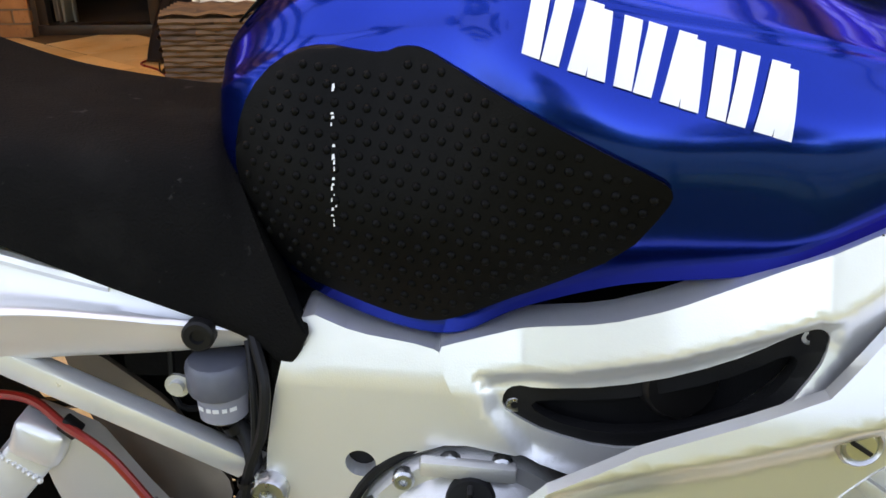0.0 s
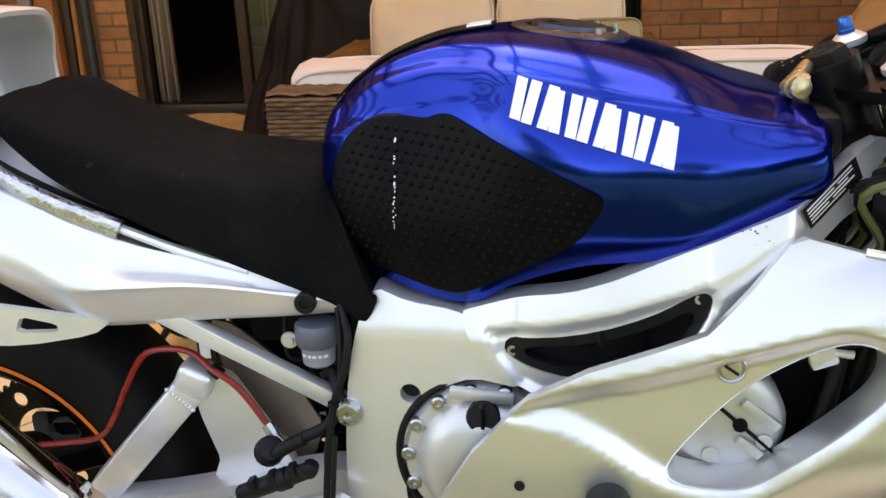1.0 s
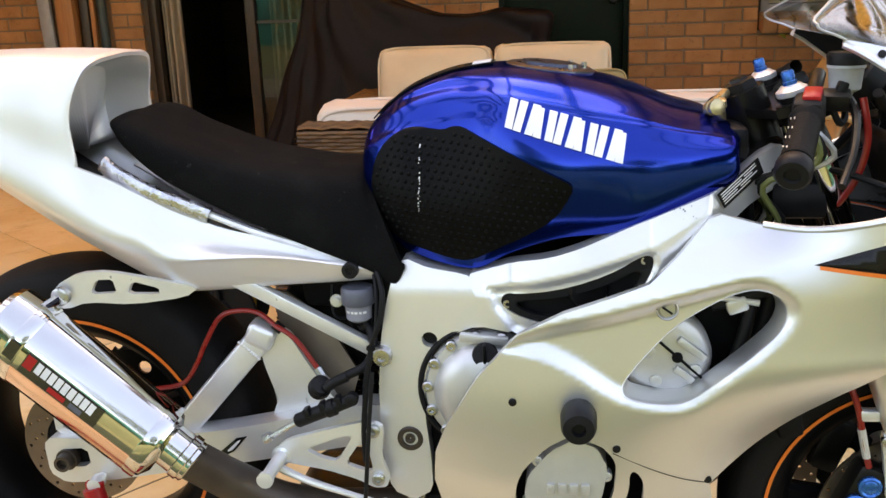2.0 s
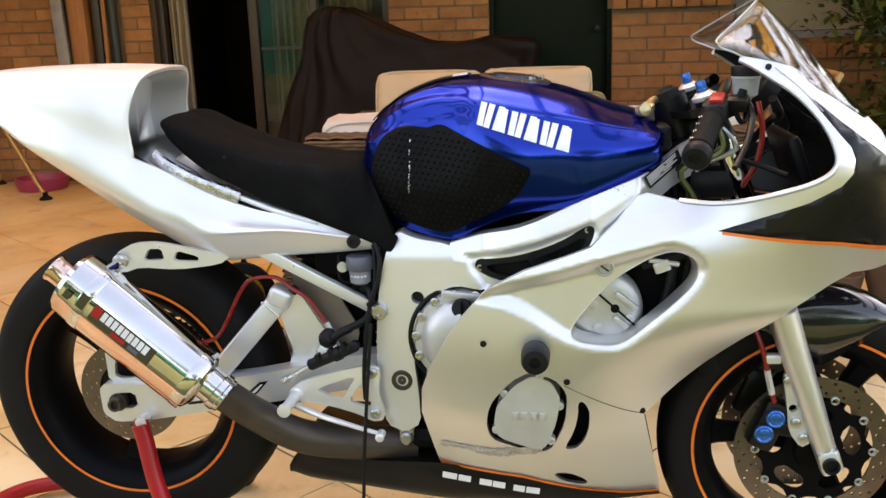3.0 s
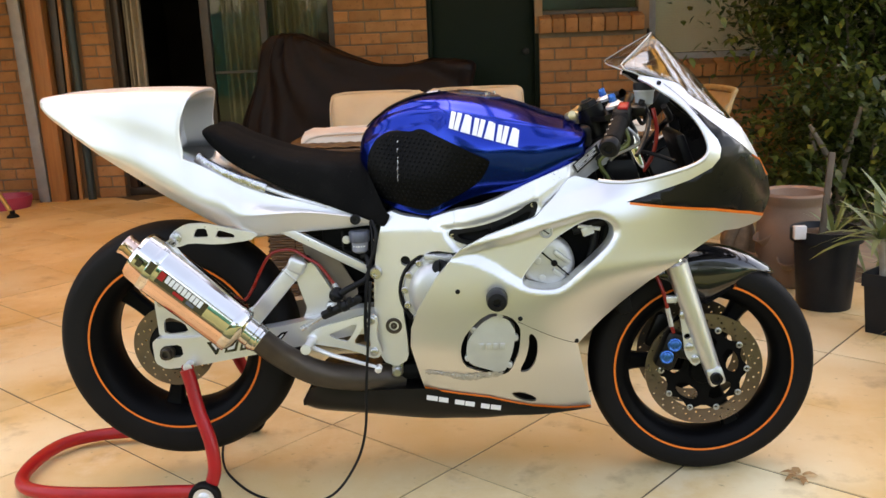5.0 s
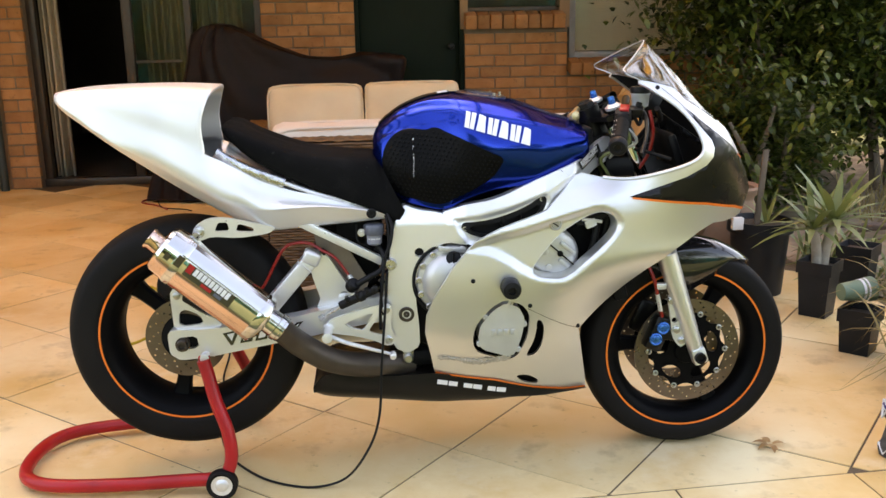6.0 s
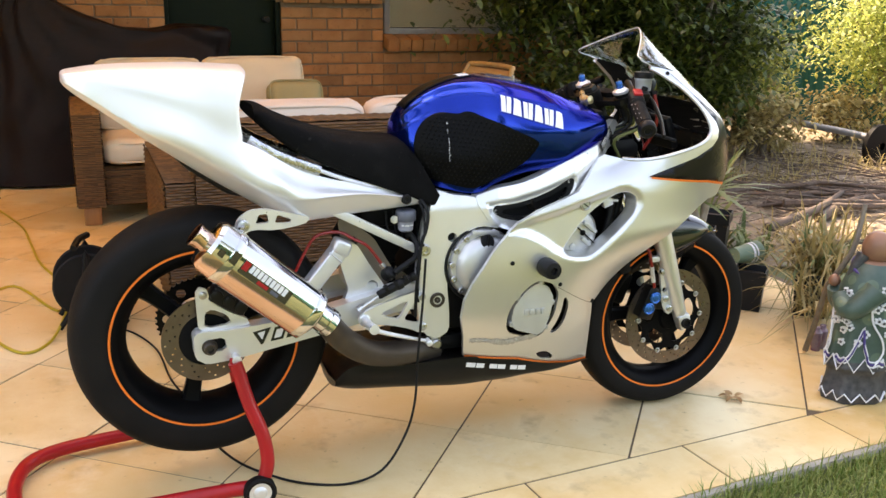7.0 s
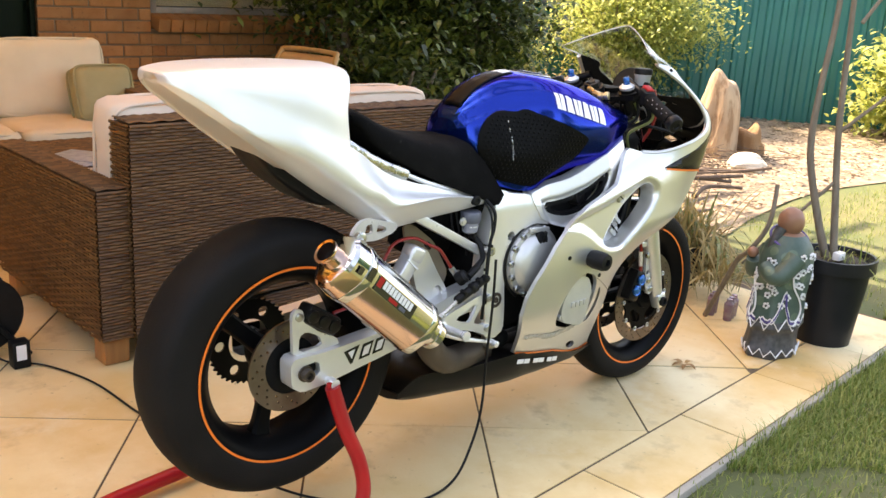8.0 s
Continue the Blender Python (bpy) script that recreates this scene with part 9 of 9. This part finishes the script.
tuft("pot_grass", (1.67, -0.30, 0.315), 60, 0.16, 0.045, BLADE, "short green weeds in the black pot", 15, 0.004)
bm = bmesh.new()
box(bm, (1.60, -0.30, 0.350), (0.05, 0.03, 0.03), None, 0.004)
whole("plant_tag", bm, WHITE_DECAL, (1.60, -0.30, 0.335), "white tag on the large black pot", "tag")
# dry leaf curl on the paving
bm = bmesh.new()
for k in range(7):
    a = k * 0.9
    leaf(bm, (0.93 + 0.012 * math.cos(a * 3), -0.110 + 0.01 * math.sin(a), 0.006), (math.cos(a), math.sin(a), 0.35), 0.045, 0.018, 0.4, 0.5, 4)
whole("dead_leaf", bm, leafy("dry_orange_leaf", (0.34, 0.17, 0.06), (0.52, 0.31, 0.13), 0.7, 0.2), (0.93, -0.11, 0), "curled dry leaf on the paving", "leaf")

# ---- shrubs, trees, bed ----
def crown(bm, rnd, centre, radii, count, size, clumps=40, down=0.0):
    """Leaves in clumps through an uneven body."""
    cs = []
    for k in range(clumps):
        d = Vector((rnd.gauss(0, 1), rnd.gauss(0, 1), rnd.gauss(0, 1))).normalized() * rnd.uniform(0.45, 1.0)
        cs.append(Vector((centre[0] + d.x * radii[0], centre[1] + d.y * radii[1], centre[2] + d.z * radii[2])))
    for k in range(count):
        c = rnd.choice(cs)
        s = 0.22 * (radii[0] + radii[1] + radii[2]) / 3
        p = c + Vector((rnd.gauss(0, s), rnd.gauss(0, s), rnd.gauss(0, s * 0.8)))
        if p.z < 0.02:
            p.z = rnd.uniform(0.02, 0.3)
        a, e = rnd.uniform(0, 6.283), rnd.uniform(-0.9, 0.7)
        leaf(bm, p, (math.cos(a) * math.cos(e), math.sin(a) * math.cos(e), math.sin(e)), size * rnd.uniform(0.6, 1.3), size * rnd.uniform(0.45, 0.75), 0.25, 0.25, 2)


def shrub(name, at, radii, zc, count, size, material, label, seed, stems=6, category="shrub", clumps=45):
    rnd = random.Random(seed)
    t = thing(name, at, label, category)
    for k in range(stems):
        bm = bmesh.new()
        a = rnd.uniform(0, 6.283)
        r = rnd.uniform(0.3, 0.75)
        top = (at[0] + math.cos(a) * radii[0] * r, at[1] + math.sin(a) * radii[1] * r, zc + radii[2] * rnd.uniform(-0.1, 0.6))
        tube(bm, [(at[0] + 0.06 * math.cos(a), at[1] + 0.06 * math.sin(a), at[2]), ((at[0] * 2 + top[0]) / 3 + rnd.uniform(-0.08, 0.08), (at[1] * 2 + top[1]) / 3, zc * 0.5), top], (0.035, 0.010), 8, 5)
        part("limb", bm, BARK, t)
    bm = bmesh.new()
    crown(bm, rnd, (at[0], at[1], zc), radii, count, size, clumps)
    part("crown", bm, material, t, kind="stuff", flat=True)
    return t


shrub("dark_shrub", (2.70, 3.95, -0.03), (0.85, 0.55, 0.95), 1.05, 14000, 0.062, LEAF_DARK, "large dense dark-green shrub before the window", 51, 9, clumps=70)
shrub("dark_shrub", (3.42, 3.80, -0.03), (0.80, 0.58, 0.90), 1.12, 12000, 0.066, LEAF_DARK, "large dense dark-green shrub beside the house", 52, 9, clumps=70)
shrub("dark_shrub", (4.50, 5.05, -0.03), (0.75, 0.60, 0.50), 1.72, 3000, 0.085, LEAF_DARK, "tall dark-green shrub at the house corner", 59, 8, clumps=50)
shrub("low_shrub", (2.20, 3.05, -0.03), (0.55, 0.40, 0.45), 0.50, 2600, 0.065, LEAF_DARK, "low dark-green bush under the shrub", 53, 5)
shrub("garden_tree", (6.30, 4.25, -0.03), (0.85, 0.82, 0.70), 0.98, 15000, 0.050, LEAF_LIGHT, "sunlit light-green leafy tree by the fence", 54, 8, "tree", 60)
shrub("garden_tree", (6.9, 5.45, -0.03), (0.8, 0.8, 0.85), 1.2, 6000, 0.075, LEAF_LIGHT, "tall sunlit light-green tree by the fence", 55, 7, "tree", 50)
shrub("yellow_shrub", (7.9, 1.75, -0.03), (0.6, 0.8, 0.50), 0.50, 4200, 0.09, LEAF_LIGHT, "yellow-green arching shrub against the fence", 57, 5)
shrub("garden_tree", (8.6, 1.6, -0.03), (0.8, 0.9, 0.5), 1.75, 3500, 0.10, LEAF_LIGHT, "overhanging leafy tree at the fence", 58, 5, "tree")
LEAF_DEAD = leafy("dead_brown_leaf", (0.20, 0.15, 0.055), (0.66, 0.54, 0.25), 0.7, 0.45)
shrub("dry_shrub", (4.20, 3.75, -0.03), (0.42, 0.30, 0.26), 0.28, 2200, 0.055, LEAF_DEAD, "half-dead brown shrub at the back of the bed", 61, 6)
shrub("dry_shrub", (5.50, 4.15, -0.03), (0.45, 0.30, 0.22), 0.24, 1500, 0.055, LEAF_DEAD, "half-dead brown shrub at the back of the bed", 62, 5)
LEAF_YELLOW = leafy("yellow_green_leaf", (0.20, 0.24, 0.05), (0.66, 0.62, 0.20), 0.5, 0.5)
shrub("sunlit_shrub", (4.55, 4.45, -0.03), (0.55, 0.35, 0.42), 0.62, 4200, 0.050, LEAF_YELLOW, "sunlit yellow-green shrub at the back of the bed", 64, 6)
DARK_BARK = mat("dark_weathered_bark", (0.075, 0.052, 0.038), 0.9, 0, (0.15, 0.11, 0.085), 18, 0.5, 0.7, 70, stretch=(3, 3, 1))
rnd = random.Random(77)
for k in range(18):
    cx, cy = rnd.uniform(2.75, 4.1), rnd.uniform(1.65, 2.45)
    a = math.atan2(-0.55, 0.8) + rnd.gauss(0, 0.35)
    l, r, z = rnd.uniform(0.5, 1.3), rnd.uniform(0.010, 0.028), rnd.uniform(0.005, 0.06)
    d = Vector((math.cos(a), math.sin(a), 0)) * l / 2
    c = Vector((cx, cy, z))
    bm = bmesh.new()
    tube(bm, [c - d, c - d * 0.3 + Vector((0.03 * rnd.uniform(-1, 1), 0.04 * rnd.uniform(-1, 1), 0.02)), c + d * 0.4 + Vector((0.03 * rnd.uniform(-1, 1), 0.04 * rnd.uniform(-1, 1), 0.03)), c + d + Vector((0, 0, rnd.uniform(-0.005, 0.06)))], (r, r * 0.45), 7, 5)
    whole("fallen_branch", bm, DARK_BARK, (cx, cy, 0), "dark dry branch in a heap on the bed", "branch", "fallen branches")
bm = bmesh.new()
rnd = random.Random(78)
for k in range(420):
    c = Vector((rnd.uniform(2.6, 5.4), rnd.uniform(1.7, 3.5), rnd.uniform(0.0, 0.09)))
    if c.y > 1.7 + (c.x - 2.3) * 1.1:
        continue
    a, l = rnd.gauss(-0.6, 0.8), rnd.uniform(0.12, 0.50)
    d = Vector((math.cos(a), math.sin(a), rnd.gauss(0, 0.12))) * l / 2
    lo_end, hi_end = c - d, c + d
    lo_end.z, hi_end.z = max(0.0, lo_end.z), max(0.0, hi_end.z)
    rod(bm, lo_end, hi_end, rnd.uniform(0.002, 0.006), 0.0015, n=5, cap=False)
whole("twig_litter", bm, DARK_BARK, (3.9, 2.5, 0), "tangle of thin dry twigs over the bed", "twigs", kind="stuff", flat=True)
# mulch bed
bm = bmesh.new()
pts = spline([(2.6, 0.85), (3.4, 1.00), (4.6, 1.15), (6.2, 0.9), (8.3, 0.4), (9.2, 1.5), (7.6, 4.2), (5.5, 6.0), (3.0, 4.7), (2.0, 2.6), (2.05, 1.3)], 5, True)
vs = [bm.verts.new((p[0], p[1], -0.012 + 0.012 * noise.noise(Vector((p[0], p[1], 0))))) for p in pts]
bmesh.ops.triangle_fill(bm, use_beauty=True, edges=[bm.edges.new((vs[i], vs[(i + 1) % len(vs)])) for i in range(len(vs))])
whole("mulch_bed", bm, MULCH, (4.5, 2.5, -0.02), "sunlit bed of brown bark mulch", "garden bed", kind="structure")
rnd = random.Random(8)
bm = bmesh.new()
for k in range(9000):
    a = rnd.uniform(2.1, 8.6)
    b = rnd.uniform(0.9, 4.2)
    if b < 0.9 + 0.05 * a or b > 1.2 + (a - 2.0) * 1.4:
        continue
    l, w = rnd.uniform(0.02, 0.07), rnd.uniform(0.006, 0.022)
    t = rnd.uniform(0, 6.283)
    c, s = math.cos(t), math.sin(t)
    z = -0.008 + rnd.uniform(0, 0.02)
    q = [Vector((a + c * u * l - s * v * w, b + s * u * l + c * v * w, z + u * rnd.uniform(-0.012, 0.012))) for u, v in ((-0.5, -0.5), (0.5, -0.5), (0.5, 0.5), (-0.5, 0.5))]
    bm.faces.new([bm.verts.new(p) for p in q])
CHIP = leafy("bark_chip", (0.08, 0.054, 0.036), (0.46, 0.37, 0.27), 0.9, 0.0)
whole("bark_chips", bm, CHIP, (4.5, 2.5, -0.01), "scattered bark chips and leaf litter", "mulch", kind="stuff", flat=True)
for k, (a, b, r) in enumerate((((3.0, 1.75, 0.02), (3.9, 1.95, 0.05), 0.035), ((2.5, 1.6, 0.03), (3.5, 2.1, 0.07), 0.03), ((3.4, 1.45, 0.02), (3.9, 1.40, 0.03), 0.020), ((2.4, 1.35, 0.02), (3.1, 1.15, 0.03), 0.02))):
    bm = bmesh.new()
    m = ((a[0] + b[0]) / 2, (a[1] + b[1]) / 2 + 0.08 * (-1) ** k, (a[2] + b[2]) / 2 + 0.02)
    tube(bm, [a, m, b], (r, r * 0.5), 9, 8)
    whole("fallen_branch", bm, DARK_BARK, (m[0], m[1], 0), "weathered fallen branch lying on the mulch", "branch", "fallen branches")
bm = bmesh.new()
for vv in blobs(bm, (5.10, 2.36, 0.20), (0.19, 0.15, 0.46), 21, 4, 0.34, 1.3):
    vv.co.z = max(vv.co.z, -0.03)
whole("standing_stone", bm, ROCK, (5.15, 2.35, -0.03), "tall pale sandstone boulder standing in the bed", "boulder", flat=True)
bm = bmesh.new()
for vv in blobs(bm, (5.36, 2.20, 0.05), (0.13, 0.12, 0.19), 9, 4, 0.4, 1.6):
    vv.co.z = max(vv.co.z, -0.03)
whole("boulder", bm, BROWN_ROCK, (5.45, 2.10, -0.03), "brown sandstone boulder beside the tall stone", "boulder", "boulders", flat=True)
bm = bmesh.new()
for vv in blobs(bm, (4.80, 1.88, 0.02), (0.17, 0.13, 0.09), 12, 4, 0.35, 1.5):
    vv.co.z = max(vv.co.z, -0.03)
whole("boulder", bm, WHITE_ROCK, (4.75, 1.85, -0.03), "low white boulder on the mulch", "boulder", "boulders", flat=True)
# old cart axle in the bed
ax = thing("cart_axle", (4.84, 3.5, 0), "old iron cart axle and wheel on the bed", "cart axle")
bm = bmesh.new()
tube(bm, [(4.80, 3.90, 0.21), (4.85, 3.50, 0.20), (4.86, 3.22, 0.19)], 0.028, 12, 4)
part("axle_beam", bm, GREY_PIPE, ax)
bm = bmesh.new()
turned(bm, (4.86, 3.14, 0.14), (0.1, -1, 0), [(-0.03, 0.03), (-0.03, 0.14), (-0.02, 0.17), (0.02, 0.17), (0.03, 0.14), (0.03, 0.03)], 28)
part("axle_wheel", bm, RUBBER, ax)

# ---- steel fence ----
fn = thing("fence", (8.0, 3.2, 0), "teal ribbed steel garden fence", "fence", kind="structure")
FA, FB = Vector((4.6, 7.9, 0)), Vector((10.4, -0.2, 0))
FD = (FB - FA).normalized()
FNN = Vector((FD.y, -FD.x, 0))
length = (FB - FA).length
sheets = 7
for k in range(sheets):
    bm = bmesh.new()
    l0, l1 = length * k / sheets, length * (k + 1) / sheets + 0.006
    prof = []
    s = l0
    j = 0
    while s < l1:
        for ds, o in ((0, 0), (0.055, 0), (0.075, 0.022), (0.115, 0.022), (0.135, 0)):
            if s + ds < l1:
                prof.append((s + ds, o))
        s += 0.15
    prof.append((l1, 0))
    lo = [bm.verts.new(FA + FD * a + FNN * o + Vector((0, 0, -0.05))) for a, o in prof]
    hi = [bm.verts.new(FA + FD * a + FNN * o + Vector((0, 0, 1.85))) for a, o in prof]
    for i in range(len(prof) - 1):
        bm.faces.new((lo[i], lo[i + 1], hi[i + 1], hi[i]))
    sh = part("fence_sheet", bm, FENCE, fn, flat=True)
    sh.modifiers.new("thick", "SOLIDIFY").thickness = 0.003
bm = bmesh.new()
box(bm, (FA + FB) / 2 + Vector((0, 0, 1.87)), (length, 0.05, 0.05), Matrix.Rotation(math.atan2(FD.y, FD.x), 3, "Z"))
part("fence_cap", bm, FENCE, fn, flat=True)

# unseen backdrop behind the lawn, added for the bike to mirror: hedge, trees and fence
shrub("hedge", (-3.6, -7.6, -0.03), (2.4, 0.8, 1.1), 1.1, 3500, 0.17, LEAF_DARK, "long dark hedge added out of view across the lawn", 71, 6, "hedge", 60)
shrub("hedge", (1.6, -7.9, -0.03), (2.8, 0.8, 1.2), 1.2, 3500, 0.17, LEAF_DARK, "long dark hedge added out of view across the lawn", 72, 6, "hedge", 60)
shrub("hedge", (6.2, -7.0, -0.03), (2.2, 0.9, 1.3), 1.3, 3000, 0.17, LEAF_DARK, "long dark hedge added out of view across the lawn", 73, 6, "hedge", 60)
shrub("lawn_tree", (-5.5, -9.5, -0.03), (2.4, 2.2, 2.0), 4.0, 4500, 0.20, LEAF_DARK, "broad leafy tree out of view beyond the lawn", 74, 8, "tree", 60)
shrub("lawn_tree", (3.8, -10.5, -0.03), (2.6, 2.2, 2.2), 4.4, 4500, 0.20, LEAF_DARK, "broad leafy tree out of view beyond the lawn", 75, 8, "tree", 60)
bf = thing("back_fence", (0, -9.0, 0), "teal steel fence added out of view behind the hedge", "fence", kind="structure")
for k in range(6):
    bm = bmesh.new()
    box(bm, (-10 + 4.0 * k, -9.0, 0.9), (3.97, 0.03, 1.85), None, 0.004)
    part("fence_sheet", bm, FENCE, bf)
bm = bmesh.new()
box(bm, (-11.0, -3.0, 0.9), (0.03, 12.0, 1.85), None, 0.004)
part("fence_sheet", bm, FENCE, bf)

# ---- lawn blades ----
rnd = random.Random(17)
bm = bmesh.new()
for k in range(95000):
    x = rnd.uniform(-0.6, 6.0) if k % 5 == 0 else rnd.uniform(0.2, 2.8)
    y = rnd.uniform(-2.6, 1.0) if k % 5 == 0 else -0.30 - 1.35 * rnd.random() ** 1.4
    edge = (Vector((x, y, 0)) - EDGE_P).dot(EDGE_N)
    if x < 2.15 and edge > -0.236:
        continue
    if y > 1.05:
        continue
    bare = noise.noise(Vector((x * 1.6, y * 1.6, 3.0)))
    if bare > 0.28 and rnd.random() < 0.85:
        continue
    h = rnd.uniform(0.012, 0.034) * (rnd.uniform(1.4, 2.8) if edge > -0.32 and rnd.random() < 0.22 else 1)
    a = rnd.uniform(0, 6.283)
    d = Vector((math.cos(a), math.sin(a), 0))
    s = Vector((-d.y, d.x, 0)) * rnd.uniform(0.0012, 0.0026)
    p = Vector((x, y, -0.023))
    m = p + d * h * 0.25 + Vector((0, 0, h * 0.7))
    t = p + d * h * rnd.uniform(0.5, 1.0) + Vector((0, 0, h))
    v = [bm.verts.new(c) for c in (p - s, p + s, m + s * 0.7, m - s * 0.7, t)]
    bm.faces.new(v[:4])
    bm.faces.new((v[3], v[2], v[4]))
whole("grass", bm, BLADE, (1.5, -1.0, -0.035), "short green lawn grass with longer blades at the edge", "grass", kind="stuff", flat=True)

# ---- pieces: pavers and bricks ----
def paver_mesh(poly, z0, z1):
    bm = bmesh.new()
    c = sum((Vector(p) for p in poly), Vector((0, 0))) / len(poly)
    rings = []
    for k, z in ((1.0, z0), (1.0, z1 - 0.001), (1 - 0.004, z1)):
        rings.append([bm.verts.new((c.x + (p[0] - c.x) * k, c.y + (p[1] - c.y) * k, z)) for p in poly])
    n = len(poly)
    for a, b in zip(rings, rings[1:]):
        for j in range(n):
            bm.faces.new((a[j], a[(j + 1) % n], b[(j + 1) % n], b[j]))
    bm.faces.new(rings[-1])
    me = bpy.data.meshes.new("paver")
    bmesh.ops.recalc_face_normals(bm, faces=bm.faces)
    bm.to_mesh(me)
    bm.free()
    me.materials.append(PAVER)
    return me


def clip(poly, p, n):
    """Keeps the part of a polygon on the side of the line through p to which n points."""
    out = []
    for i in range(len(poly)):
        a, b = poly[i], poly[(i + 1) % len(poly)]
        da, db = (a - p).dot(n), (b - p).dot(n)
        if da >= 0:
            out.append(a)
        if da * db < 0:
            out.append(a + (b - a) * (da / (da - db)))
    return out


SIZE, GAP = 0.5, 0.006
rnd = random.Random(5)
O2 = Vector((0.012, -0.022))
U2, V2 = UA.to_2d(), VA.to_2d()
P2, N2, D2 = EDGE_P.to_2d(), EDGE_N.to_2d(), EDGE_D.to_2d()
half = SIZE / 2 - GAP / 2
full = paver_mesh([Vector((0, 0)) + U2 * a + V2 * b for a, b in ((-half, -half), (half, -half), (half, half), (-half, half))], -0.040, 0.0)
made = 0
for i in range(-14, 12):
    for j in range(-12, 16):
        c = O2 + U2 * (SIZE * (i + 0.5)) + V2 * (SIZE * (j + 0.5))
        if c.y > 4.95 or c.x < -5.3 or c.y < -1.2 or made >= 330:
            continue
        poly = [c + U2 * a + V2 * b for a, b in ((-half, -half), (half, -half), (half, half), (-half, half))]
        near = clip(poly, P2 + N2 * 0.004, N2)
        near = clip(near, Vector((1.95, 0.0)) if c.y < 1.7 else Vector((1.75, 0.0)), Vector((-1, 0.02))) if near else near
        near = clip(near, Vector((-5.0, 0.0)), Vector((1, 0))) if near else near
        if len(near) < 3:
            continue
        area = abs(sum(near[k].x * near[(k + 1) % len(near)].y - near[(k + 1) % len(near)].x * near[k].y for k in range(len(near)))) / 2
        if area < 0.004:
            continue
        if len(near) == 4 and area > 0.99 * (2 * half) ** 2:
            ob = new("paver", full)
            ob.location = Vector((c.x, c.y, rnd.uniform(-0.0015, 0.001))) - ORIGIN["pavement"]
            ob.rotation_euler = (rnd.uniform(-0.002, 0.002), rnd.uniform(-0.002, 0.002), 0)
        else:
            ob = new("paver", paver_mesh([p - ORIGIN["pavement"].to_2d() for p in near], -0.040, 0.0))
            ob.location.z = rnd.uniform(-0.0015, 0.001)
        ob.parent = bed
        made += 1
# the border course along the lawn
cut = [-5.0, -4.7, -4.2, -3.7, -3.2, -2.7, -2.2, -1.7, -1.2, -0.95, -0.46, 0.06, 0.585, 1.095, 1.60, 2.08]
for a, b in zip(cut, cut[1:]):
    q = [P2 + D2 * s + N2 * o for s, o in ((a + 0.003, -0.222), (b - 0.003, -0.222), (b - 0.003, -0.004), (a + 0.003, -0.004))]
    ob = new("paver", paver_mesh([p - ORIGIN["pavement"].to_2d() for p in q], -0.045, 0.0))
    ob.location.z = rnd.uniform(-0.0015, 0.001)
    ob.parent = bed
bm = bmesh.new()
box(bm, (P2 + D2 * -1.46 - N2 * 0.237).to_3d() + Vector((0, 0, -0.030)), (7.1, 0.024, 0.062), Matrix.Rotation(math.atan2(EDGE_D.y, EDGE_D.x), 3, "Z"), 0.005)
part("edging", bm, EDGE, bed)


def brick_mesh(w):
    bm = bmesh.new()
    box(bm, (0, 0, 0), (w, 0.05, 0.076), None, 0.005, 1)
    me = bpy.data.meshes.new("brick")
    bm.to_mesh(me)
    bm.free()
    me.materials.append(BRICK)
    return me


LONG = brick_mesh(0.230)
SHORT = {}
rnd = random.Random(3)
for wl, x0, x1, z0, z1, y in BRICKS:
    row = 0
    z = z0 + 0.043
    o = ORIGIN[wl.name]
    count = 0
    while z + 0.038 <= z1 + 0.001:
        x = x0 - (0.120 if row % 2 else 0.0)
        while x < x1 - 0.01:
            a, b = max(x, x0), min(x + 0.230, x1)
            if b - a > 0.03 and count < 299:
                w = round(b - a, 2)
                me = LONG if w >= 0.23 else SHORT.setdefault(w, brick_mesh(w))
                ob = new("brick", me)
                ob.location = Vector(((a + b) / 2, y + 0.022 + rnd.uniform(-0.002, 0.002), z)) - o
                ob.parent = wl
                count += 1
            x += 0.240
        z += 0.086
        row += 1
